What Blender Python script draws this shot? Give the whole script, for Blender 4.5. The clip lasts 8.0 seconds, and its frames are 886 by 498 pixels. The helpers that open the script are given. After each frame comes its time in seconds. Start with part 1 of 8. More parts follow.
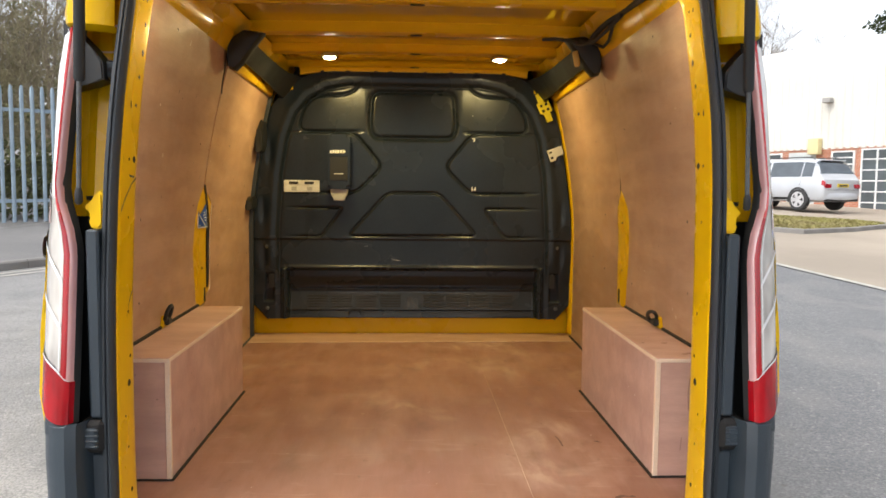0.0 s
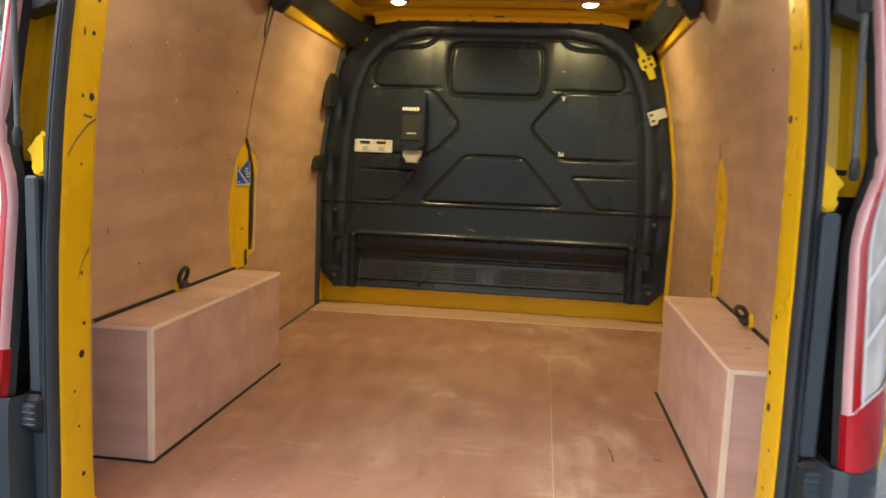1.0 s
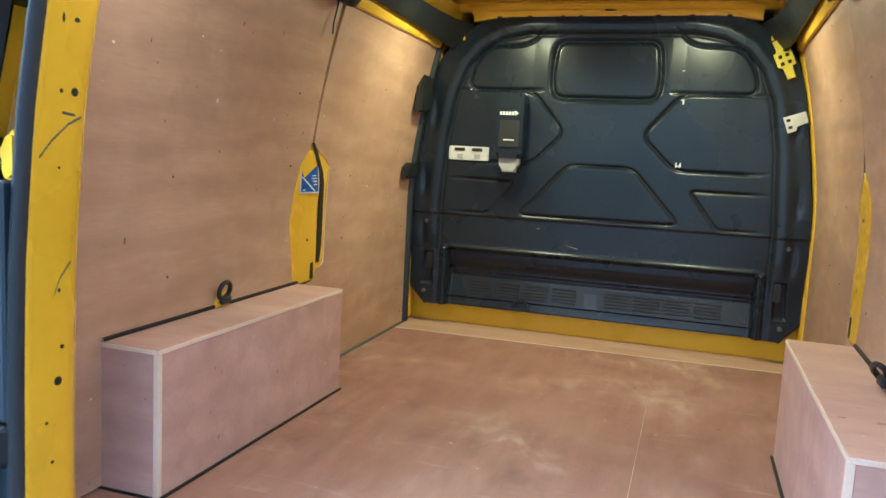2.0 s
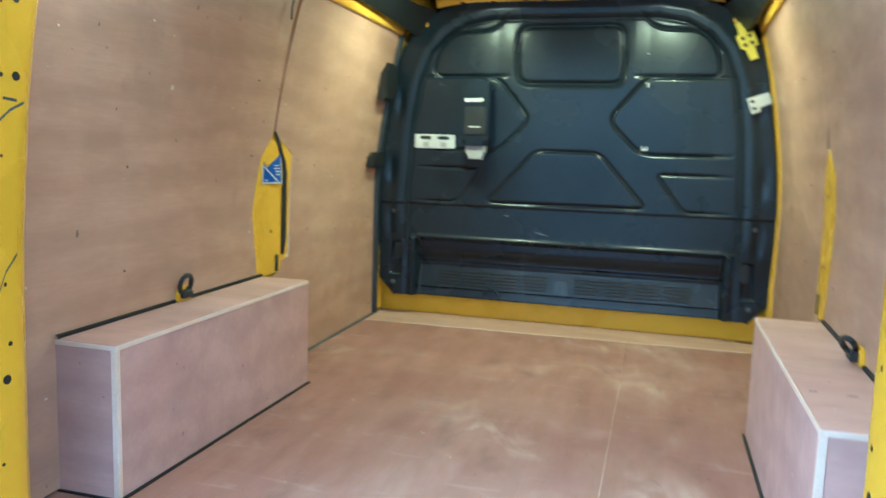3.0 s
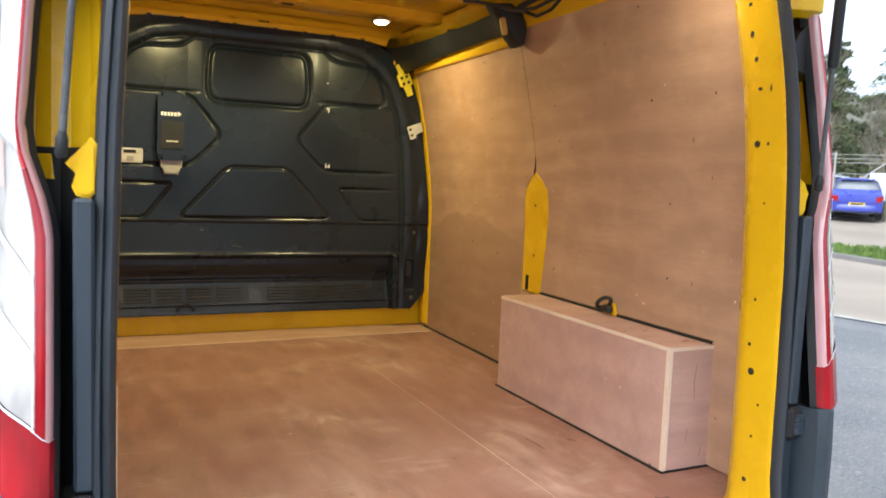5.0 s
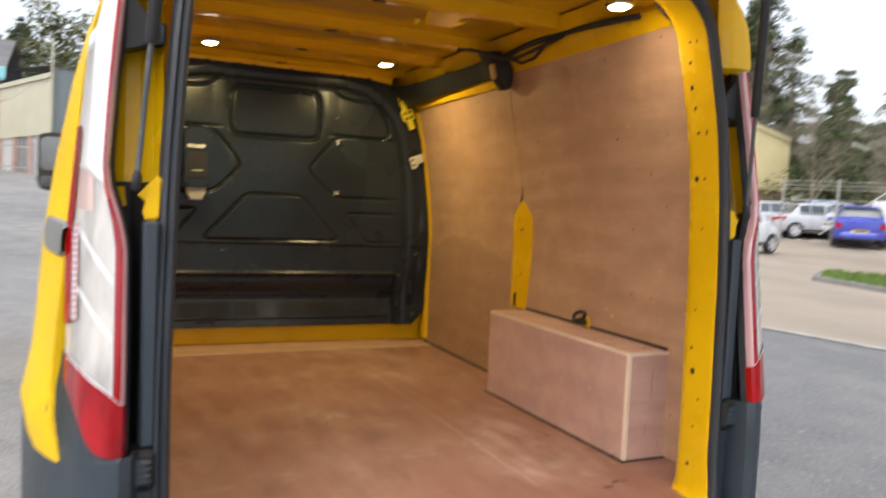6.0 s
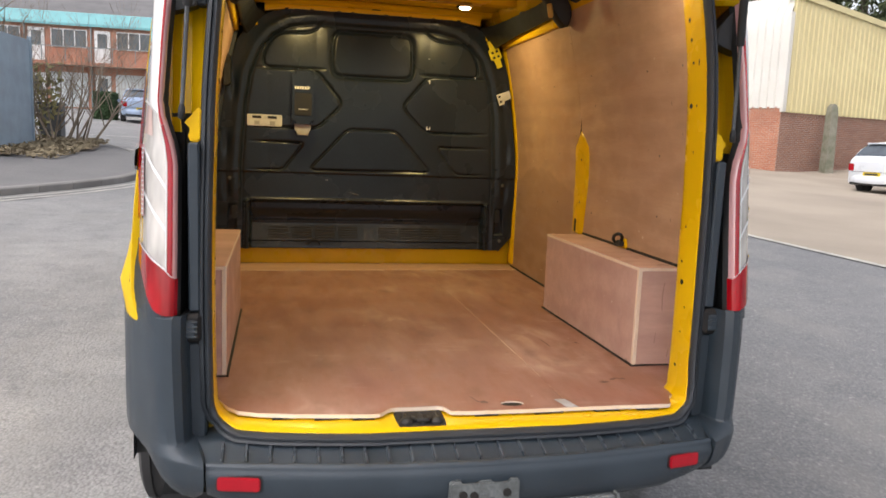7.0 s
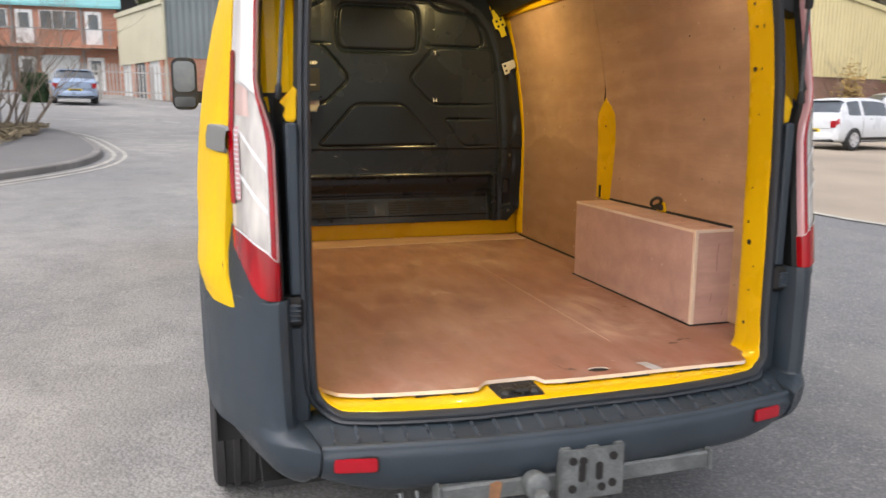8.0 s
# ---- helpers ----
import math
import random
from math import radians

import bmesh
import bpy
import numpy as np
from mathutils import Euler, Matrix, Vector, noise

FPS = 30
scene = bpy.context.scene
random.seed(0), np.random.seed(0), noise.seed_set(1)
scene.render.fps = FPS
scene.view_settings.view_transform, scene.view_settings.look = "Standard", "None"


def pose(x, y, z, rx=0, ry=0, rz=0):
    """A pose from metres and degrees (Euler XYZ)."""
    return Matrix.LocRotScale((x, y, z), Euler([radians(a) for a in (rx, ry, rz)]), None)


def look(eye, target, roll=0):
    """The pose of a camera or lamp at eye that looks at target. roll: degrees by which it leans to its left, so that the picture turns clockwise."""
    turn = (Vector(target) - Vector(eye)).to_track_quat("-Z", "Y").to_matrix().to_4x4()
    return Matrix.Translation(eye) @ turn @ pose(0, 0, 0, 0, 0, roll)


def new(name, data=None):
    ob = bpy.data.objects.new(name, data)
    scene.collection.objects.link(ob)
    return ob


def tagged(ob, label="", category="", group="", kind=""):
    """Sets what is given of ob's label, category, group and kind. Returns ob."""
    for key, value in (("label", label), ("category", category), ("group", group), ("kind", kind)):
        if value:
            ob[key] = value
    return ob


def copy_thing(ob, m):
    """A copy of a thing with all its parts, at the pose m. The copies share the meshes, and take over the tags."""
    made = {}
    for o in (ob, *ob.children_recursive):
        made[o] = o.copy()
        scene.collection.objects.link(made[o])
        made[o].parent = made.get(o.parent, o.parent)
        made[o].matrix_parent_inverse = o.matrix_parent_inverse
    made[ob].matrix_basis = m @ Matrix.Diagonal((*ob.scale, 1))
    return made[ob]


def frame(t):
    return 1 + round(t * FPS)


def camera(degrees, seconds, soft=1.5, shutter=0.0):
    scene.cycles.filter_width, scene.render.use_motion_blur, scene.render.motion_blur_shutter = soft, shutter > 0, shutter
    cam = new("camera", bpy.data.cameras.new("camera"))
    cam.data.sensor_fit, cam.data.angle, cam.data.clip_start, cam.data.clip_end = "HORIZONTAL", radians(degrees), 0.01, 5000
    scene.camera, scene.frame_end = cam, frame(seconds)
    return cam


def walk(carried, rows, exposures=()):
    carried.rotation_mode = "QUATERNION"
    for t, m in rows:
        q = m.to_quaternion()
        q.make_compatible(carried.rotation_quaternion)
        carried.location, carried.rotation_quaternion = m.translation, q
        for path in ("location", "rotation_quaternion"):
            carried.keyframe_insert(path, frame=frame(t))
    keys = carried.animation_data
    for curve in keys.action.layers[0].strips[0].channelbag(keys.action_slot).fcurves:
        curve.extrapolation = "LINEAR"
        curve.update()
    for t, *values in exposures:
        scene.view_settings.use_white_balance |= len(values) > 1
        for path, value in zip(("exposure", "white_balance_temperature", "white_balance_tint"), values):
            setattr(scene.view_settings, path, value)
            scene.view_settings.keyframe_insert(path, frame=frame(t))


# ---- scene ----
cam = camera(60.6, 8.0, shutter=0.4)
PATH = [
    (0, (-0.024, -1.73, 1.44), (0.066, 0.261, 1.278), 0.6),
    (0.5, (0.068, -1.601, 1.401), (0.051, 0.388, 1.2), 0.8),
    (1, (0.251, -1.344, 1.409), (0.001, 0.625, 1.162), 2.3),
    (1.5, (0.308, -1.145, 1.416), (-0.143, 0.786, 1.152), 3.1),
    (1.7, (0.348, -1.072, 1.424), (-0.182, 0.84, 1.169), 3.1),
    (2.8, (0.5, -0.872, 1.381), (-0.179, 0.996, 1.155), 2.6),
    (3, (0.412, -0.943, 1.39), (-0.128, 0.966, 1.137), 1.8),
    (3.5, (0.141, -1.077, 1.381), (0.032, 0.899, 1.087), 1.0),
    (4, (-0.203, -1.106, 1.366), (0.14, 0.84, 1.059), 1.4),
    (4.5, (-0.523, -1.142, 1.368), (0.153, 0.719, 1.082), 1.2),
    (4.7, (-0.63, -1.153, 1.384), (0.146, 0.672, 1.13), 1.2),
    (5.8, (-0.853, -1.402, 1.373), (0.067, 0.373, 1.331), 3.3),
    (6, (-0.846, -1.514, 1.392), (-0.016, 0.302, 1.277), 2.7),
    (6.5, (-0.661, -1.775, 1.366), (-0.116, 0.137, 1.149), 2.0),
    (7, (-0.54, -2.002, 1.365), (-0.113, -0.069, 1.082), 2.3),
    (7.5, (-0.618, -2.089, 1.361), (-0.191, -0.162, 1.033), 1.6),
    (8, (-0.942, -1.896, 1.362), (-0.372, -0.012, 1.007), 0.3),
]
EXPOSURES = [(0, 1.15, 6450, 10), (1, 1.26, 6100, 9), (1.5, 1.48, 4780, 4), (1.7, 1.56, 4600, 3), (3.0, 1.85, 3780, -9), (3.5, 1.85, 3700, -17), (3.8, 1.74, 4350, -8), (4.2, 1.53, 5050, 4), (4.7, 1.45, 5450, 7), (6, 0.97, 6350, 12), (8, 0.90, 6480, 14)]
walk(cam, [(t, look(eye, target, roll)) for t, eye, target, roll in PATH], EXPOSURES)

# ---- light ----
world = bpy.data.worlds.new("sky")
scene.world = world
world.use_nodes = True
wn, wl = world.node_tree.nodes, world.node_tree.links
sky = wn.new("ShaderNodeTexSky")
sky.sky_type, sky.sun_disc = "NISHITA", False
sky.sun_elevation, sky.sun_rotation = radians(53), radians(230)
sky.dust_density, sky.air_density = 4.0, 1.0
veil = wn.new("ShaderNodeHueSaturation")
veil.inputs["Saturation"].default_value = 0.3
wl.new(sky.outputs[0], veil.inputs["Color"])
wl.new(veil.outputs[0], wn["Background"].inputs["Color"])
wn["Background"].inputs["Strength"].default_value = 0.165
sun_data = bpy.data.lights.new("sun", "SUN")
sun_data.energy, sun_data.angle, sun_data.color = 0.30, radians(60), (1.0, 0.93, 0.83)
sun = new("sun", sun_data)
# behind the camera and to the left, veiled by thin cloud
sun.matrix_world = look((-26, -22, 46), (0, 0, 0))
LED_WATT = {"front": 3.2, "rear": 0.06}


# ---- materials ----
def nodes_of(name):
    m = bpy.data.materials.new(name)
    m.use_nodes = True
    return m, m.node_tree.nodes, m.node_tree.links, m.node_tree.nodes["Principled BSDF"]


def paint_mix(n, l, factor, a, b):
    mix = n.new("ShaderNodeMix")
    mix.data_type = "RGBA"
    l.new(factor, mix.inputs[0])
    for socket, value in ((6, a), (7, b)):
        if isinstance(value, tuple):
            mix.inputs[socket].default_value = (*value, 1)
        else:
            l.new(value, mix.inputs[socket])
    return mix.outputs[2]


def noise_at(n, l, scale, stretch=(1, 1, 1), detail=4.0, low=0.35, high=0.65, turn=(0, 0, 0), swirl=0.0):
    co = n.new("ShaderNodeTexCoord")
    mp = n.new("ShaderNodeMapping")
    mp.inputs["Scale"].default_value = stretch
    mp.inputs["Rotation"].default_value = turn
    l.new(co.outputs["Object"], mp.inputs["Vector"])
    tex = n.new("ShaderNodeTexNoise")
    tex.inputs["Scale"].default_value, tex.inputs["Detail"].default_value, tex.inputs["Distortion"].default_value = scale, detail, swirl
    l.new(mp.outputs[0], tex.inputs["Vector"])
    ramp = n.new("ShaderNodeMapRange")
    ramp.inputs["From Min"].default_value, ramp.inputs["From Max"].default_value = low, high
    l.new(tex.outputs["Fac"], ramp.inputs["Value"])
    return ramp.outputs[0], tex.outputs["Fac"]


def surface(name, col, dark=None, scale=3.0, fine=60.0, rough=0.5, rough2=None, metal=0.0, bump=0.0, bump_scale=150.0,
            stretch=(1, 1, 1), fleck=0.12, coat=0.0, vary=0.0, spec=0.5):
    """A procedural surface: a broad drift between two colours, a fine grain, uneven gloss and relief."""
    m, n, l, p = nodes_of(name)
    dark = dark or tuple(c * 0.78 for c in col)
    broad, _ = noise_at(n, l, scale, stretch)
    grain, raw = noise_at(n, l, fine, stretch, 6.0)
    base = paint_mix(n, l, broad, dark, col)
    g = n.new("ShaderNodeMath")
    g.operation, g.inputs[1].default_value = "MULTIPLY", fleck
    l.new(grain, g.inputs[0])
    base = paint_mix(n, l, g.outputs[0], base, tuple(c * 0.55 for c in dark))
    if vary:
        info = n.new("ShaderNodeObjectInfo")
        v = n.new("ShaderNodeMath")
        v.operation, v.inputs[1].default_value = "MULTIPLY", vary
        l.new(info.outputs["Random"], v.inputs[0])
        base = paint_mix(n, l, v.outputs[0], base, tuple(c * 0.5 for c in dark))
    l.new(base, p.inputs["Base Color"])
    r = n.new("ShaderNodeMapRange")
    r.inputs["To Min"].default_value, r.inputs["To Max"].default_value = rough, rough2 if rough2 is not None else min(1, rough + 0.12)
    l.new(broad, r.inputs["Value"])
    l.new(r.outputs[0], p.inputs["Roughness"])
    p.inputs["Metallic"].default_value = metal
    p.inputs["Specular IOR Level"].default_value = spec
    p.inputs["Coat Weight"].default_value, p.inputs["Coat Roughness"].default_value = coat, 0.06
    if bump:
        b = n.new("ShaderNodeBump")
        b.inputs["Strength"].default_value, b.inputs["Distance"].default_value = bump, 0.004
        _, rawb = noise_at(n, l, bump_scale, stretch, 5.0)
        l.new(rawb, b.inputs["Height"])
        l.new(b.outputs[0], p.inputs["Normal"])
    return m


def plywood(name, stretch, col=(0.46, 0.235, 0.150), pale=(0.56, 0.335, 0.23), scuff=0.0, gloss=0.42, figure=0.35, arched_dark=False):
    """Red-brown faced plywood: figured grain along one way, blotches, thin marks and scuffs."""
    m, n, l, p = nodes_of(name)

    def weighed(factor, weight):
        g = n.new("ShaderNodeMath")
        g.operation, g.inputs[1].default_value = "MULTIPLY", weight
        l.new(factor, g.inputs[0])
        return g.outputs[0]
    cloud, _ = noise_at(n, l, 2.2, (1, 1, 1), 3.0, 0.3, 0.7)
    grain, raw = noise_at(n, l, 26.0, stretch, 7.0, 0.3, 0.7)
    base = paint_mix(n, l, cloud, col, pale)
    # broad veneer figure: long wandering bands
    soft = tuple(1.0 + (s - 1.0) * 0.35 for s in stretch)
    bands, _ = noise_at(n, l, 4.2, soft, 9.0, 0.42, 0.62, (0.05, 0.12, 0.06))
    base = paint_mix(n, l, weighed(bands, figure), base, tuple(c * 0.80 for c in col))
    # arched heartwood figure of the peeled veneer
    co = n.new("ShaderNodeTexCoord")
    mp = n.new("ShaderNodeMapping")
    mp.inputs["Scale"].default_value = tuple(0.22 if s < 1.0 else 1.0 for s in stretch)
    l.new(co.outputs["Object"], mp.inputs["Vector"])
    wave = n.new("ShaderNodeTexWave")
    wave.wave_type, wave.bands_direction = "BANDS", "X" if stretch[0] > 2 else "Z"
    for key, value in (("Scale", 2.6), ("Distortion", 11.0), ("Detail", 4.0), ("Detail Scale", 0.9), ("Detail Roughness", 0.62)):
        wave.inputs[key].default_value = value
    l.new(mp.outputs[0], wave.inputs["Vector"])
    arch = n.new("ShaderNodeMapRange")
    arch.inputs["From Min"].default_value, arch.inputs["From Max"].default_value = 0.15, 0.95
    l.new(wave.outputs["Fac"], arch.inputs["Value"])
    base = paint_mix(n, l, weighed(arch.outputs[0], 0.14 if scuff else 0.30), base, tuple(c * 0.70 for c in col))
    blotch, _ = noise_at(n, l, 9.0, (1, 1, 1), 5.0, 0.50, 0.72, (0.3, 0.2, 0.5))
    base = paint_mix(n, l, weighed(blotch, figure * 0.8), base, tuple(c * 1.16 for c in pale))
    base = paint_mix(n, l, weighed(grain, 0.20), base, tuple(c * 0.66 for c in col))
    fine, _ = noise_at(n, l, 120.0, stretch, 4.0, 0.45, 0.75)
    base = paint_mix(n, l, weighed(fine, 0.12), base, tuple(c * 0.5 for c in col))
    if scuff:
        wear, _ = noise_at(n, l, 2.0, (1.0, 0.8, 1), 11.0, 0.50, 0.70, (0, 0, 0.2), 0.6)
        rub, _ = noise_at(n, l, 6.5, (1.0, 0.55, 1), 12.0, 0.46, 0.68, (0, 0, 0.5), 1.8)
        rubbed = n.new("ShaderNodeMath")
        rubbed.operation = "MULTIPLY"
        l.new(wear, rubbed.inputs[0])
        l.new(rub, rubbed.inputs[1])
        base = paint_mix(n, l, weighed(rubbed.outputs[0], scuff * 1.5), base, (0.60, 0.45, 0.37))
        base = paint_mix(n, l, weighed(wear, scuff * 0.35), base, (0.56, 0.39, 0.31))
        scrape, _ = noise_at(n, l, 11.0, (0.5, 2.6, 1), 9.0, 0.60, 0.74, (0, 0, 0.35), 0.9)
        base = paint_mix(n, l, weighed(scrape, scuff * 0.55), base, (0.62, 0.47, 0.39))
        place = n.new("ShaderNodeTexCoord")
        axes = n.new("ShaderNodeSeparateXYZ")
        l.new(place.outputs["Object"], axes.inputs[0])
        near_edge = n.new("ShaderNodeMapRange")
        near_edge.inputs["From Min"].default_value, near_edge.inputs["From Max"].default_value = 0.34, 0.02
        l.new(axes.outputs[1], near_edge.inputs["Value"])
        seep, _ = noise_at(n, l, 5.0, (1.2, 1, 1), 6.0, 0.38, 0.62, (0, 0, 0.1), 0.5)
        soaked = n.new("ShaderNodeMath")
        soaked.operation = "MULTIPLY"
        l.new(near_edge.outputs[0], soaked.inputs[0])
        l.new(seep, soaked.inputs[1])
        base = paint_mix(n, l, weighed(soaked.outputs[0], 0.75), base, (0.27, 0.10, 0.066))
        dirt, _ = noise_at(n, l, 5.5, (1.7, 1, 1), 8.0, 0.58, 0.80, (0, 0, 0.9))
        base = paint_mix(n, l, weighed(dirt, 0.6), base, (0.13, 0.07, 0.05))
        mark, _ = noise_at(n, l, 34.0, (1, 0.45, 1), 3.0, 0.70, 0.78, (0, 0, 0.4))
        base = paint_mix(n, l, weighed(mark, 0.5), base, (0.10, 0.055, 0.04))
    else:
        smudge, _ = noise_at(n, l, 7.0, (1.0, 1.0, 0.7), 6.0, 0.66, 0.80, (0.7, 0, 0.4))
        base = paint_mix(n, l, weighed(smudge, 0.35), base, tuple(c * 0.45 for c in col))
        nick, _ = noise_at(n, l, 30.0, (1, 1.6, 1), 1.0, 0.775, 0.795, (0.2, 0.6, 0.1))
        base = paint_mix(n, l, weighed(nick, 0.8), base, tuple(c * 0.3 for c in col))
    if arched_dark:
        at = n.new("ShaderNodeTexCoord")
        xyz = n.new("ShaderNodeSeparateXYZ")
        l.new(at.outputs["Object"], xyz.inputs[0])

        def sum_of(kind, a, b):
            q = n.new("ShaderNodeMath")
            q.operation = kind
            for socket, value in enumerate((a, b)):
                if isinstance(value, float):
                    q.inputs[socket].default_value = value
                else:
                    l.new(value, q.inputs[socket])
            return q.outputs[0]
        # a darker area with an arched upper edge on the sheet beside the bulkhead
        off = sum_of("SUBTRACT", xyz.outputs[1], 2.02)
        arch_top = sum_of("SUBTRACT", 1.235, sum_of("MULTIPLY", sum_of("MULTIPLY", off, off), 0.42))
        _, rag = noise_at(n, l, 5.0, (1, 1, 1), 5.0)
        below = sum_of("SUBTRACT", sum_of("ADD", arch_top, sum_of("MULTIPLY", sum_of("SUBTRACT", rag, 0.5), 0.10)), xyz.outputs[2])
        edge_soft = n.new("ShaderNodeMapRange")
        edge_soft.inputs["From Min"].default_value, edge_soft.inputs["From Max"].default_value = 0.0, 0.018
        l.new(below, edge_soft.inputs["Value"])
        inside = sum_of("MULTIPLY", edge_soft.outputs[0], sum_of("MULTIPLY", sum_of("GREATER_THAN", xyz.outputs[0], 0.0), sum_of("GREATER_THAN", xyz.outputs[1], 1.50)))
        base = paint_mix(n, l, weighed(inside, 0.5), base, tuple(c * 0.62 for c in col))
    # small pale chips in the face veneer
    chip, _ = noise_at(n, l, 38.0, (1, 1, 1), 1.5, 0.775, 0.79, (0.9, 0.4, 0.2))
    base = paint_mix(n, l, weighed(chip, 0.7), base, (0.72, 0.62, 0.50))
    l.new(base, p.inputs["Base Color"])
    r = n.new("ShaderNodeMapRange")
    r.inputs["To Min"].default_value, r.inputs["To Max"].default_value = gloss, gloss + 0.22
    l.new(bands, r.inputs["Value"])
    l.new(r.outputs[0], p.inputs["Roughness"])
    b = n.new("ShaderNodeBump")
    b.inputs["Strength"].default_value, b.inputs["Distance"].default_value = 0.14, 0.002
    l.new(raw, b.inputs["Height"])
    l.new(b.outputs[0], p.inputs["Normal"])
    return m


YELLOW = surface("yellow_paint", (0.79, 0.49, 0.002), (0.73, 0.44, 0.0015), 2.5, 40, 0.24, 0.36, coat=0.18, fleck=0.05, spec=0.25)
YELLOW_SIDE = surface("weathered_yellow_paint", (0.79, 0.50, 0.004), (0.70, 0.44, 0.004), 6, 40, 0.42, 0.55, fleck=0.10, spec=0.22)
YELLOW_IN = surface("yellow_primer_paint", (0.70, 0.44, 0.01), (0.62, 0.38, 0.008), 3.0, 30, 0.018, 0.035, coat=0.4, fleck=0.08, spec=0.6)
CLADDING = surface("grey_plastic_cladding", (0.031, 0.044, 0.057), (0.022, 0.032, 0.042), 4, 300, 0.30, 0.50, bump=0.28, bump_scale=700)
# ribs lighter than the cladding: their glints are put into the colour
RIB_PLASTIC = surface("glint_step_ribs", (0.065, 0.080, 0.095), (0.040, 0.050, 0.062), 30, 300, 0.22, 0.40)
BLACK_PLASTIC = surface("black_plastic", (0.016, 0.017, 0.018), None, 5, 200, 0.42, 0.6, bump=0.1, bump_scale=600)
RUBBER = surface("black_rubber", (0.025, 0.031, 0.038), None, 6, 150, 0.5, 0.65)
SHEET_BLACK = surface("black_painted_steel", (0.0178, 0.0252, 0.0362), (0.0115, 0.0165, 0.025), 3, 90, 0.20, 0.32, fleck=0.3, coat=0.0, spec=0.38, bump=0.03, bump_scale=60)
DARK_STEEL = surface("weathered_grey_steel", (0.14, 0.15, 0.155), (0.09, 0.095, 0.10), 14, 120, 0.5, 0.7, metal=0.4, fleck=0.4, bump=0.2)
GREY_PLASTIC = surface("pale_grey_plastic", (0.42, 0.42, 0.41), None, 8, 100, 0.45)
WHITE_PLASTIC = surface("white_plastic", (0.72, 0.72, 0.70), None, 8, 100, 0.45)
PLY_FLOOR = plywood("plywood_floor", (5, 0.35, 1), (0.315, 0.157, 0.117), (0.392, 0.221, 0.170), 0.48, 0.34, 0.25)
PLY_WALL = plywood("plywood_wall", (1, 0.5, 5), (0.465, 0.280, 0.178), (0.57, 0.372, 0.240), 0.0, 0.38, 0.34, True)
PLY_STRIP = plywood("plywood_strip", (0.4, 5, 1), (0.50, 0.31, 0.21), (0.58, 0.38, 0.27), 0.0, 0.45, 0.25)
PLY_BOX = plywood("plywood_box", (0.4, 3.0, 3.0), (0.555, 0.348, 0.282), (0.65, 0.442, 0.368))
PLY_EDGE = surface("plywood_edge", (0.84, 0.71, 0.57), (0.76, 0.61, 0.46), 8, 200, 0.6, fleck=0.15)
# near-black painted for shade in gaps, holes and recesses; sealant beads too
SHADOW_GAP = surface("dark_gap_and_sealant", (0.012, 0.010, 0.009), None, 5, 80, 0.7)
CHROME = surface("bright_metal", (0.7, 0.7, 0.7), None, 5, 100, 0.2, metal=1.0)
MIRROR = surface("mirror_glass", (0.34, 0.36, 0.37), None, 5, 100, 0.03, metal=1.0)
TYRE = surface("tyre_rubber", (0.036, 0.036, 0.037), None, 9, 120, 0.75, bump=0.2, bump_scale=200)
STICKER_BLUE = surface("blue_sticker_print", (0.025, 0.10, 0.50), None, 8, 100, 0.35)
PAPER_WHITE = surface("white_print", (0.78, 0.79, 0.80), None, 8, 100, 0.4)
TOW_STEEL = surface("galvanised_tow_steel", (0.19, 0.205, 0.205), (0.11, 0.12, 0.12), 16, 120, 0.45, 0.65, metal=0.3, fleck=0.4, bump=0.2)
RUST = surface("rust_bloom", (0.30, 0.15, 0.07), (0.20, 0.10, 0.05), 30, 200, 0.8)
DULL_PATCH = surface("dull_grey_patch", (0.024, 0.030, 0.040), None, 20, 150, 0.22)
FAINT_MARK = surface("faint_brown_mark", (0.42, 0.265, 0.21), (0.35, 0.21, 0.165), 40, 200, 0.6)
TAPE_GREY = surface("silver_tape", (0.55, 0.57, 0.60), None, 20, 150, 0.35, metal=0.2)


def lens(name, col, rough=0.05, clear=0.0, coat=1.0, deep=0.92, scale=40):
    m, n, l, p = nodes_of(name)
    f, _ = noise_at(n, l, scale, (1, 1, 0.3), 2.0)
    base = paint_mix(n, l, f, tuple(c * deep for c in col), col)
    l.new(base, p.inputs["Base Color"])
    p.inputs["Roughness"].default_value = rough
    p.inputs["Coat Weight"].default_value = coat
    p.inputs["Coat Roughness"].default_value = 0.03
    p.inputs["Transmission Weight"].default_value = clear
    return m


LENS_RED = lens("red_lamp_lens", (0.36, 0.002, 0.008), 0.12, 0.0, 0.4, 0.60, 22)
RAIL_GREY = surface("grey_rail_plastic", (0.20, 0.20, 0.19), None, 9, 60, 0.5)
REFLECT_RED = lens("red_reflector", (0.36, 0.002, 0.012), 0.35, 0.0, 0.0)
LENS_PINK = lens("pale_red_lamp_lens", (0.66, 0.38, 0.39))
LENS_DUSK = lens("crimson_lamp_lens", (0.50, 0.030, 0.035), 0.12, 0.0, 0.5)
LENS_CLEAR = lens("clear_lamp_lens", (0.56, 0.535, 0.50), 0.1, 0.0, 0.8, 0.62, 22)
LENS_CHAMBER = lens("dusky_lamp_chamber", (0.55, 0.40, 0.36), 0.12, 0.0, 0.8)
# bright sky reflected in the upper lens is painted as this white
LENS_WHITE = lens("sky_white_lamp_lens", (0.80, 0.79, 0.77), 0.1, 0.0, 1.0, 0.9, 22)
LENS_BAR = lens("white_lamp_bar", (0.72, 0.73, 0.74))


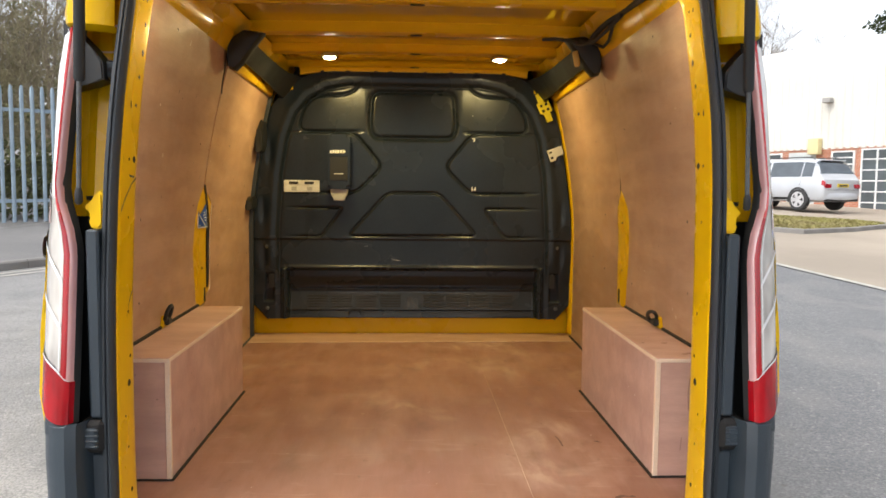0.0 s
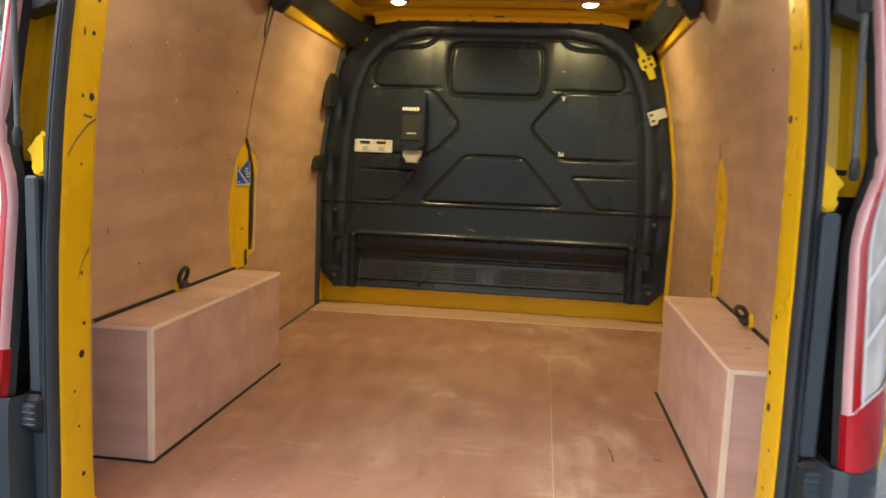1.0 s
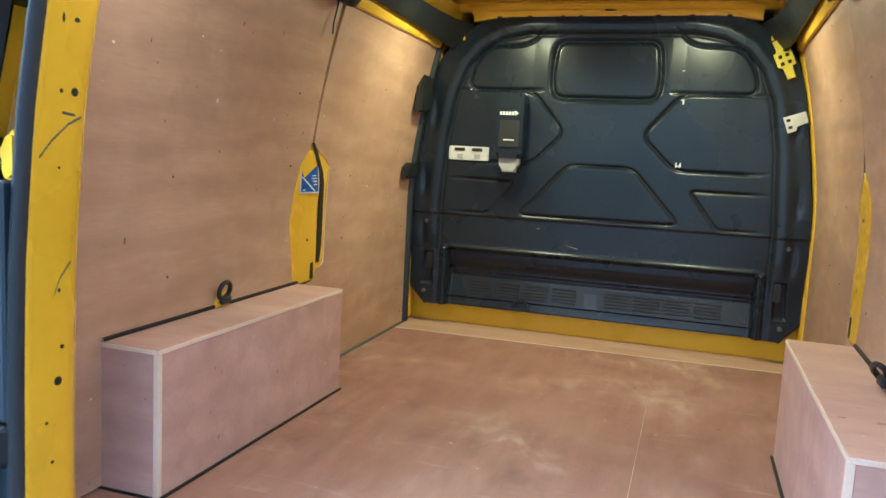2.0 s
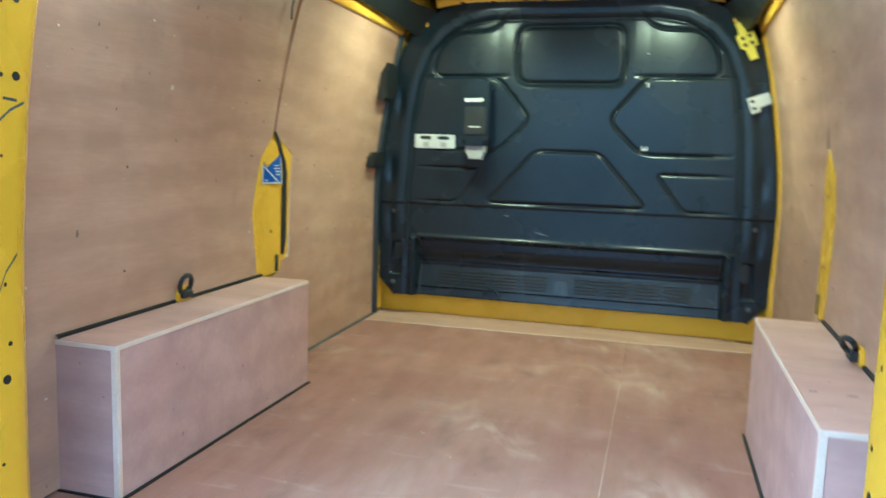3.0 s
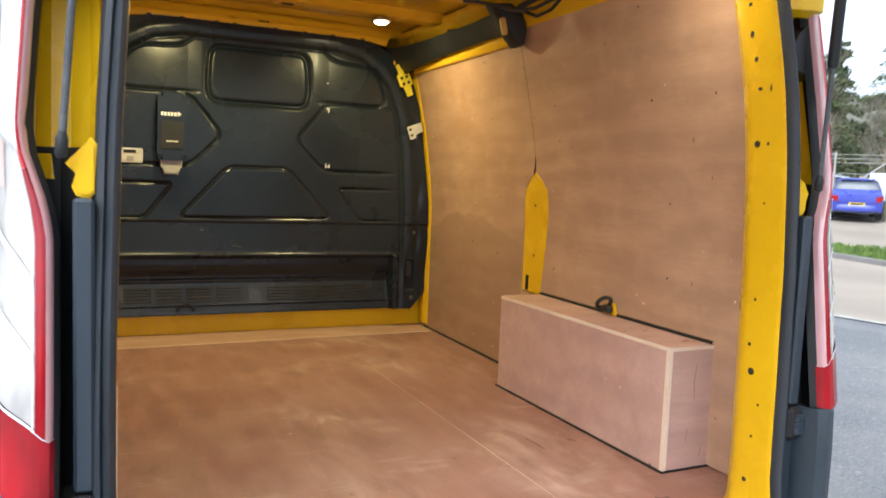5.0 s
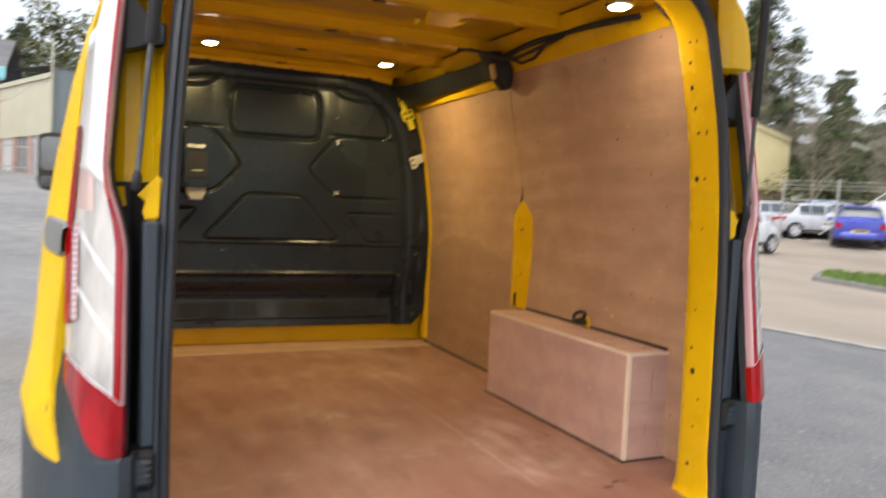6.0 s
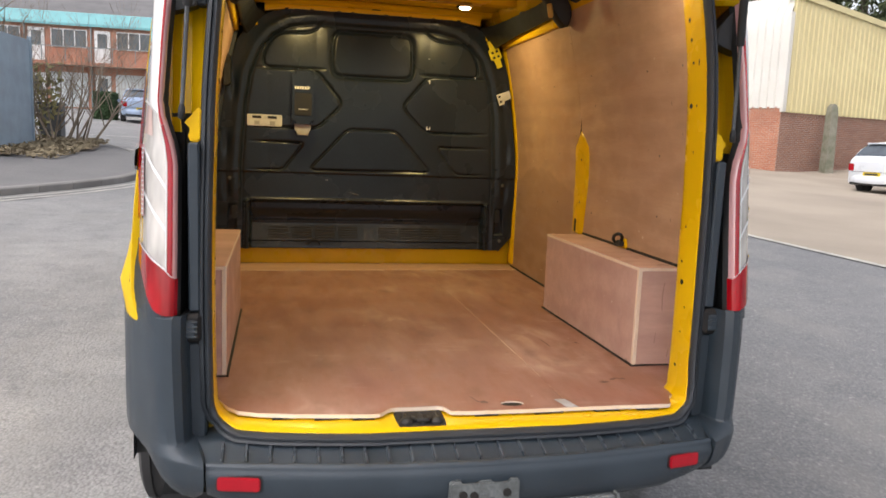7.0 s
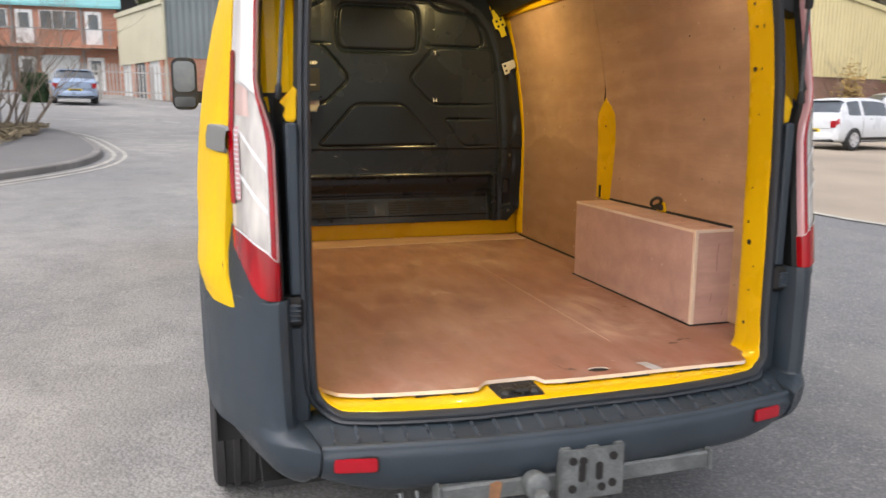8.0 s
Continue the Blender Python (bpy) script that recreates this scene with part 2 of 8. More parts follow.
def glowing(name, col, power):
    m, n, l, p = nodes_of(name)
    p.inputs["Base Color"].default_value = (0.8, 0.8, 0.8, 1)
    p.inputs["Emission Color"].default_value = (*col, 1)
    p.inputs["Emission Strength"].default_value = power
    return m


LED_GLOW = glowing("led_diffuser", (1.0, 0.84, 0.58), 90.0)


# ---- mesh helpers ----
def part(name, bm, material, parent=None, label="", smooth=False, sharp=35):
    """Links a bmesh as one mesh object, under a thing or a part."""
    bmesh.ops.recalc_face_normals(bm, faces=bm.faces)
    if smooth:
        for e in bm.edges:
            e.smooth = len(e.link_faces) == 2 and e.calc_face_angle(0) < radians(sharp)
        for fc in bm.faces:
            fc.smooth = True
    me = bpy.data.meshes.new(name)
    bm.to_mesh(me)
    bm.free()
    me.materials.append(material)
    ob = new(name, me)
    ob.parent = parent
    if label:
        ob["label"] = label
    return ob


def share(name, mesh_ob, parent, m=None, label=""):
    """Another object on the same mesh."""
    ob = new(name, mesh_ob.data)
    ob.parent = parent
    if m is not None:
        ob.matrix_local = m
    if label:
        ob["label"] = label
    return ob


def thing(name, label, category, group="", kind="", at=(0, 0, 0), m=None):
    ob = new(name)
    ob.empty_display_size = 0.1
    ob.matrix_world = m if m is not None else Matrix.Translation(at)
    return tagged(ob, label, category, group, kind)


def block(bm, lo, hi, bevel=0.0, m=None):
    """A box from corner to corner, with eased edges."""
    r = bmesh.ops.create_cube(bm, size=1)
    vs = r["verts"]
    for v in vs:
        v.co = Vector([lo[k] + (v.co[k] + 0.5) * (hi[k] - lo[k]) for k in range(3)])
    if bevel:
        es = list({e for v in vs for e in v.link_edges})
        out = bmesh.ops.bevel(bm, geom=es, offset=bevel, segments=1, affect="EDGES", clamp_overlap=True)
        vs = out["verts"] if m is not None else vs
    if m is not None:
        bmesh.ops.transform(bm, matrix=m, verts=[v for v in vs if v.is_valid])
    return bm


def box(lo, hi, bevel=0.0, m=None):
    return block(bmesh.new(), lo, hi, bevel, m)


def loft(rows, closed=False, caps=False, bm=None):
    """A skin over rows of points; closed joins the ends of each row."""
    bm = bm or bmesh.new()
    vs = [[bm.verts.new(p) for p in row] for row in rows]
    k = len(rows[0])
    for a, b in zip(vs, vs[1:]):
        for j in range(k if closed else k - 1):
            bm.faces.new((a[j], a[(j + 1) % k], b[(j + 1) % k], b[j]))
    if caps:
        bm.faces.new(vs[0])
        bm.faces.new(vs[-1])
    return bm


def tube(points, radius, sides=8, bm=None, caps=True, closed=False):
    """A round bar along points; radius may be one for each point."""
    pts = [Vector(p) for p in points]
    rad = radius if isinstance(radius, (list, tuple)) else [radius] * len(pts)
    rows, up = [], None
    for i, p in enumerate(pts):
        a = pts[i - 1] if i else (pts[-1] if closed else p)
        b = pts[i + 1] if i + 1 < len(pts) else (pts[0] if closed else p)
        d = (b - a).normalized()
        if up is None:
            up = d.orthogonal().normalized()
        side = d.cross(up).normalized()
        up = side.cross(d).normalized()
        rows.append([p + (up * math.cos(t) + side * math.sin(t)) * rad[i] for t in (2 * math.pi * j / sides for j in range(sides))])
    if closed:
        rows.append(rows[0])
    return loft(rows, True, caps and not closed, bm)


def slab(outline, axis, lo, hi, bevel=0.0, bm=None):
    """A flat plate from a 2D outline: axis is the one of its thickness; the outline's numbers are the other two, in order."""
    bm = bm or bmesh.new()

    def at(p, d):
        q = list(p)
        q.insert(axis, d)
        return q
    a = [bm.verts.new(at(p, lo)) for p in outline]
    b = [bm.verts.new(at(p, hi)) for p in outline]
    fa, fb = bm.faces.new(a), bm.faces.new(b)
    k = len(outline)
    for j in range(k):
        bm.faces.new((a[j], a[(j + 1) % k], b[(j + 1) % k], b[j]))
    if bevel:
        es = [e for e in fa.edges] + [e for e in fb.edges]
        bmesh.ops.bevel(bm, geom=es, offset=bevel, segments=2, affect="EDGES", clamp_overlap=True)
    return bm


def spin(profile, sides, m=None, bm=None):
    """A turned body: profile of (radius, height) about z."""
    rows = [[(r * math.cos(2 * math.pi * j / sides), r * math.sin(2 * math.pi * j / sides), h) for j in range(sides)] for r, h in profile]
    bm2 = loft(rows, True, True)
    if m is not None:
        bmesh.ops.transform(bm2, matrix=m, verts=bm2.verts)
    if bm is None:
        return bm2
    me = bpy.data.meshes.new("join")
    bm2.to_mesh(me)
    bm2.free()
    bm.from_mesh(me)
    bpy.data.meshes.remove(me)
    return bm


def rounded(w, h, r, steps=5, cx=0.0, cy=0.0):
    """A rounded rectangle, anticlockwise."""
    pts = []
    for sx, sy, a0 in ((1, 1, 0), (-1, 1, 90), (-1, -1, 180), (1, -1, 270)):
        for j in range(steps + 1):
            a = radians(a0 + 90 * j / steps)
            pts.append((cx + sx * (w / 2 - r) + r * math.cos(a), cy + sy * (h / 2 - r) + r * math.sin(a)))
    return pts


def lerp(table, t):
    """A value from a table of (t, value), straight between its entries."""
    return float(np.interp(t, [a for a, _ in table], [b for _, b in table]))


def ground_z(x, y):
    """The yard rises gently ahead of the van, dips a little to its right and lifts again past the forecourt."""
    return 0.044 * (y - 0.9) - 0.020 * x + 0.065 * max(0.0, min(x, 60.0) - 20.0)


# ---- the van's shell ----
FLOOR = 0.60
BULK_Y = 2.50


def wall_x(y, z):
    """Half the load space's width: it narrows to the rear and leans in above the waist."""
    lean = 0.135 * (max(0.0, z - 1.2) / 0.8) ** 1.6
    return 0.853 + 0.021 * (y - 0.38) - lean


def tail_shift(z):
    """How far the tail leans forward at a height."""
    return 0.15 * (z - 0.954)


JAMB_HALF = [(0.5, 0.695), (0.75, 0.703), (0.95, 0.705), (1.2, 0.704), (1.45, 0.702), (1.60, 0.696), (1.72, 0.688), (1.9, 0.672), (2.05, 0.655)]
JAMB_REAR = [(0.55, -0.050), (0.592, -0.045), (0.61, -0.030), (0.63, 0.005), (0.66, 0.040), (0.69, 0.050), (0.75, 0.053), (0.95, 0.057), (1.2, 0.062), (1.45, 0.078), (1.65, 0.098), (2.05, 0.16)]


SILL_BOW = [(0.30, 0.0), (0.42, 0.015), (0.50, 0.027), (0.57, 0.041), (0.65, 0.068), (0.685, 0.095), (0.71, 0.125)]


def sill_bow(x, z):
    """The sill curves forward towards both corners of the opening."""
    return lerp(SILL_BOW, abs(x)) * (1.0 if x < 0 else 0.75) * min(1.0, max(0.0, (0.66 - z) / 0.075))


def jamb_mid(z):
    """The opening sits a touch to the right, more so higher up."""
    return -0.002 + 0.008 * min(1.0, max(0.0, (z - 1.1) / 0.5))


def opening_loop(d, y_add, low, high=2.015, corner=0.075):
    """The rear opening's outline, wider by d, from the lower right corner round."""
    pts = []
    half, z0, z1 = 0.70 + d, low, high + d
    r, rt = corner + d * 0.5, 0.13 + d * 0.5
    arcs = ((half - r, z0 + r, -90, r), (half - rt, z1 - rt, 0, rt), (-half + rt, z1 - rt, 90, rt), (-half + r, z0 + r, 180, r))
    for cx, cz, a0, rr in arcs:
        for j in range(9):
            a = radians(a0 + 90 * j / 8)
            pts.append((cx + rr * math.cos(a), cz + rr * math.sin(a)))
    dense = []
    for k, (p, q) in enumerate(zip(pts, pts[1:] + pts[:1])):
        steps = 18 if k % 9 == 8 else 1
        dense += [(p[0] + (q[0] - p[0]) * j / steps, p[1] + (q[1] - p[1]) * j / steps) for j in range(steps)]
    hold = min(1.0, max(0.0, (y_add - 0.04) / 0.05))
    rear = lambda z: lerp(JAMB_REAR, z) + hold * max(0.0, 0.052 - lerp(JAMB_REAR, z))
    return [(x * (lerp(JAMB_HALF, z) + d) / half + jamb_mid(z), y_add - 0.01 + rear(z) + sill_bow(x, z) * max(0.0, 1 - max(0.0, y_add - 0.03) / 0.08), z) for x, z in dense]


van = thing("panel_van", "yellow panel van with grey bumper, its tailgate raised open", "van")

# the painted jamb: a deep face looking into the opening, with a front return and a rear lip for the seal
jamb_rows = [opening_loop(0.045, 0.17, 0.575, corner=0.03), opening_loop(0.012, 0.132, 0.590, corner=0.03), opening_loop(0.003, 0.120, 0.590, corner=0.03), opening_loop(0.0, 0.10, 0.583, corner=0.035), opening_loop(0.0, 0.065, 0.582, corner=0.055),
             opening_loop(0.0, 0.040, 0.581), opening_loop(0.0, 0.022, 0.578), opening_loop(0.0, 0.010, 0.575), opening_loop(0.004, 0.004, 0.571), opening_loop(0.026, 0.02, 0.561), opening_loop(0.022, 0.06, 0.558)]
bm = bmesh.new()
rows = [[bm.verts.new(p) for p in row] for row in jamb_rows]
for a, b in zip(rows, rows[1:]):
    k = len(a)
    for j in range(k):
        bm.faces.new((a[j], a[(j + 1) % k], b[(j + 1) % k], b[j]))
door_frame = part("door_frame", bm, YELLOW, van, "yellow painted door jamb with punched holes", True)

# punched holes and slots in the jamb, both sides
HOLES = [(0.69, 0.09, 0.016, 0.014), (0.80, 0.075, 0.010, 0.008), (0.955, 0.09, 0.024, 0.022), (1.02, 0.10, 0.012, 0.011),
         (1.13, 0.09, 0.008, 0.010), (1.50, 0.10, 0.022, 0.020), (1.50, 0.065, 0.010, 0.010), (1.63, 0.085, 0.016, 0.011),
         (1.63, 0.05, 0.007, 0.022), (1.70, 0.09, 0.014, 0.014), (1.76, 0.095, 0.014, 0.020), (1.83, 0.09, 0.014, 0.012),
         (1.89, 0.08, 0.012, 0.014), (1.89, 0.05, 0.008, 0.022), (0.88, 0.06, 0.008, 0.008), (1.36, 0.075, 0.007, 0.007)]
hole_bm = spin([(0.0, 0.0), (0.5, 0.0), (0.5, 0.3), (0.42, 0.3)], 10)
hole_mesh = None
for side in (-1, 1):
    for z, y, w, h in HOLES:
        y = (y - 0.05) * 0.9 + 0.035
        x = side * (lerp(JAMB_HALF, z) + 0.0005) + jamb_mid(z)
        m = Matrix.Translation((x, y + lerp(JAMB_REAR, z), z)) @ Matrix.Rotation(radians(-90 * side), 4, "Y") @ Matrix.Diagonal((h * 0.82, w * 0.78, 0.004, 1)).to_4x4()
        if hole_mesh is None:
            hole_mesh = part("punched_hole", hole_bm, SHADOW_GAP, door_frame)
            hole_mesh.matrix_local = m
        else:
            share("punched_hole", hole_mesh, door_frame, m)

# dark scratches across the left jamb
for run in ([(0.180, 1.452), (0.150, 1.438), (0.110, 1.405), (0.084, 1.375)], [(0.165, 1.455), (0.135, 1.458)], [(0.162, 1.23), (0.159, 1.18), (0.133, 1.15), (0.119, 1.118)], [(0.092, 1.52), (0.095, 1.47)]):
    rows = [[(-lerp(JAMB_HALF, z + h) + jamb_mid(z + h) + 0.0007, y, z + h) for h in (0.0, 0.005)] for y, z in run]
    part("scratch", loft(rows), DARK_STEEL, door_frame)

# a rubber weather seal on the rear lip, with a second fold outside
seal_rows = [[(x, y2 - (max(0.0, d - 0.008) * 0.75 if z < 0.60 else 0.0), z) for x, y2, z in opening_loop(d, y, low)] for d, y, low in ((0.004, 0.016, 0.572), (0.0005, 0.002, 0.574), (0.003, -0.012, 0.571), (0.011, -0.018, 0.566), (0.018, -0.012, 0.561), (0.020, -0.003, 0.559), (0.024, -0.008, 0.556), (0.033, -0.004, 0.551), (0.038, 0.014, 0.547), (0.036, 0.08, 0.547))]
part("door_seal", loft([list(r) for r in zip(*seal_rows, strict=True)] + [[r[0] for r in seal_rows]], False), RUBBER, van, "black rubber weather seal", True, 50)

# body sides: outer skin from the tail to the front door, painted above, grey below
SIDE = [(0.84, 0.985), (0.95, 1.005), (1.10, 1.005), (1.30, 0.988), (1.45, 0.966), (1.60, 0.937), (1.70, 0.912), (1.80, 0.880), (1.90, 0.840), (2.02, 0.785), (2.10, 0.735), (2.14, 0.66)]


TAIL_TAPER = [(0.08, 0.094), (0.11, 0.087), (0.20, 0.070), (0.35, 0.050), (0.50, 0.034), (0.75, 0.015), (1.0, 0.003), (1.3, 0.0)]
TAPER_UP = [(1.3, 1.0), (1.4, 0.93), (1.5, 0.82), (1.6, 0.65), (1.7, 0.50), (1.8, 0.40)]


def skin_x(y, z):
    """Half the body's width outside: it draws in to the tail and flares round the wheel."""
    flare = min(1.0, max(0.0, (1.06 - z) / 0.14))
    flare *= flare * (3 - 2 * flare)
    pull = lerp(TAIL_TAPER, y) * lerp(TAPER_UP, z) * (1 - flare) + 0.105 * max(0.0, (0.50 - y) / 0.415) ** 2.4 * flare
    return lerp(SIDE, z) - pull



for side in (-1, 1):
    zs = [0.84, 0.88, 0.93, 1.0, 1.08, 1.16, 1.25, 1.28, 1.35, 1.45, 1.55, 1.65, 1.75, 1.85, 1.92, 1.98, 2.03, 2.07, 2.10, 2.125, 2.14]
    ys = [0.112, 0.118, 0.128, 0.145, 0.18, 0.22, 0.26, 0.34, 0.42, 0.55, 0.8, 1.0, 1.3, 1.8, 2.4, 3.0, 3.6, 4.2, 4.6]
    foot = lambda y, z: z + max(0.0, 0.93 - z) / 0.09 * (0.012 * max(0.0, 1 - (y - 0.112) / 0.35) + 0.022 * max(0.0, 1 - (y - 0.112) / 0.035) ** 2)
    wrap = lambda z: (side * (skin_x(0.112, z) - 0.030), 0.122 + tail_shift(z) + 0.020 * max(0.0, min(1.0, (1.10 - z) / 0.08)), foot(0.112, z))
    bm = loft([[wrap(z)] + [(side * skin_x(y, z), y + tail_shift(z) * max(0, 1 - (y - 0.1) / 0.5), foot(y, z)) for y in [q + 0.022 * max(0.0, min(1.0, (1.10 - z) / 0.08)) * max(0.0, 1 - (q - 0.112) / 0.07) for q in ys]] for z in zs])
    part("body_side", bm, YELLOW_SIDE, van, "", True)
    # lower part in front of the wheel, and the sill
    part("side_cladding", loft([[(side * x, y, z) for y in (1.34, 2.0, 3.0, 4.2)] for z, x in ((0.86, 0.95), (0.80, 0.965), (0.6, 0.96), (0.40, 0.95), (0.30, 0.90))]), CLADDING, van, "grey plastic lower cladding", True)
    arch = [(0.865 + 0.44 * math.cos(a), 0.35 + 0.44 * math.sin(a)) for a in [radians(180 * j / 16) for j in range(17)]]
    rows = [[(side * 0.968, y, z) for y, z in arch], [(side * 0.968, 0.865 + (y - 0.865) * 1.13, min(0.86, 0.35 + (z - 0.35) * 1.16)) for y, z in arch]]
    part("wheel_arch", loft(rows), CLADDING, van, "grey plastic wheel arch edge", True)
    liner = [[(side * x, y, z) for y, z in arch] for x in (0.968, 0.80, 0.70)]
    part("wheel_arch_liner", loft(liner), BLACK_PLASTIC, van, "", True)
    # rear wheel
    wheel = part("wheel", spin([(0.0, -0.02), (0.10, -0.02), (0.19, -0.06), (0.20, -0.10), (0.20, 0.10), (0.0, 0.10)], 28, Matrix.Translation((side * 0.882, 0.865, 0.33 + ground_z(side * 0.86, 0.865))) @ Matrix.Rotation(radians(90), 4, "Y")), DARK_STEEL, van, "grey steel wheel", True)
    prof = [(0.20, -0.10), (0.24, -0.108), (0.30, -0.108), (0.325, -0.095), (0.33, -0.07)]
    for g in (-0.05, 0.0, 0.05):
        prof += [(0.33, g - 0.018), (0.321, g - 0.015), (0.321, g + 0.010), (0.33, g + 0.013)]
    prof += [(0.33, 0.07), (0.325, 0.095), (0.30, 0.108), (0.24, 0.108), (0.20, 0.10)]
    part("tyre", spin(prof, 40, Matrix.Translation((side * 0.882, 0.865, 0.33 + ground_z(side * 0.86, 0.865))) @ Matrix.Rotation(radians(90), 4, "Y")), TYRE, wheel, "", True)
    # rear corner cladding, from under the lamp to below the bumper
    PLAN = [(0.762, 0.075), (0.768, 0.040), (0.776, 0.010), (0.786, -0.006), (0.800, -0.012), (0.825, -0.006), (0.850, 0.014), (0.872, 0.050), (0.893, 0.095), (0.925, 0.165), (0.955, 0.250), (0.983, 0.36), (0.998, 0.47)]
    ARCH_Y = [(0.385, 0.0), (0.41, 0.03), (0.436, 0.12), (0.479, 0.25), (0.532, 0.39), (0.57, 0.45), (0.62, 0.47), (0.9, 0.47)]

    SHELF = [(0.717, -0.089), (0.735, -0.080), (0.756, -0.068), (0.778, -0.054)]
    LIP = [(0.786, 0.036), (0.800, 0.032), (0.825, 0.022), (0.850, 0.016), (0.872, 0.015), (0.895, 0.007), (0.92, 0.0)]

    def corner(z, lip, tuck, n=26):
        pts = []
        for k, (x, y) in enumerate(PLAN):
            if k < 4:
                x2, y2 = x + (SHELF[k][0] - x) * min(1.0, lip), y + (SHELF[k][1] - y) * lip
            else:
                x2, y2 = x, y - lip * lerp(LIP, x)
            ease = 1.0 if z < 0.5 else min(1.0, max(0.1, 1 - (x - 0.87) / 0.09))
            pts.append((x2 - tuck * ease * max(0.0, x2 - 0.717) / 0.25, y2 + tuck * ease * 0.35, z))
        top = lerp(ARCH_Y, z)
        keep = [p for p in pts if p[1] <= top or p[0] < 0.80]
        if len(keep) < len(pts):
            a, c = keep[-1], pts[len(keep)]
            k = min(1.0, max(0.0, (top - a[1]) / max(1e-6, c[1] - a[1])))
            keep.append((a[0] + (c[0] - a[0]) * k, a[1] + (c[1] - a[1]) * k, z))
        run = [0.0]
        for p, q in zip(keep, keep[1:]):
            run.append(run[-1] + math.hypot(q[0] - p[0], q[1] - p[1]))
        at = np.linspace(0, run[-1], n)
        row = [(side * float(np.interp(s, run, [p[0] for p in keep])), float(np.interp(s, run, [p[1] for p in keep])) + tail_shift(z) * 0.35, z) for s in at]
        return [(row[0][0], row[0][1] + 0.04, z)] + row + [(row[-1][0] - side * 0.025, row[-1][1] + 0.01, z)]
    rows = [corner(z, lip, tuck) for z, lip, tuck in ((0.892, 0, 0.012), (0.886, 0, 0.0), (0.80, 0, 0.0), (0.70, 0, 0.008), (0.60, 0, 0.015), (0.575, 0, 0.018), (0.556, 0.02, 0.020), (0.550, 0.10, 0.021), (0.546, 0.30, 0.022), (0.537, 0.66, 0.023),
            (0.528, 0.98, 0.024), (0.525, 1.04, 0.024), (0.520, 1.05, 0.024), (0.510, 1.03, 0.025), (0.49, 1.0, 0.030), (0.47, 0.97, 0.038), (0.445, 0.88, 0.054), (0.425, 0.74, 0.075), (0.410, 0.58, 0.10), (0.398, 0.40, 0.13))]
    part("corner_cladding", loft(rows), CLADDING, van, "grey plastic rear corner", True, 24)

# roof: skin outside and inner panel with cross members
roof_rows = [[(x, y, 2.14 + 0.035 * (1 - (x / 0.66) ** 2) - 0.02 * max(0, 0.4 - y)) for x in np.linspace(-0.66, 0.66, 9)] for y in (0.30, 0.5, 1.0, 2.0, 3.0, 4.0)]
part("roof_skin", loft(roof_rows), YELLOW, van, "", True)
inner_rows = [[(x, y, 2.108 + 0.006 * (1 - (x / 0.66) ** 2)) for x in np.linspace(-0.68, 0.68, 9)] for y in (0.30, 1.0, 1.8, 2.7)]
part("roof_lining", loft(inner_rows), YELLOW_IN, van, "bare yellow painted roof panel", True)
for side in (-1, 1):
    rail = [[(side * x, y, z) for x, z in ((wall_x(y, 1.97) + 0.03, 1.93), (wall_x(y, 1.97) - 0.005, 1.975), (wall_x(y, 2.0) - 0.02, 2.02), (0.715, 2.045), (0.69, 2.06), (0.67, 2.10))] for y in (0.22, 0.8, 1.4, 2.0, 2.7)]
    part("roof_rail", loft(rail), YELLOW, van, "", True, 50)
for y0, y1, drop in ((0.26, 0.47, 0.085), (0.88, 1.01, 0.060), (1.44, 1.59, 0.052), (1.92, 2.09, 0.046), (2.40, 2.52, 0.040)):
    prof = ((y0, 0.0), (y0 + 0.015, 0.35), (y0 + 0.035, 0.95), (y0 + 0.05, 1.0), (y1 - 0.05, 1.0), (y1 - 0.035, 0.95), (y1 - 0.015, 0.35), (y1, 0.0))
    rows = [[(x, y, 2.110 + 0.006 * (1 - (x / 0.66) ** 2) - (drop - 0.012) * h) for y, h in prof] for x in np.linspace(-0.70, 0.70, 11)]
    member = part("roof_member", loft(rows), YELLOW, van, "pressed yellow roof cross member", True, 40)
    slot = slab(rounded(0.05, 0.016, 0.006, 3, 0.0, (y0 + y1) / 2), 2, 2.124 - drop, 2.130 - drop)
    part("slot", slot, SHADOW_GAP, member)

# pale flange over the bulkhead
rows = [[(x, y, z - 0.020 * max(0.0, (abs(x) - 0.48) / 0.14)) for y, z in ((2.40, 2.108), (2.46, 2.092), (2.475, 2.078), (2.478, 2.064), (2.50, 2.062))] for x in np.linspace(-0.62, 0.62, 15)]
flange = part("roof_flange", loft(rows), YELLOW, van, "yellow flange over the bulkhead", True, 40)
for x in (-0.50, -0.36, -0.21, -0.13, 0.06, 0.20, 0.34, 0.49):
    part("flange_notch", box((x - 0.010, 2.4765, 2.058), (x + 0.010, 2.4800, 2.068)), SHADOW_GAP, flange)

# front sill under the bulkhead, with raised corners
sill = [(-0.93, 0.585), (0.93, 0.585), (0.93, 0.80), (0.885, 0.80), (0.80, 0.705), (-0.80, 0.705), (-0.885, 0.80), (-0.93, 0.80)]
part("front_sill", slab(sill, 1, 2.590, 2.66, 0.006), YELLOW, van, "yellow painted sill under the bulkhead")
for side in (-1, 1):
    rows = [[(side * (wall_x(2.52, z) - o), y, z) for o, y in ((-0.01, 2.46), (0.004, 2.47), (0.013, 2.50), (0.010, 2.56))] for z in np.linspace(0.62, 1.98, 18)]
    part("pillar_edge", loft(rows), YELLOW, van, "", True)

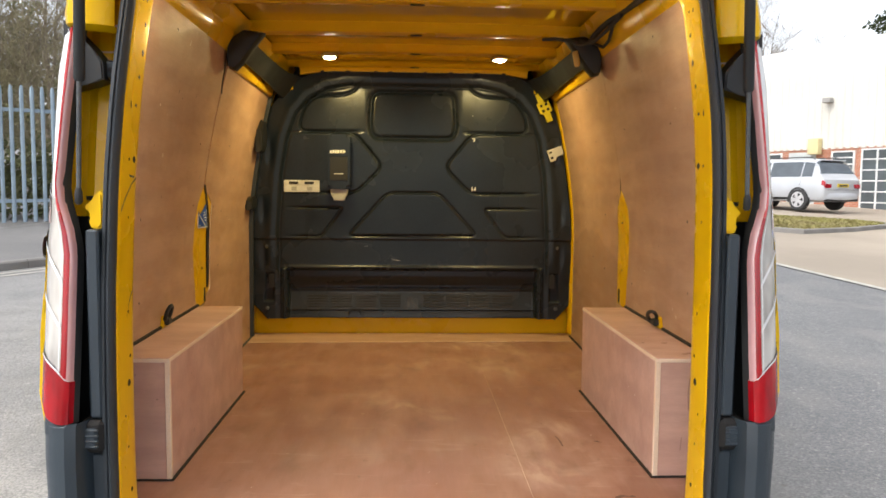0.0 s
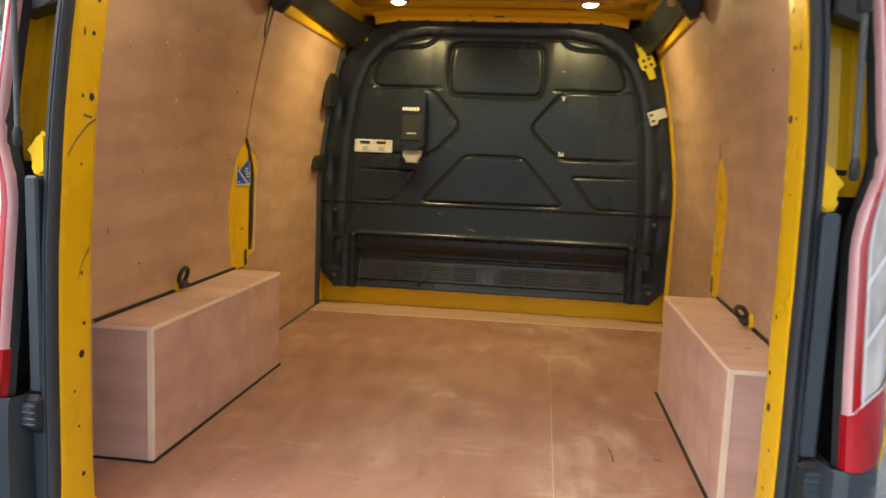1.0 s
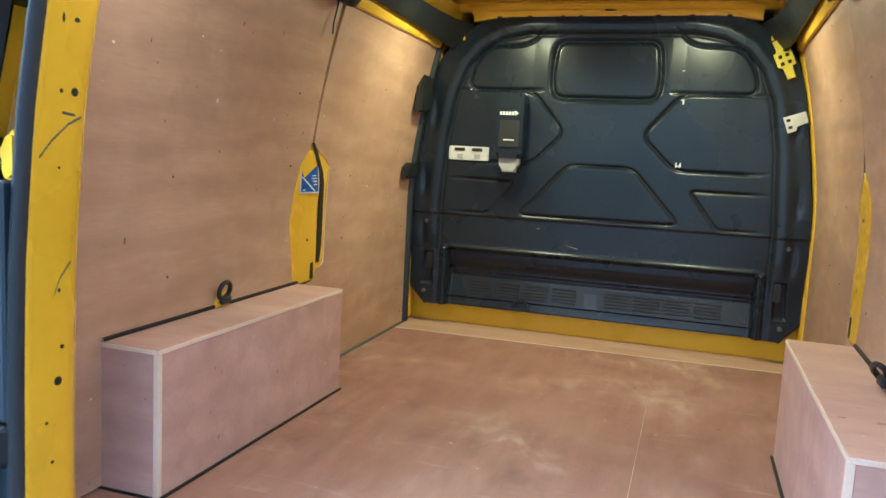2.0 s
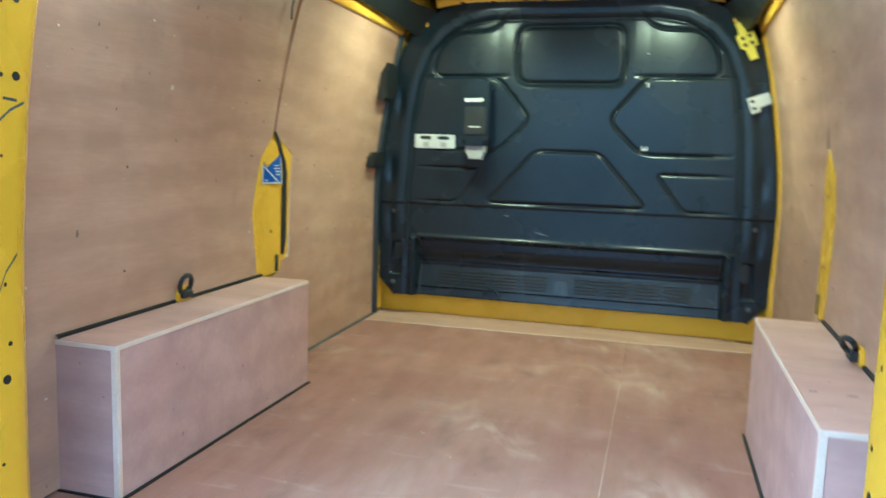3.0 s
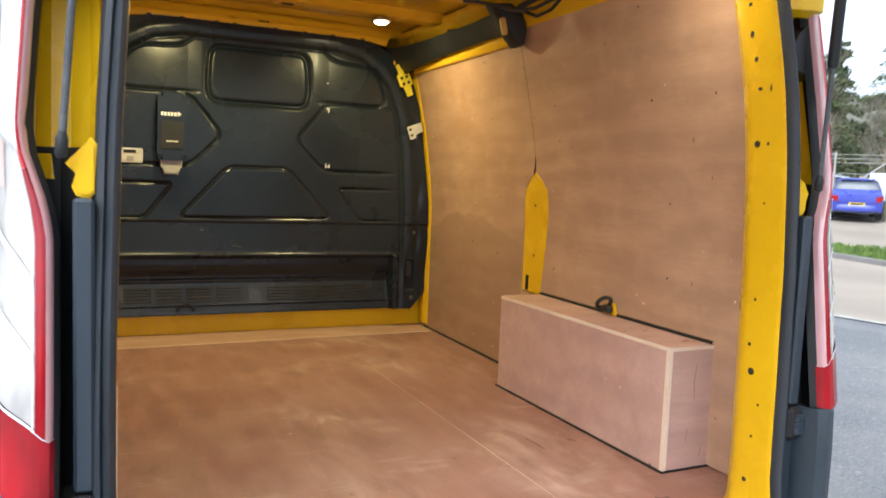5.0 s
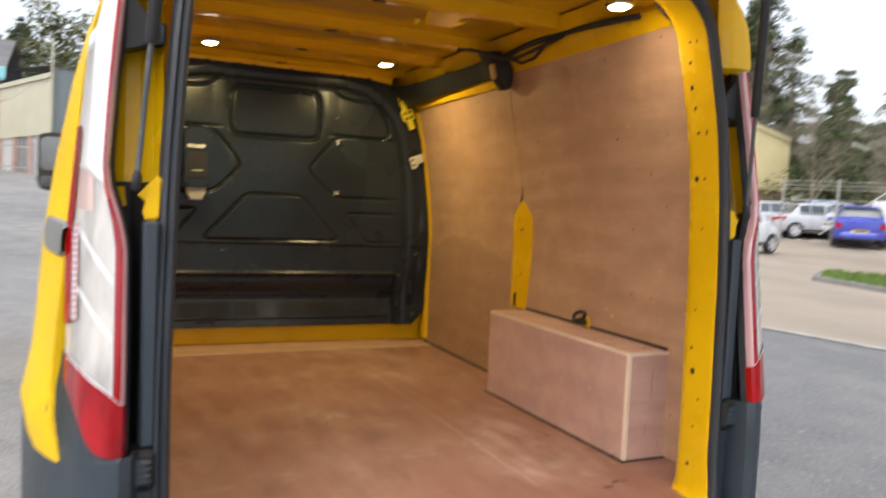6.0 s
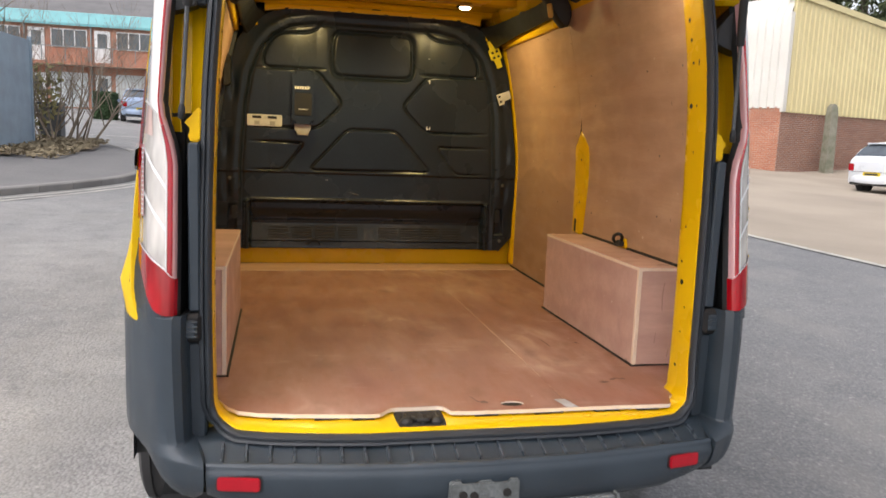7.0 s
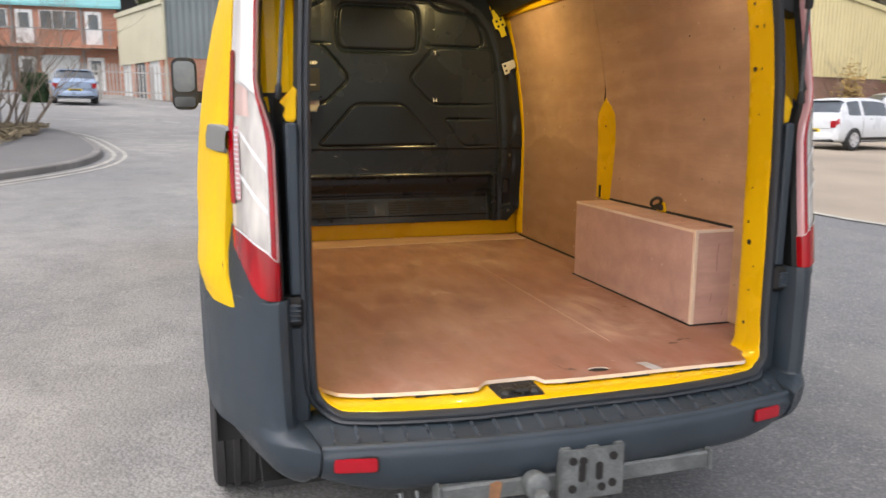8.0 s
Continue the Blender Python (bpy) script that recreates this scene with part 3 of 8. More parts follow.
# tail lamps
LAMP_IN = [(0.88, 0.788), (1.05, 0.786), (1.28, 0.786), (1.325, 0.794), (1.40, 0.817), (1.44, 0.822), (1.60, 0.812), (1.90, 0.786)]
for side in (-1, 1):
    lamp = thing("tail_lamp", "", "")
    lamp.parent = van
    lamp["label"] = "tall red and clear tail lamp"
    if "category" in lamp:
        del lamp["category"]

    def lens_point(u, z, out=0.0):
        """u from the inner edge at the jamb (0) round the rear to the side (1)."""
        xi = lerp(LAMP_IN, z)
        top = max(0.0, (z - 1.3) / 0.6) + 9.0 * max(0.0, z - 1.70)
        plan = [(0.0, xi, 0.026), (0.05, xi + 0.004, 0.008), (0.12, xi + 0.014, 0.0), (0.35, xi + (0.858 - 0.012 * top - xi) * 0.45, 0.0), (0.6, xi + (0.858 - 0.012 * top - xi) * 0.85, 0.012),
                (0.78, 0.864 - 0.016 * top, 0.030), (0.9, 0.878 - 0.030 * top, 0.062), (1.0, 0.897 - 0.046 * top, 0.114)]
        x = float(np.interp(u, [p[0] for p in plan], [p[1] for p in plan]))
        y = float(np.interp(u, [p[0] for p in plan], [p[2] for p in plan]))
        return (side * (x + out * (0.5 + u / 2)), y - out + tail_shift(z) * 0.9, z)

    def diag(u):
        return 0.985 + 0.085 * u

    def patch(u0, u1, lo, hi, out=0.0, nu=8, nz=24):
        us = np.linspace(u0, u1, nu + 1)
        return loft([[lens_point(u, lo(u) + (hi(u) - lo(u)) * j / nz, out) for u in us] for j in range(nz + 1)])
    top_z = lambda u: 1.81 - 0.04 * u
    part("lower_lens", patch(0.0, 1.0, lambda u: 0.893 + 0.125 * u ** 4, diag, 0.004, 14, 6), LENS_RED, lamp, "deep red lower lens", True)
    part("red_strip", patch(0.09, 0.25, diag, lambda u: 1.375, 0.006, 4, 24), LENS_RED, lamp, "red light strip", True)
    part("upper_strip", patch(0.09, 0.25, lambda u: 1.376, top_z, 0.006, 4, 24), LENS_DUSK, lamp, "dull crimson upper strip", True)
    part("lens_rim", patch(0.0, 0.088, diag, top_z, 0.009, 3, 40), LENS_PINK, lamp, "pale pink lens rim", True)
    part("lens_bead", patch(0.25, 0.275, diag, top_z, 0.009, 2, 40), LENS_BAR, lamp, "", True)
    part("lens_bead", patch(0.0, 0.97, lambda u: diag(u) - 0.003, lambda u: diag(u) + 0.002, 0.0055, 14, 1), LENS_BAR, lamp, "", True)
    part("clear_lens", patch(0.22, 1.0, diag, lambda u: 1.376 + 0.065 * u, 0.002, 14, 24), LENS_CLEAR, lamp, "clear ribbed lens", True)
    part("upper_lens", patch(0.22, 1.0, lambda u: 1.376 + 0.065 * u, top_z, 0.002, 14, 24), LENS_WHITE, lamp, "upper lens with the sky's white reflection painted in", True)
    for z_in, z_out in ((1.100, 1.205), (1.205, 1.318)):
        bar_z = lambda u: z_in + (z_out - z_in) * (u - 0.28) / 0.64
        bar = patch(0.28, 0.92, bar_z, lambda u: bar_z(u) + 0.012, 0.0050, 10, 2)
        part("light_bar", bar, LENS_BAR, lamp, "", True)
    part("reflector_chamber", patch(0.62, 0.93, lambda u: 1.335 + 0.02 * u, lambda u: 1.375 + 0.065 * u, 0.0035, 6, 4), LENS_CHAMBER, lamp, "dusky pink chamber behind the lens", True)
    part("chamber_edge", patch(0.30, 0.93, lambda u: 1.374 + 0.065 * u, lambda u: 1.381 + 0.065 * u, 0.0045, 8, 1), GREY_PLASTIC, lamp, "", True)
    part("ribbed_strip", patch(0.87, 0.935, lambda u: 1.14, lambda u: 1.325, 0.0050, 2, 8), LENS_PINK, lamp, "pink ribbed side reflector", True)
    for j in range(15):
        z = 1.145 + j * 0.012
        part("rib", patch(0.872, 0.933, lambda u: z, lambda u: z + 0.004, 0.0060, 2, 1), LENS_BAR, lamp)
    part("outer_strip", patch(0.94, 1.0, lambda u: 1.13, lambda u: 1.515, 0.006, 3, 24), LENS_RED, lamp, "", True)
    part("housing", patch(0.0, 1.0, lambda u: 0.89, lambda u: 1.82 - 0.04 * u, -0.006, 10, 24), BLACK_PLASTIC, lamp, "", True)

    # cladding that runs up between the lamp's rounded foot and the painted side
    rows = [[lens_point(0.45, z, -0.002), lens_point(0.7, z, -0.001), lens_point(0.88, z, -0.001), lens_point(1.0, z, -0.001), (side * (skin_x(0.15, z) - 0.002), 0.15 + tail_shift(z) * 0.8, z)] for z in np.linspace(0.865, 1.075, 8)]
    part("lamp_surround", loft(rows), CLADDING, van, "", True)

    # channel between the seal and the lamp: yellow above, black trim below
    chan = [[(side * x, y + tail_shift(z), z) for x, y in ((0.728, 0.070), (0.742, 0.098), (0.770, 0.112), (0.798, 0.108), (0.82, 0.116), (0.850 - 0.06 * (z - 1.36), 0.112), (0.868 - 0.085 * (z - 1.36), 0.095), (0.874 - 0.09 * (z - 1.36), 0.065))] for z in np.linspace(1.36, 2.08, 14)]
    gutter = part("tailgate_gutter", loft(chan), YELLOW, van, "", True, 25)
    for z in (1.83, 1.765):
        part("gutter_seam", loft([[(side * x, y + tail_shift(zz) - 0.003, zz) for x, y in ((0.742, 0.096), (0.770, 0.110), (0.798, 0.106))] for zz in (z, z + 0.004)]), PLY_EDGE, gutter)
    trim_rows = [[(side * x, y + tail_shift(z) * 0.6, z) for x, y in ((0.728, 0.10), (0.738, 0.06), (0.752, 0.065), (0.762, 0.085), (0.785, 0.13), (0.84, 0.15), (0.865, 0.12), (0.862, 0.06))] for z in (0.80, 0.88, 1.0, 1.1, 1.25, 1.36, 1.395, 1.41)]
    part("jamb_trim", loft(trim_rows), BLACK_PLASTIC, van, "black plastic trim beside the jamb", True)
    part("trim_strip", box((min(side * 0.737, side * 0.766), 0.038, 0.893), (max(side * 0.737, side * 0.766), 0.14, 1.335), 0.005), CLADDING, van, "grey trim strip beside the seal", True)
    part("trim_strip", box((min(side * 0.722, side * 0.772), 0.048, 0.530), (max(side * 0.722, side * 0.772), 0.14, 0.808), 0.006), CLADDING, van, "", True)
    buffer = part("rubber_buffer", box((min(side * 0.740, side * 0.782), 0.022, 0.818), (max(side * 0.740, side * 0.782), 0.10, 0.878), 0.012), CLADDING, van, "ribbed rubber door buffer", True)
    part("buffer_seat", box((min(side * 0.733, side * 0.790), 0.029, 0.810), (max(side * 0.733, side * 0.797), 0.10, 0.889), 0.010), SHADOW_GAP, buffer)
    for j in range(4):
        z = 0.827 + j * 0.013
        part("rib", box((min(side * 0.742, side * 0.778), 0.0195, z), (max(side * 0.742, side * 0.778), 0.028, z + 0.005), 0.002), CLADDING, buffer)
    # the body's rounded corner above the lamp
    rows = []
    for z, outer in ((1.80, 0.826), (1.812, 0.832), (1.835, 0.834), (1.88, 0.828), (1.93, 0.818), (1.97, 0.798), (2.0, 0.772), (2.02, 0.742), (2.025, 0.735)):
        s = tail_shift(z) * 0.28 + (0.03 if z < 1.805 else 0.0)
        rows.append([(side * x, y + s, z) for x, y in ((0.724, 0.10), (min(0.738, outer - 0.012), 0.085), ((0.738 + outer) / 2, 0.065), (outer - 0.014, 0.068), (outer - 0.004, 0.080), (outer + 0.002, 0.105), (outer + 0.012, 0.20), (outer + 0.022, 0.34))])
    part("upper_corner", loft(rows), YELLOW, van, "rounded yellow body corner above the lamp", True, 40)
    # wedge guard high in the gutter, clipped to the jamb
    guard = slab([(0.842, 1.660), (0.842, 1.825), (0.815, 1.800), (0.782, 1.766), (0.753, 1.730), (0.750, 1.688), (0.785, 1.676)], 1, 0.13, 0.20, 0.004)
    if side < 0:
        bmesh.ops.scale(guard, vec=(-1, 1, 1), verts=guard.verts)
    gd = part("gutter_guard", guard, BLACK_PLASTIC, van, "black wedge guard in the tailgate gutter", True)
    part("guard_clip", box((min(side * 0.726, side * 0.757), 0.155, 1.692), (max(side * 0.726, side * 0.757), 0.205, 1.736), 0.005), CLADDING, gd)
    part("hole", spin([(0, 0), (0.006, 0), (0.006, 0.003), (0.004, 0.003)], 10, Matrix.Translation((side * 0.742, 0.1535, 1.713)) @ Matrix.Rotation(radians(90), 4, "X")), SHADOW_GAP, gd)

    # strut mount and gas strut
    mount = slab([(0.733, 1.415), (0.742, 1.425), (0.748, 1.410), (0.768, 1.395), (0.776, 1.385), (0.756, 1.372), (0.768, 1.352), (0.762, 1.338), (0.745, 1.334), (0.733, 1.345)], 1, 0.062, 0.085, 0.005)
    if side < 0:
        bmesh.ops.scale(mount, vec=(-1, 1, 1), verts=mount.verts)
    part("strut_bracket", mount, YELLOW, van, "yellow strut bracket")
    strut = part("gas_strut", tube([(side * 0.780, 0.045, 1.41), (side * 0.759, 0.017, 1.71)], 0.0054, 10), DARK_STEEL, van, "black gas strut of the tailgate", True)
    part("cylinder", tube([(side * 0.7615, 0.0212, 1.668), (side * 0.761, 0.0205, 1.674), (side * 0.738, -0.012, 2.02), (side * 0.723, -0.033, 2.24)], [0.0095, 0.0122, 0.0122, 0.0122], 14), BLACK_PLASTIC, strut, "", True)
    part("ball_socket", tube([(side * 0.781, 0.048, 1.393), (side * 0.781, 0.047, 1.398), (side * 0.7795, 0.044, 1.420), (side * 0.779, 0.043, 1.432)], [0.006, 0.0092, 0.0088, 0.005], 12), BLACK_PLASTIC, strut, "", True)

# raised tailgate overhead
gate_rows = [[(x, y, 2.22 + 0.10 * (0.3 - y) - 0.02 * (x / 0.75) ** 2 + dz) for x in np.linspace(-0.74, 0.74, 9)] for y, dz in ((0.28, 0.0), (0.0, 0.03), (-0.5, 0.05), (-1.0, 0.03), (-1.12, -0.05))]
bm = loft(gate_rows)
bmesh.ops.solidify(bm, geom=bm.faces[:], thickness=0.05)
part("tailgate", bm, YELLOW, van, "yellow tailgate raised open", True)

# bumper with its ribbed step
STEP = [(-0.79, 0.130), (-0.762, 0.104), (-0.735, 0.080), (-0.70, 0.069), (-0.64, 0.059), (-0.5, 0.038), (-0.37, 0.020), (-0.25, 0.009), (0.0, 0.0), (0.25, 0.009), (0.37, 0.020), (0.5, 0.038), (0.64, 0.059), (0.70, 0.069), (0.735, 0.080), (0.762, 0.104), (0.79, 0.130)]
xs = [-0.713, -0.69, -0.64, -0.57, -0.5, -0.37, -0.25, -0.12, 0.0, 0.12, 0.25, 0.37, 0.5, 0.57, 0.64, 0.69, 0.713]
prof = [(0.04, 0.553), (-0.03, 0.551), (-0.066, 0.548), (-0.070, 0.545), (-0.146, 0.5215), (-0.1485, 0.5265), (-0.153, 0.5285), (-0.160, 0.5275), (-0.165, 0.523), (-0.167, 0.516), (-0.1675, 0.511), (-0.172, 0.506), (-0.174, 0.49), (-0.172, 0.45), (-0.160, 0.41), (-0.13, 0.385), (-0.05, 0.37), (0.10, 0.36)]
tip = lambda x: max(0.0, (abs(x) - 0.55) / 0.185) ** 1.5
bumper = part("bumper", loft([[(x, y + lerp(STEP, x) + 0.05 * tip(x) * max(0.0, 0.49 - z) / 0.1, z + 0.04 * tip(x) * max(0.0, 0.46 - z) / 0.1) for y, z in prof] for x in xs]), CLADDING, van, "grey plastic rear bumper with a ribbed step", True, 40)
for side in (-1, 1):
    part("step_end", loft([[(side * x, y + lerp(STEP, x), z - 0.004) for y, z in prof[:5]] for x in (0.713, 0.735, 0.762, 0.79)]), CLADDING, bumper, "", True)
for j in range(23):
    x = -0.675 + j * 1.35 / 22
    rib = loft([[(x - 0.005, y + lerp(STEP, x), z - 0.002), (x - 0.0022, y + lerp(STEP, x), z + 0.010), (x + 0.0022, y + lerp(STEP, x), z + 0.010), (x + 0.005, y + lerp(STEP, x), z - 0.002)] for y, z in ((-0.078, 0.5395), (-0.082, 0.5400), (-0.138, 0.5240), (-0.146, 0.5200))])
    part("step_rib", rib, RIB_PLASTIC, bumper)
for side in (-1, 1):
    x0, x1 = sorted((side * 0.575, side * 0.685)) if side < 0 else (0.562, 0.664)
    refl = slab(rounded(x1 - x0, 0.037, 0.008, 3, 0.0, 0.0), 1, -0.007, 0.006, 0.003)
    seat = Matrix.Translation(((x0 + x1) / 2, -0.172 + lerp(STEP, abs(x0 + x1) / 2), 0.479)) @ Matrix.Rotation(side * 0.20, 4, "Z")
    bmesh.ops.transform(refl, matrix=seat, verts=refl.verts)
    part("reflector", refl, REFLECT_RED, bumper, "red bumper reflector")
    frame_ring = slab(rounded(x1 - x0 + 0.010, 0.046, 0.011, 3, 0.0, 0.0), 1, -0.002, 0.006, 0.002)
    bmesh.ops.transform(frame_ring, matrix=seat, verts=frame_ring.verts)
    part("reflector_seat", frame_ring, BLACK_PLASTIC, bumper)

# tow bar
tow = thing("tow_bar", "weathered grey steel tow bar with a drilled plate", "")
tow.parent = van
part("cross_tube", box((-0.42, -0.155, 0.350), (0.393, -0.105, 0.402), 0.006), TOW_STEEL, tow)
for x in (-0.425, 0.392):
    part("end_plate", box((x, -0.160, 0.346), (x + 0.010, -0.098, 0.410), 0.003), TOW_STEEL, tow)
plate = slab([(-0.094, 0.338), (-0.088, 0.330), (0.092, 0.330), (0.098, 0.338), (0.098, 0.474), (0.092, 0.482), (0.072, 0.482), (0.066, 0.472), (0.028, 0.472), (0.020, 0.480), (-0.010, 0.480), (-0.018, 0.472), (-0.058, 0.472), (-0.064, 0.482), (-0.088, 0.482), (-0.094, 0.474)], 1, -0.185, -0.157, 0.004)
plate_ob = part("tow_plate", plate, TOW_STEEL, tow)
for x in (-0.030, 0.022):
    part("recess", slab(rounded(0.020, 0.052, 0.008, 3, x, 0.408), 1, -0.1868, -0.1840), SHADOW_GAP, plate_ob)
part("boss", slab([(-0.016, 0.368), (0.010, 0.368), (0.010, 0.452), (-0.016, 0.452)], 1, -0.1905, -0.184, 0.003), TOW_STEEL, plate_ob)
for x, z in ((-0.058, 0.446), (0.062, 0.448), (-0.058, 0.366), (0.062, 0.370), (-0.028, 0.443), (0.030, 0.362)):
    part("bolt_hole", spin([(0.0, 0), (0.0115, 0), (0.0115, 0.006), (0.0095, 0.006)], 12, Matrix.Translation((x, -0.184, z)) @ Matrix.Rotation(radians(90), 4, "X")), SHADOW_GAP, plate_ob)
for x in (-0.05, 0.04):
    part("support_arm", box((x - 0.02, -0.13, 0.36), (x + 0.02, 0.1, 0.40), 0.004), TOW_STEEL, tow)
for x0, x1 in ((-0.37, -0.27), (0.26, 0.34)):
    part("mounting_lug", box((x0, -0.13, 0.402), (x1, -0.04, 0.418), 0.004), TOW_STEEL, tow)
sock = part("trailer_socket", spin([(0.0, 0.0), (0.030, 0.0), (0.036, 0.008), (0.037, 0.035), (0.034, 0.046), (0.026, 0.052), (0.0, 0.054)], 24, Matrix.Translation((-0.165, -0.16, 0.39)) @ Matrix.Rotation(radians(80), 4, "X")), TOW_STEEL, tow, "round grey trailer socket", True)
part("socket_cap", spin([(0.0, 0.0), (0.018, 0.0), (0.018, 0.03), (0.012, 0.035)], 6, Matrix.Translation((-0.168, -0.222, 0.385)) @ Matrix.Rotation(radians(90), 4, "X")), TOW_STEEL, sock)
part("safety_loop", tube([(-0.512, -0.10, 0.378), (-0.512, -0.11, 0.360), (-0.502, -0.115, 0.350), (-0.478, -0.115, 0.350), (-0.468, -0.11, 0.360), (-0.468, -0.10, 0.378)], 0.007, 8), TOW_STEEL, tow, "", True)
part("rust_patch", slab([(-0.285, 0.352), (-0.255, 0.350), (-0.248, 0.398), (-0.262, 0.404), (-0.282, 0.399)], 1, -0.1566, -0.1552), RUST, tow, "orange rust bloom")
part("under_tray", box((-0.85, 0.10, 0.34), (0.85, 2.5, 0.36)), BLACK_PLASTIC, van)

# lock striker in the sill
striker = thing("striker", "", "")
striker.parent = van
striker["label"] = "black tailgate striker in the yellow sill"
part("striker_bed", loft([[(x, y, z - (0.006 if k in (0, 5) else 0.0)) for k, x in enumerate((-0.212, -0.204, -0.195, -0.085, -0.076, -0.068))] for y, z in ((0.066, 0.5875), (0.03, 0.5865), (0.0, 0.5855), (-0.018, 0.584), (-0.030, 0.580), (-0.034, 0.572))]), SHADOW_GAP, striker)
for x in (-0.19, -0.145, -0.10):
    part("striker_rib", box((x, -0.028, 0.572), (x + 0.012, 0.05, 0.5915), 0.004), BLACK_PLASTIC, striker)
part("striker_hoop", tube([(-0.160, 0.03, 0.582), (-0.160, -0.012, 0.592), (-0.155, -0.022, 0.594), (-0.125, -0.022, 0.594), (-0.120, -0.012, 0.592), (-0.120, 0.03, 0.582)], 0.006, 8), BLACK_PLASTIC, striker, "", True)
for x in (-0.183, -0.097):
    part("striker_boss", spin([(0.0, 0.010), (0.010, 0.009), (0.017, 0.004), (0.020, 0.0), (0.020, -0.01)], 14, Matrix.Translation((x, -0.006, 0.587))), BLACK_PLASTIC, striker, "", True)

# side rail end, door mirror
cover_rows = [[(-skin_x(y, z) - d, y + 0.3 * tail_shift(z) * max(0, 1 - (y - 0.1) / 0.5), z) for z, d in ((1.252 + s, -0.004), (1.256 + s, 0.004), (1.290, 0.006), (1.322 - s, 0.004), (1.327 - s, -0.004))] for y, s in ((0.130, 0.012), (0.145, 0.003), (0.25, 0.0), (0.38, 0.0), (0.47, 0.0), (0.49, 0.006))]
part("rail_cover", loft(cover_rows, False, False), RAIL_GREY, van, "grey side rail end cover", True)
mirror = part("door_mirror", slab(rounded(0.17, 0.36, 0.05, 5, -1.11, 1.55), 1, 3.86, 4.02, 0.03), BLACK_PLASTIC, van, "black door mirror", True)
part("mirror_glass", slab(rounded(0.14, 0.21, 0.04, 5, -1.11, 1.60), 1, 3.852, 3.862), MIRROR, mirror)
part("mirror_glass", slab(rounded(0.14, 0.07, 0.02, 4, -1.11, 1.425), 1, 3.852, 3.862), MIRROR, mirror)
part("mirror_arm", box((-1.04, 3.9, 1.42), (-0.93, 3.98, 1.50), 0.01), BLACK_PLASTIC, mirror)

# plain nose and front wheels that close the van ahead of the load space
nose = [[(-0.96, y, 0.42), (-1.0, y, 0.8), (-0.985 + dx, y + dy * 0.3, z1), (-0.70 + dx, y + dy, z2), (0.70 - dx, y + dy, z2), (0.985 - dx, y + dy * 0.3, z1), (1.0, y, 0.8), (0.96, y, 0.42)]
        for y, dy, dx, z1, z2 in ((4.12, 0.0, 0.0, 1.30, 2.05), (4.45, 0.0, 0.02, 1.22, 1.80), (4.75, 0.0, 0.05, 1.12, 1.45), (5.05, 0.0, 0.10, 1.02, 1.14), (5.25, 0.0, 0.14, 0.90, 0.98), (5.32, 0.0, 0.16, 0.85, 0.90))]
part("nose", loft(nose, False, True), YELLOW, van, "plain yellow nose", True, 30)
for side in (-1, 1):
    at = Matrix.Translation((side * 0.86, 3.80, 0.33 + ground_z(side * 0.86, 3.80))) @ Matrix.Rotation(radians(90), 4, "Y")
    front_wheel = part("wheel", spin([(0.0, -0.02), (0.10, -0.02), (0.19, -0.06), (0.20, -0.10), (0.20, 0.10), (0.0, 0.10)], 28, at), DARK_STEEL, van, "grey steel wheel", True)
    part("tyre", spin([(0.20, -0.10), (0.30, -0.108), (0.33, -0.07), (0.33, 0.07), (0.30, 0.108), (0.20, 0.10)], 36, at), TYRE, front_wheel, "", True)


# ---- the load space ----
# floor: two faced boards and a paler filler strip, with a notch for the lock and a drain hole
FRONT_STRIP = 2.352


def strip_y(x):
    """The filler strip's rear edge runs a little skew."""
    return FRONT_STRIP + 0.028 * x


FLOOR_MARKS = [([(0.500, 0.232), (0.517, 0.236), (0.533, 0.238)], 0.012), ([(0.545, 0.255), (0.570, 0.268), (0.588, 0.262), (0.600, 0.264)], 0.009), ([(0.033, 0.14), (0.042, 0.11), (0.052, 0.085), (0.075, 0.088)], 0.014), ([(0.478, 0.77), (0.484, 0.72), (0.483, 0.67)], 0.007), ([(0.60, 0.715), (0.615, 0.710)], 0.014), ([(0.44, 0.93), (0.46, 0.90)], 0.012)]
STAIN = surface("brown_scuff", (0.16, 0.085, 0.06), (0.10, 0.05, 0.038), 30, 200, 0.5)
floor = tagged(new("floor"), "red-brown plywood van floor with scuffs", "floor", kind="structure")


def board(outline, hole=None):
    bm = bmesh.new()
    for z in (FLOOR - 0.012, FLOOR):
        loops = [outline] + ([hole] if hole else [])
        edges = []
        for lp in loops:
            vs = [bm.verts.new((x, y, z)) for x, y in lp]
            edges += [bm.edges.new((a, b)) for a, b in zip(vs, vs[1:] + vs[:1])]
        bmesh.ops.triangle_fill(bm, edges=edges, use_beauty=True, use_dissolve=False)
    return bm


def board_edge(outline):
    k = len(outline)
    bm = bmesh.new()
    for j in range(k):
        (x0, y0), (x1, y1) = outline[j], outline[(j + 1) % k]
        a = [bm.verts.new(p) for p in ((x0, y0, FLOOR - 0.012), (x1, y1, FLOOR - 0.012), (x1, y1, FLOOR - 0.0005), (x0, y0, FLOOR - 0.0005))]
        bm.faces.new(a)
    return bm


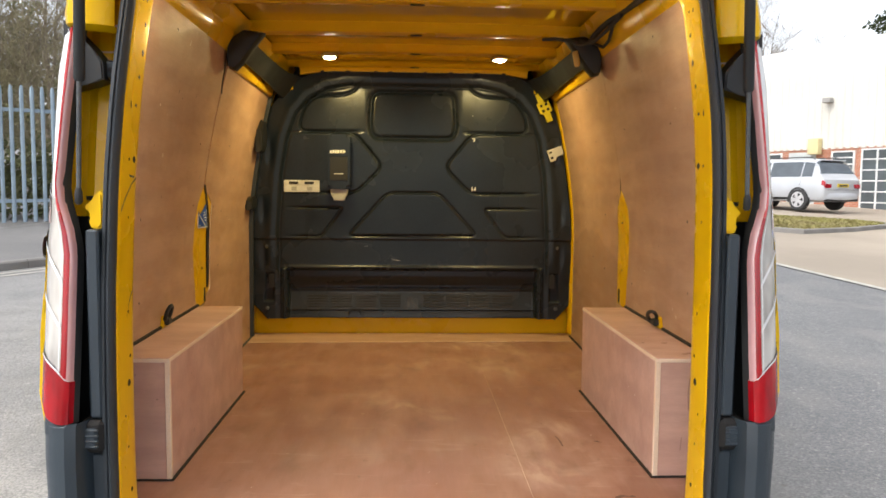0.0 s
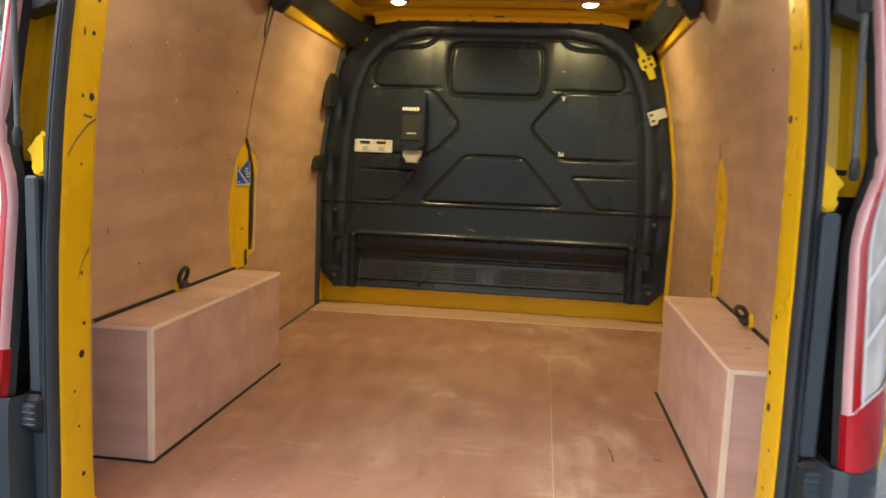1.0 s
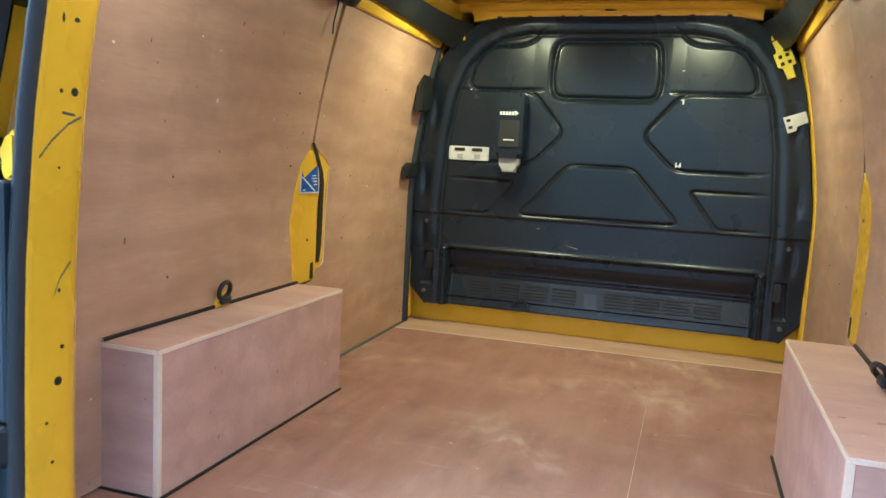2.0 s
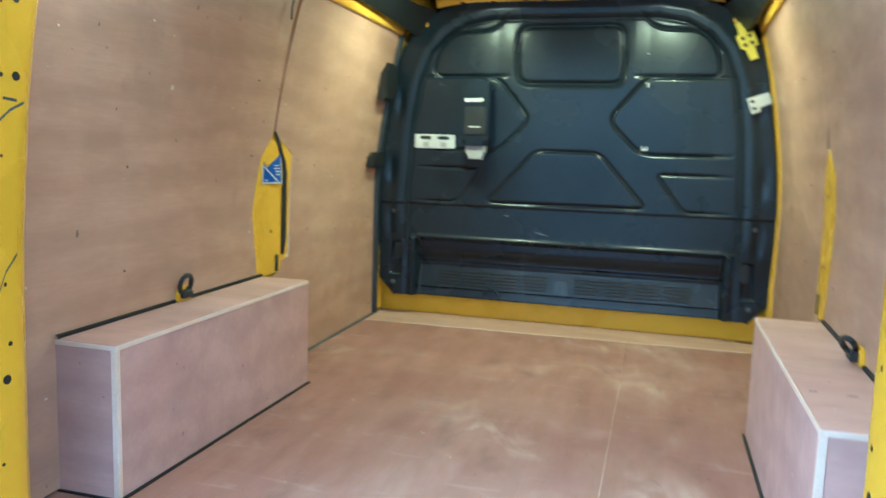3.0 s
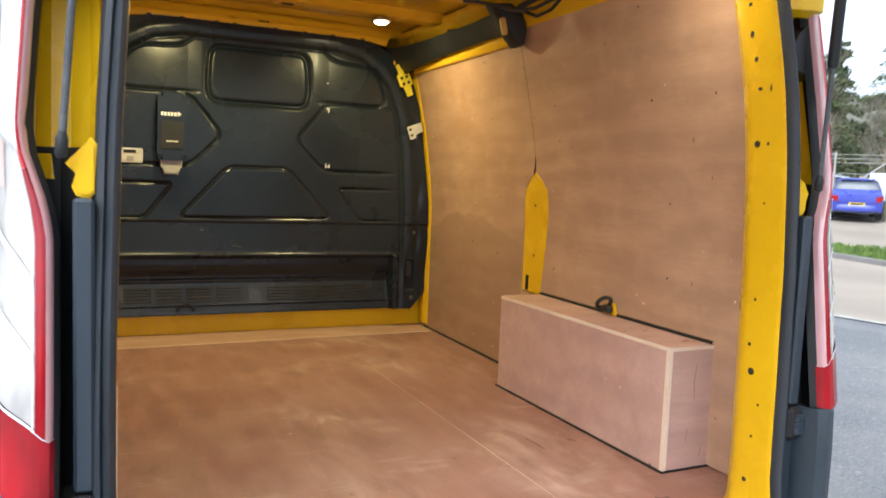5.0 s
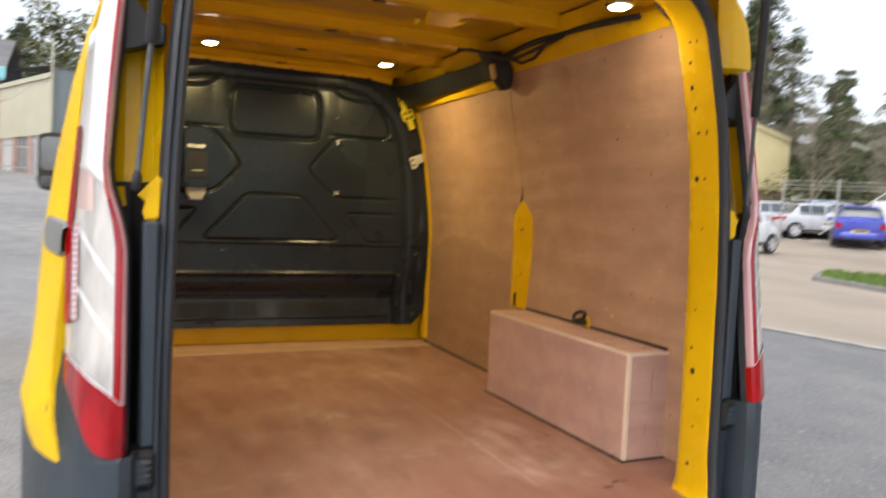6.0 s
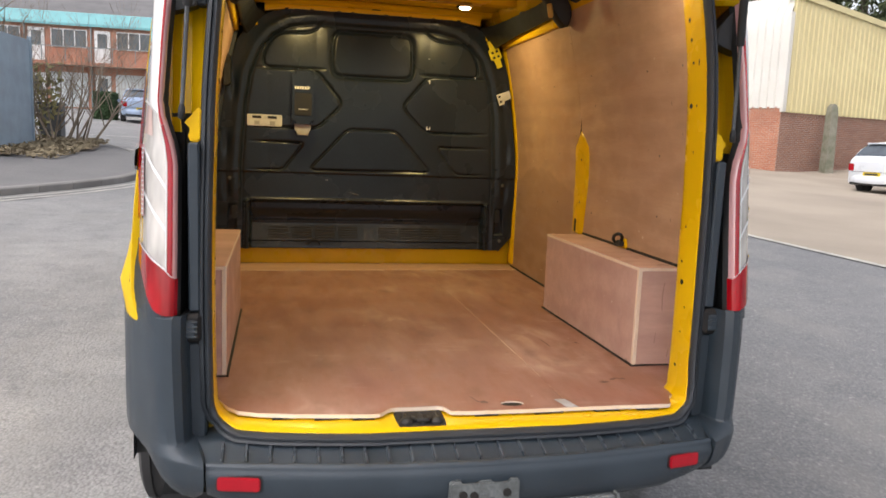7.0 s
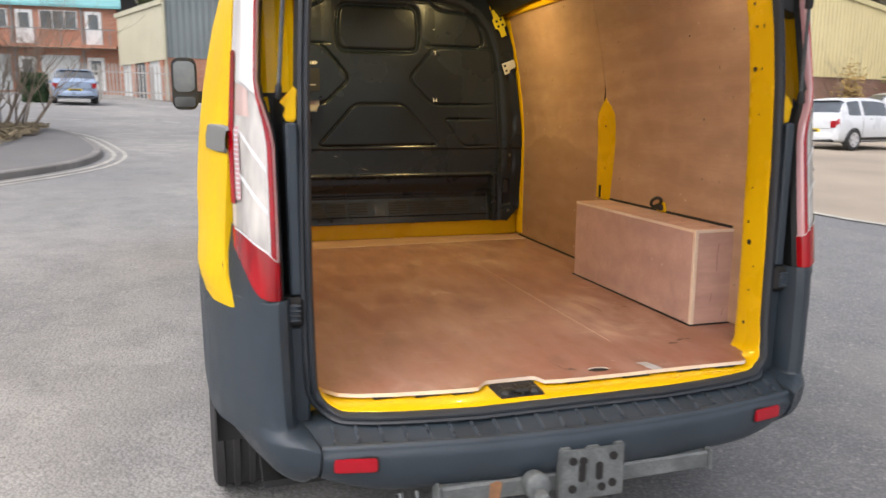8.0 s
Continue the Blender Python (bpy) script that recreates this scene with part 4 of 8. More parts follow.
left_edge = [(-0.86, 0.20), (-0.70, 0.185), (-0.676, 0.128), (-0.642, 0.086), (-0.59, 0.064), (-0.493, 0.045), (-0.40, 0.034), (-0.29, 0.023), (-0.255, 0.024), (-0.225, 0.060), (-0.21, 0.067), (-0.08, 0.067), (-0.065, 0.060), (-0.05, 0.025), (0.0, 0.018), (0.18, 0.016), (0.3195, 0.018)]
right_edge = [(0.3205, 0.018), (0.45, 0.018), (0.56, 0.015), (0.625, 0.014), (0.638, 0.022), (0.652, 0.055), (0.666, 0.082), (0.690, 0.094), (0.712, 0.098), (0.86, 0.12)]
drain = [(0.146 + 0.036 * math.cos(a), 0.066 + 0.021 * math.sin(a)) for a in [2 * math.pi * j / 20 for j in range(20)]]
left_board = left_edge + [(0.3195, strip_y(0.32) - 0.002), (-0.895, strip_y(-0.9) - 0.002)]
right_board = right_edge + [(0.895, strip_y(0.9) - 0.002), (0.3205, strip_y(0.32) - 0.002)]
for name, outline, hole in (("floor_board", left_board, drain), ("floor_board", right_board, None)):
    b = part(name, board(outline, hole), PLY_FLOOR, floor)
    part("board_edge", board_edge(outline), PLY_EDGE, b, "pale cut plywood edge")
    if hole:
        part("hole_edge", board_edge(hole), PLY_EDGE, b)
part("filler_strip", slab([(-0.905, strip_y(-0.905)), (0.905, strip_y(0.905)), (0.905, 2.597), (-0.905, 2.597)], 2, FLOOR - 0.012, FLOOR + 0.001), PLY_STRIP, floor, "paler plywood filler strip")
part("strip_edge", slab([(-0.895, strip_y(-0.895) - 0.006), (0.895, strip_y(0.895) - 0.006), (0.895, strip_y(0.895) - 0.001), (-0.895, strip_y(-0.895) - 0.001)], 2, FLOOR - 0.002, FLOOR + 0.0012), PLY_EDGE, floor)
# two dark discs stand in for the shade inside the drain hole
part("drain_shade", spin([(0.0, 0.0), (0.035, 0.0), (0.035, 0.001)], 20, Matrix.Translation((0.146, 0.066, FLOOR - 0.0050)) @ Matrix.Diagonal((1, 0.57, 1, 1)).to_4x4()), SHADOW_GAP, floor)
part("drain_shade_low", spin([(0.0, 0.0), (0.045, 0.0), (0.045, 0.004)], 20, Matrix.Translation((0.146, 0.07, FLOOR - 0.0185))), SHADOW_GAP, floor)
part("subfloor", box((-0.86, 0.10, FLOOR - 0.05), (0.86, 2.62, FLOOR - 0.02)), YELLOW_IN, van)

part("seam", box((0.3193, 0.30, FLOOR - 0.002), (0.3203, 1.12, FLOOR + 0.0006)), PLY_EDGE, floor, "pale line of the board seam")
part("seam", box((0.3193, 1.12, FLOOR - 0.002), (0.3200, 1.70, FLOOR + 0.0005)), PLY_EDGE, floor)
for run, w in (FLOOR_MARKS):
    rows = [[(x - w * 0.4, y + w * (0.3 + 0.5 * (k % 2)), FLOOR + 0.0006), (x + w * 0.4, y - w * (0.5 + 0.3 * (k % 2)), FLOOR + 0.0006)] for k, (x, y) in enumerate(run)]
    part("scuff_mark", loft(rows), STAIN, floor)

# dark strips painting the shade where the sill dips under the boards
rear_run = sorted(left_edge[4:] + right_edge[:4])
for x, w in ((-0.52, 0.030), (-0.40, 0.035), (-0.30, 0.030), (0.055, 0.035), (0.245, 0.045), (0.43, 0.040), (0.56, 0.035)):
    ye = float(np.interp(x, [q[0] for q in rear_run], [q[1] for q in rear_run]))
    part("edge_shade", box((x - w, ye - 0.0015, FLOOR - 0.0165), (x + w, ye + 0.02, FLOOR - 0.0125)), SHADOW_GAP, floor)

# wheel boxes
BOX_TOP = 0.953
for side in (-1, 1):
    wb = thing("wheel_box", "pinkish plywood box over the wheel arch, pale cut edges", "wheel box", "wheel boxes")
    y0, y1 = 0.400, 1.335

    def xr(a, b):
        return sorted((side * a, side * b))
    a, b = xr(0.695, 0.707)
    part("side_panel", box((a, y0 + 0.012, FLOOR + 0.004), (b, y1, BOX_TOP - 0.012), 0.0008), PLY_BOX, wb)
    a, b = xr(0.7075, 0.858)
    part("end_panel", box((a, y0, FLOOR + 0.004), (b, y0 + 0.012, BOX_TOP - 0.012), 0.0008), PLY_BOX, wb)
    a, b = xr(0.7075, 0.875)
    part("end_panel", box((a, y1 - 0.012, FLOOR + 0.004), (b, y1 - 0.0005, BOX_TOP - 0.012), 0.0008), PLY_BOX, wb)
    a, b = xr(0.697, 0.872)
    part("top_panel", box((a, y0 + 0.002, BOX_TOP - 0.0115), (b, y1, BOX_TOP), 0.0008), PLY_BOX, wb)
    a, b = xr(0.6935, 0.6968)
    part("edge_strip", box((a, y0, BOX_TOP - 0.0115), (b, y1, BOX_TOP - 0.0015), 0.0005), PLY_EDGE, wb, "pale cut plywood edge")
    a, b = xr(0.697, 0.858)
    part("edge_strip", box((a, y0 - 0.0015, BOX_TOP - 0.0115), (b, y0 + 0.0018, BOX_TOP - 0.0015), 0.0005), PLY_EDGE, wb)
    a, b = xr(0.6935, 0.7072)
    part("edge_strip", box((a, y0 - 0.0015, FLOOR + 0.004), (b, y0 + 0.0118, BOX_TOP - 0.012), 0.0005), PLY_EDGE, wb)
    # dark sealant along the foot and the wall
    a, b = xr(0.687, 0.6945)
    part("sealant_bead", box((a, y0 - 0.006, FLOOR + 0.0005), (b, y1 + 0.004, FLOOR + 0.005)), SHADOW_GAP, wb)
    a, b = xr(0.6946, 0.862)
    part("sealant_bead", box((a, y0 - 0.006, FLOOR + 0.0005), (b, y0 - 0.0002, FLOOR + 0.005)), SHADOW_GAP, wb)
    a, b = xr(0.8585, 0.866)
    part("sealant_bead", box((a, y0 - 0.004, FLOOR + 0.0055), (b, y0 + 0.004, BOX_TOP + 0.002)), SHADOW_GAP, wb)
    rows = [[(side * (wall_x(y, BOX_TOP) - 0.007 + dx), y, BOX_TOP + dz) for dx, dz in ((0, 0.0005), (0.0, 0.008), (0.012, 0.010))] for y in (y0, 0.8, 1.1, y1)]
    part("sealant_bead", loft(rows), SHADOW_GAP, wb)

for run in ([(0.795, 0.90), (0.790, 0.85), (0.793, 0.80)], [(0.775, 0.72), (0.772, 0.68)], [(0.83, 0.66), (0.825, 0.63)]):
    rows = [[(x - 0.0014, 0.3992, z), (x + 0.0014, 0.3992, z)] for x, z in run]
    part("scuff_mark", loft(rows), FAINT_MARK, wb)
for x, y in ((0.80, 0.46), (0.815, 0.47), (0.828, 0.455), (0.79, 0.62)):
    part("scuff_mark", slab([(x - 0.012, y - 0.006), (x + 0.006, y - 0.008), (x + 0.012, y + 0.004), (x - 0.004, y + 0.007)], 2, BOX_TOP - 0.0003, BOX_TOP + 0.0005), FAINT_MARK, wb)

# plywood wall lining: two sheets a side, cut round the exposed pillar
SLOT = {-1: ([(0.95, 1.312), (1.0, 1.302), (1.17, 1.276), (1.26, 1.296), (1.36, 1.324), (1.43, 1.388), (1.50, 1.392), (1.75, 1.398), (2.0, 1.405)],
             [(0.95, 1.474), (0.985, 1.480), (0.992, 1.520), (1.01, 1.540), (1.20, 1.548), (1.36, 1.551), (1.385, 1.515), (1.41, 1.455), (1.437, 1.408), (1.50, 1.406), (1.75, 1.418), (2.0, 1.440)]),
        1: ([(0.95, 1.343), (1.15, 1.318), (1.30, 1.306), (1.36, 1.310), (1.40, 1.346), (1.43, 1.386), (1.48, 1.384), (2.0, 1.397)],
            [(0.95, 1.488), (1.13, 1.492), (1.33, 1.490), (1.37, 1.474), (1.40, 1.436), (1.425, 1.402), (1.455, 1.394), (1.48, 1.3875), (2.0, 1.4005)])}
Z_WALL = sorted(set(list(np.linspace(0.606, 1.985, 30)) + [0.95, 0.986, 0.993, 1.05, 1.15, 1.27, 1.30, 1.36, 1.385, 1.40, 1.41, 1.425, 1.437, 1.455, 1.48, 1.50]))
for side in (-1, 1):
    rear_cut, front_cut = SLOT[side]
    for which in ("rear", "front"):
        rows = []
        for z in Z_WALL:
            if which == "rear":
                y0 = 0.16 + tail_shift(z)
                y1 = lerp(rear_cut, z) if z > 0.949 else 1.405
            else:
                y0, y1 = (lerp(front_cut, z) if z > 0.949 else 1.408), 2.57
            rows.append([(side * wall_x(y, z), y, z) for y in np.linspace(y0, y1, 9)])
        bm = loft(rows)
        bmesh.ops.recalc_face_normals(bm, faces=bm.faces)
        inner = bm.faces[:]
        want = Vector((-side, 0, 0))
        if inner[0].normal.dot(want) < 0:
            bmesh.ops.reverse_faces(bm, faces=inner)
        bmesh.ops.solidify(bm, geom=inner, thickness=0.009)
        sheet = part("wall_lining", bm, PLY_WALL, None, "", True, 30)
        for zs in (0.70, 1.10, 1.32, 1.64, 1.90):
            for yf in (0.06, 0.36, 0.97):
                if random.random() < 0.75:
                    ya = (0.16 + tail_shift(zs) if which == "rear" else 1.62) + 0.06
                    yb = 1.27 if which == "rear" else 2.40
                    y = ya + (yb - ya) * yf + random.uniform(-0.03, 0.03)
                    z = zs + random.uniform(-0.05, 0.05)
                    if y < 1.36 and z < 0.98:
                        continue
                    screw = spin([(0, 0), (0.0035, 0), (0.0035, 0.0012), (0.002, 0.0015)], 8, Matrix.Translation((side * (wall_x(y, z) - 0.0003), y, z)) @ Matrix.Rotation(radians(-90 * side), 4, "Y"))
                    part("screw", screw, random.choice((DARK_STEEL, PLY_EDGE, SHADOW_GAP)), sheet)
        tagged(sheet, "warm brown plywood sheet lining the van's side", "wall lining", "plywood wall sheets")
    # the exposed pillar behind the cut
    rows = []
    for z in sorted(list(np.linspace(0.951, 1.432, 14)) + [0.986, 0.993, 1.36, 1.40]):
        ya, yb = lerp(rear_cut, z) + 0.0015, lerp(front_cut, z) - 0.0015
        rows.append([(side * (wall_x(y, z) + d), y, z) for y, d in ((ya, 0.012), (ya, 0.001), (ya + (yb - ya) * (0.18 + 0.5 * max(0.0, 1.25 - z)), -0.004), (yb, 0.001), (yb, 0.03))])
    if side < 0:
        rows = rows[:-1] + [[(side * (wall_x(y, z) + 0.012), y, z) for y in (1.37, 1.385, 1.40, 1.43, 1.46)] for z in np.linspace(1.44, 1.985, 8)]
    pil = part("side_pillar", loft(rows), YELLOW, van, "yellow pillar showing through the lining", True)
    for z in (1.30, 1.10):
        part("pillar_hole", spin([(0, 0), (0.005, 0), (0.005, 0.002), (0.004, 0.002)], 10, Matrix.Translation((side * (wall_x(1.40, z) - 0.004), 1.40, z)) @ Matrix.Rotation(radians(90), 4, "Y")), SHADOW_GAP, pil)
    part("pillar_slot", slab(rounded(0.022, 0.06, 0.004, 2, 1.445, 0.985), 0, side * (wall_x(1.44, 0.98) - 0.003), side * (wall_x(1.44, 0.98) + 0.002)), SHADOW_GAP, pil)
    if side < 0:
        gap = [(1.392, 1.440), (1.400, 1.442), (1.436, 1.408), (1.490, 1.345), (1.513, 1.300), (1.514, 1.070), (1.500, 1.010), (1.478, 1.010), (1.480, 1.070), (1.484, 1.300), (1.466, 1.345), (1.424, 1.395)]
        bm = loft([[(side * (wall_x(y, z) - dx), y, z) for y, z in gap] for dx in (0.0, 0.0045)], True)
        bm.faces.new([v for v in bm.verts][len(gap):])
        part("pillar_opening", bm, SHADOW_GAP, pil, "dark opening beside the pillar")
        rows = [[(side * (wall_x(y, z) - d), y, z) for y, d in ((lerp(front_cut, z) - 0.004, 0.0005), (lerp(front_cut, z) - 0.001, 0.0030), (lerp(front_cut, z) + 0.002, 0.0005))] for z in (0.995, 1.01, 1.10, 1.20, 1.30, 1.36)]
        part("cut_edge", loft(rows), PLY_EDGE, pil, "pale cut edge of the plywood")
    if side > 0:
        rows = [[(side * (wall_x(y0, z) - 0.0012), y0, z), (side * (wall_x(y0, z) - 0.0012), y0 + w2, z)] for z, y0, w2 in ((1.418, 1.404, 0.004), (1.432, 1.392, 0.013), (1.450, 1.387, 0.010), (1.468, 1.385, 0.006), (1.490, 1.3845, 0.0025))]
        part("split", loft(rows), SHADOW_GAP, pil, "dark split above the pillar")
    part("outer_panel", loft([[(side * min(0.925, skin_x(y, z) - 0.03), y, z) for y in (0.3, 0.45, 0.6, 0.8, 1.1, 2.7)] for z in (0.55, 0.9, 1.1, 1.3, 1.4, 1.5, 1.6, 1.7, 1.8, 1.9, 2.0)]), YELLOW_IN, van)
    # dark gap where the lining meets the floor
    rows = [[(side * (wall_x(y, 0.61) + dx), y, FLOOR + dz) for dx, dz in ((-0.010, 0.0008), (-0.002, 0.008))] for y in (1.34, 1.8, 2.2, 2.5)]
    part("floor_bead", loft(rows), SHADOW_GAP if side > 0 else DARK_STEEL, floor)
    # webbing loop on the wheel box
    lp = thing("tie_down_loop", "black tie-down strap loop on a yellow bracket", "tie-down", "tie-down loops")
    y, w = 0.875, side * (wall_x(0.875, 0.97))
    inward = -side
    br = slab([(y - 0.035, 0.955), (y + 0.035, 0.955), (y + 0.018, 0.995), (y - 0.018, 0.995)], 0, min(w, w + inward * 0.012), max(w, w + inward * 0.012), 0.002)
    part("bracket", br, YELLOW, lp)
    pts = [(w + inward * (0.014 + 0.022 * math.sin(t / 2) ** 2), y - 0.014 - 0.026 * math.sin(t) + 0.008 * math.cos(t), 1.004 - 0.027 * math.cos(t)) for t in np.linspace(0.0, 2 * math.pi, 20)]
    if side > 0:
        pts = [(w + inward * (0.012 + 0.030 * math.sin(t / 2) ** 2), y + 0.012 - 0.036 * math.sin(t) + 0.012 * math.cos(t), 0.994 - 0.017 * math.cos(t) + 0.014 * math.sin(t)) for t in np.linspace(0.0, 2 * math.pi, 20)]
    part("webbing", tube(pts, 0.0068, 8), BLACK_PLASTIC, lp, "", True)
    part("buckle", box((min(w + inward * 0.004, w + inward * 0.03), y - 0.020, 0.962), (max(w + inward * 0.004, w + inward * 0.026), y + 0.024, 0.986), 0.005), BLACK_PLASTIC, lp)
    # trim along the roof edge: a moulded block at mid-length, then a beam sinking to the bulkhead
    rows = []
    for y, s, drop, out in ((1.325, 0.62, 0.0, 0.0), (1.333, 0.92, 0.0, 0.0), (1.355, 1.02, 0.0, 0.0), (1.40, 0.98, 0.0, 0.0), (1.435, 0.80, -0.008, 0.0), (1.465, 0.52, -0.014, 0.006), (1.60, 0.46, -0.014, 0.010), (1.8, 0.48, -0.012, 0.012), (2.1, 0.52, -0.010, 0.016), (2.30, 0.62, -0.006, 0.018), (2.44, 0.74, -0.004, 0.030), (2.50, 0.80, 0.0, 0.035)):
        x0 = wall_x(y, 1.97) - 0.012 - out
        rows.append([(side * (x0 - dx * s), y, 1.985 - drop + dz * s) for dx, dz in ((-0.012, -0.050), (-0.004, -0.085), (0.018, -0.092), (0.050, -0.060), (0.085, -0.010), (0.115, 0.030), (0.135, 0.055), (0.06, 0.065), (0.0, 0.03))])
    trim = part("roof_trim", loft(rows, True, True), BLACK_PLASTIC, None, "", True, 38)
    tagged(trim, "black moulded plastic trim along the roof edge", "trim", "roof edge trims")
    rows = [[(side * (wall_x(y, 1.95) - dx), y, z) for dx, z in ((-0.004, 1.916), (0.006, 1.919), (0.014, 1.930), (0.018, 1.955), (0.018, 1.985))] for y in (1.46, 1.6, 1.9, 2.2, 2.52)]
    part("lower_rail", loft(rows), YELLOW, van, "yellow rail under the roof trim", True)
    rows = [[(side * (wall_x(2.5, 1.96) - dx), y, z) for y, z in ((2.485, 1.955), (2.475, 1.965), (2.475, 1.985), (2.49, 1.992))] for dx in (-0.01, 0.05, 0.09, 0.115)]
    part("corner_gusset", loft(rows), YELLOW, van, "", True)

# a loose wire hanging from the left trim, and cables along the right roof edge
wire = part("loose_wire", tube([(-0.755, 1.36, 1.925), (-0.758, 1.355, 1.89), (-0.765, 1.345, 1.84), (-0.768, 1.345, 1.80)], 0.003, 6), RUBBER, None, "", True)
tagged(wire, "short black wire hanging from the trim", "wire")
pts = [(0.70 + 0.012 * math.sin(y * 9), y, 2.03 - 0.02 * math.sin(y * 5)) for y in np.linspace(0.45, 1.9, 26)]
cable = part("cable", tube(pts, 0.011, 8), RUBBER, None, "", True)
tagged(cable, "black cable loom along the roof edge", "cable")
pts = [(0.73, 0.42, 2.02), (0.74, 0.36, 1.99), (0.71, 0.30, 1.965), (0.66, 0.29, 1.985), (0.64, 0.31, 2.02)]
loop2 = part("cable", tube(pts, 0.007, 8), RUBBER, None, "", True)
tagged(loop2, "black cable loop at the rear roof corner", "cable")
pts = [(0.70, 0.9, 2.035), (0.69, 1.05, 2.015), (0.67, 1.16, 1.995), (0.64, 1.25, 2.0), (0.60, 1.33, 2.03), (0.56, 1.38, 2.045), (0.52, 1.42, 2.05)]
spare = part("cable", tube(pts, 0.007, 8), RUBBER, None, "", True)
tagged(spare, "black cable crossing to the roof panel", "cable")
pts = [(0.70, 1.0, 2.03), (0.715, 1.12, 1.99), (0.72, 1.22, 1.985), (0.70, 1.28, 2.01), (0.655, 1.33, 2.03)]
bight = part("cable", tube(pts, 0.006, 8), RUBBER, None, "", True)
tagged(bight, "slack black cable beside the trim", "cable")
plug = part("cable_plug", tube([(0.632, 1.318, 1.985), (0.634, 1.317, 1.975), (0.640, 1.312, 1.935), (0.641, 1.311, 1.925)], [0.010, 0.0125, 0.0125, 0.009], 10), surface("amber_plastic", (0.62, 0.40, 0.10), None, 9, 90, 0.45), None, "", True)
tagged(plug, "small amber cable connector hanging by the trim", "connector")

# lamps in the roof
led_light = {}
for row, watt in LED_WATT.items():
    led_light[row] = bpy.data.lights.new("led_" + row, "AREA")
    led_light[row].shape, led_light[row].size, led_light[row].energy, led_light[row].color = "DISK", 0.08, watt, (1.0, 0.77, 0.25)
for x, y, z in ((-0.41, 2.0, 2.062), (0.41, 2.0, 2.062), (-0.54, 0.35, 2.004), (0.54, 0.35, 2.004)):
    led = thing("ceiling_light", "small round warm white roof light, switched on", "ceiling light", "roof lights", at=(x, y, z))
    part("bezel", spin([(0.040, 0.012), (0.044, 0.0), (0.040, -0.006), (0.032, -0.006), (0.030, 0.0)], 24), CHROME, led, "", True)
    part("diffuser", spin([(0.0, 0.0), (0.030, 0.0), (0.029, -0.005), (0.022, -0.010), (0.010, -0.013), (0.001, -0.0135)], 20), LED_GLOW, led)
    bulb = new("led_source", led_light["front" if y > 1 else "rear"])
    bulb.location = (x, y, z - 0.016)

# ---- bulkhead: pressed black steel ----
EDGE = [(0.70, 0.80), (0.79, 0.885), (1.0, 0.893), (1.28, 0.880), (1.55, 0.842), (1.75, 0.812), (1.87, 0.772), (1.95, 0.715), (2.01, 0.64), (2.045, 0.56), (2.068, 0.46)]


def poly_sd(px, pz, pts):
    """Signed distance to a polygon, negative inside."""
    d = np.full(px.shape, 1e9)
    inside = np.zeros(px.shape, bool)
    k = len(pts)
    for j in range(k):
        (x0, z0), (x1, z1) = pts[j], pts[(j + 1) % k]
        ex, ez = x1 - x0, z1 - z0
        t = np.clip(((px - x0) * ex + (pz - z0) * ez) / (ex * ex + ez * ez), 0, 1)
        d = np.minimum(d, np.hypot(px - x0 - t * ex, pz - z0 - t * ez))
        cross = (z0 > pz) != (z1 > pz)
        with np.errstate(divide="ignore", invalid="ignore"):
            inside ^= cross & (px < x0 + (pz - z0) * ex / (ez if ez else 1e-9))
    return np.where(inside, -d, d)


def step_in(sd, width):
    t = np.clip(0.5 - sd / width, 0, 1)
    return t * t * (3 - 2 * t)


def both(pts):
    return [pts, [(-x, z) for x, z in pts]]


NU, NZ = 460, 360
uu = np.linspace(-1, 1, NU)
zz = np.linspace(0.70, 2.07, NZ)
half = np.array([lerp(EDGE, z) for z in zz])
PX, PZ = uu[None, :] * half[:, None], np.repeat(zz[:, None], NU, 1)
depth = np.zeros(PX.shape)


def groove(sd, step, cut, width):
    """A step across an outline with a pressed groove along it."""
    return step * step_in(sd, 0.014) + cut * np.exp(-(np.abs(sd) / width) ** 2)


def eased(pts, r, n=5):
    """An outline with its corners rounded by r."""
    out = []
    k = len(pts)
    for j in range(k):
        p, a, b = Vector(pts[j]), Vector(pts[j - 1]), Vector(pts[(j + 1) % k])
        ra = min(r, (a - p).length * 0.45)
        rb = min(r, (b - p).length * 0.45)
        u, v = p + (a - p).normalized() * ra, p + (b - p).normalized() * rb
        for q in range(n + 1):
            t = q / n
            w = u.lerp(p, t).lerp(p.lerp(v, t), t)
            out.append((w.x, w.y))
    return out


# the blank window: a wide groove round a flat panel
sd = poly_sd(PX, PZ, eased([(-0.232, 1.708), (0.222, 1.708), (0.236, 1.80), (0.222, 1.962), (-0.232, 1.962), (-0.246, 1.80)], 0.055, 7))
depth += groove(sd, 0.006, 0.017, 0.011)
fade = 1 - np.clip((np.abs(PX) - 0.60) / 0.11, 0, 1)
for pts in both([(0.172, 1.552), (0.318, 1.406), (0.72, 1.406), (0.72, 1.736), (0.325, 1.736)]):
    depth += groove(poly_sd(PX, PZ, eased(pts, 0.05)), 0.004, 0.011, 0.0065) * fade
for pts in both([(0.632, 1.742), (0.10, 1.742), (0.20, 2.04), (0.292, 2.01), (0.330, 1.962), (0.385, 1.940), (0.520, 1.936), (0.575, 1.905), (0.615, 1.84)]):
    edge = np.clip((np.abs(PX) - 0.27) / 0.06, 0, 1)
    depth += groove(poly_sd(PX, PZ, eased(pts, 0.045)), 0.004, 0.012, 0.0065) * edge
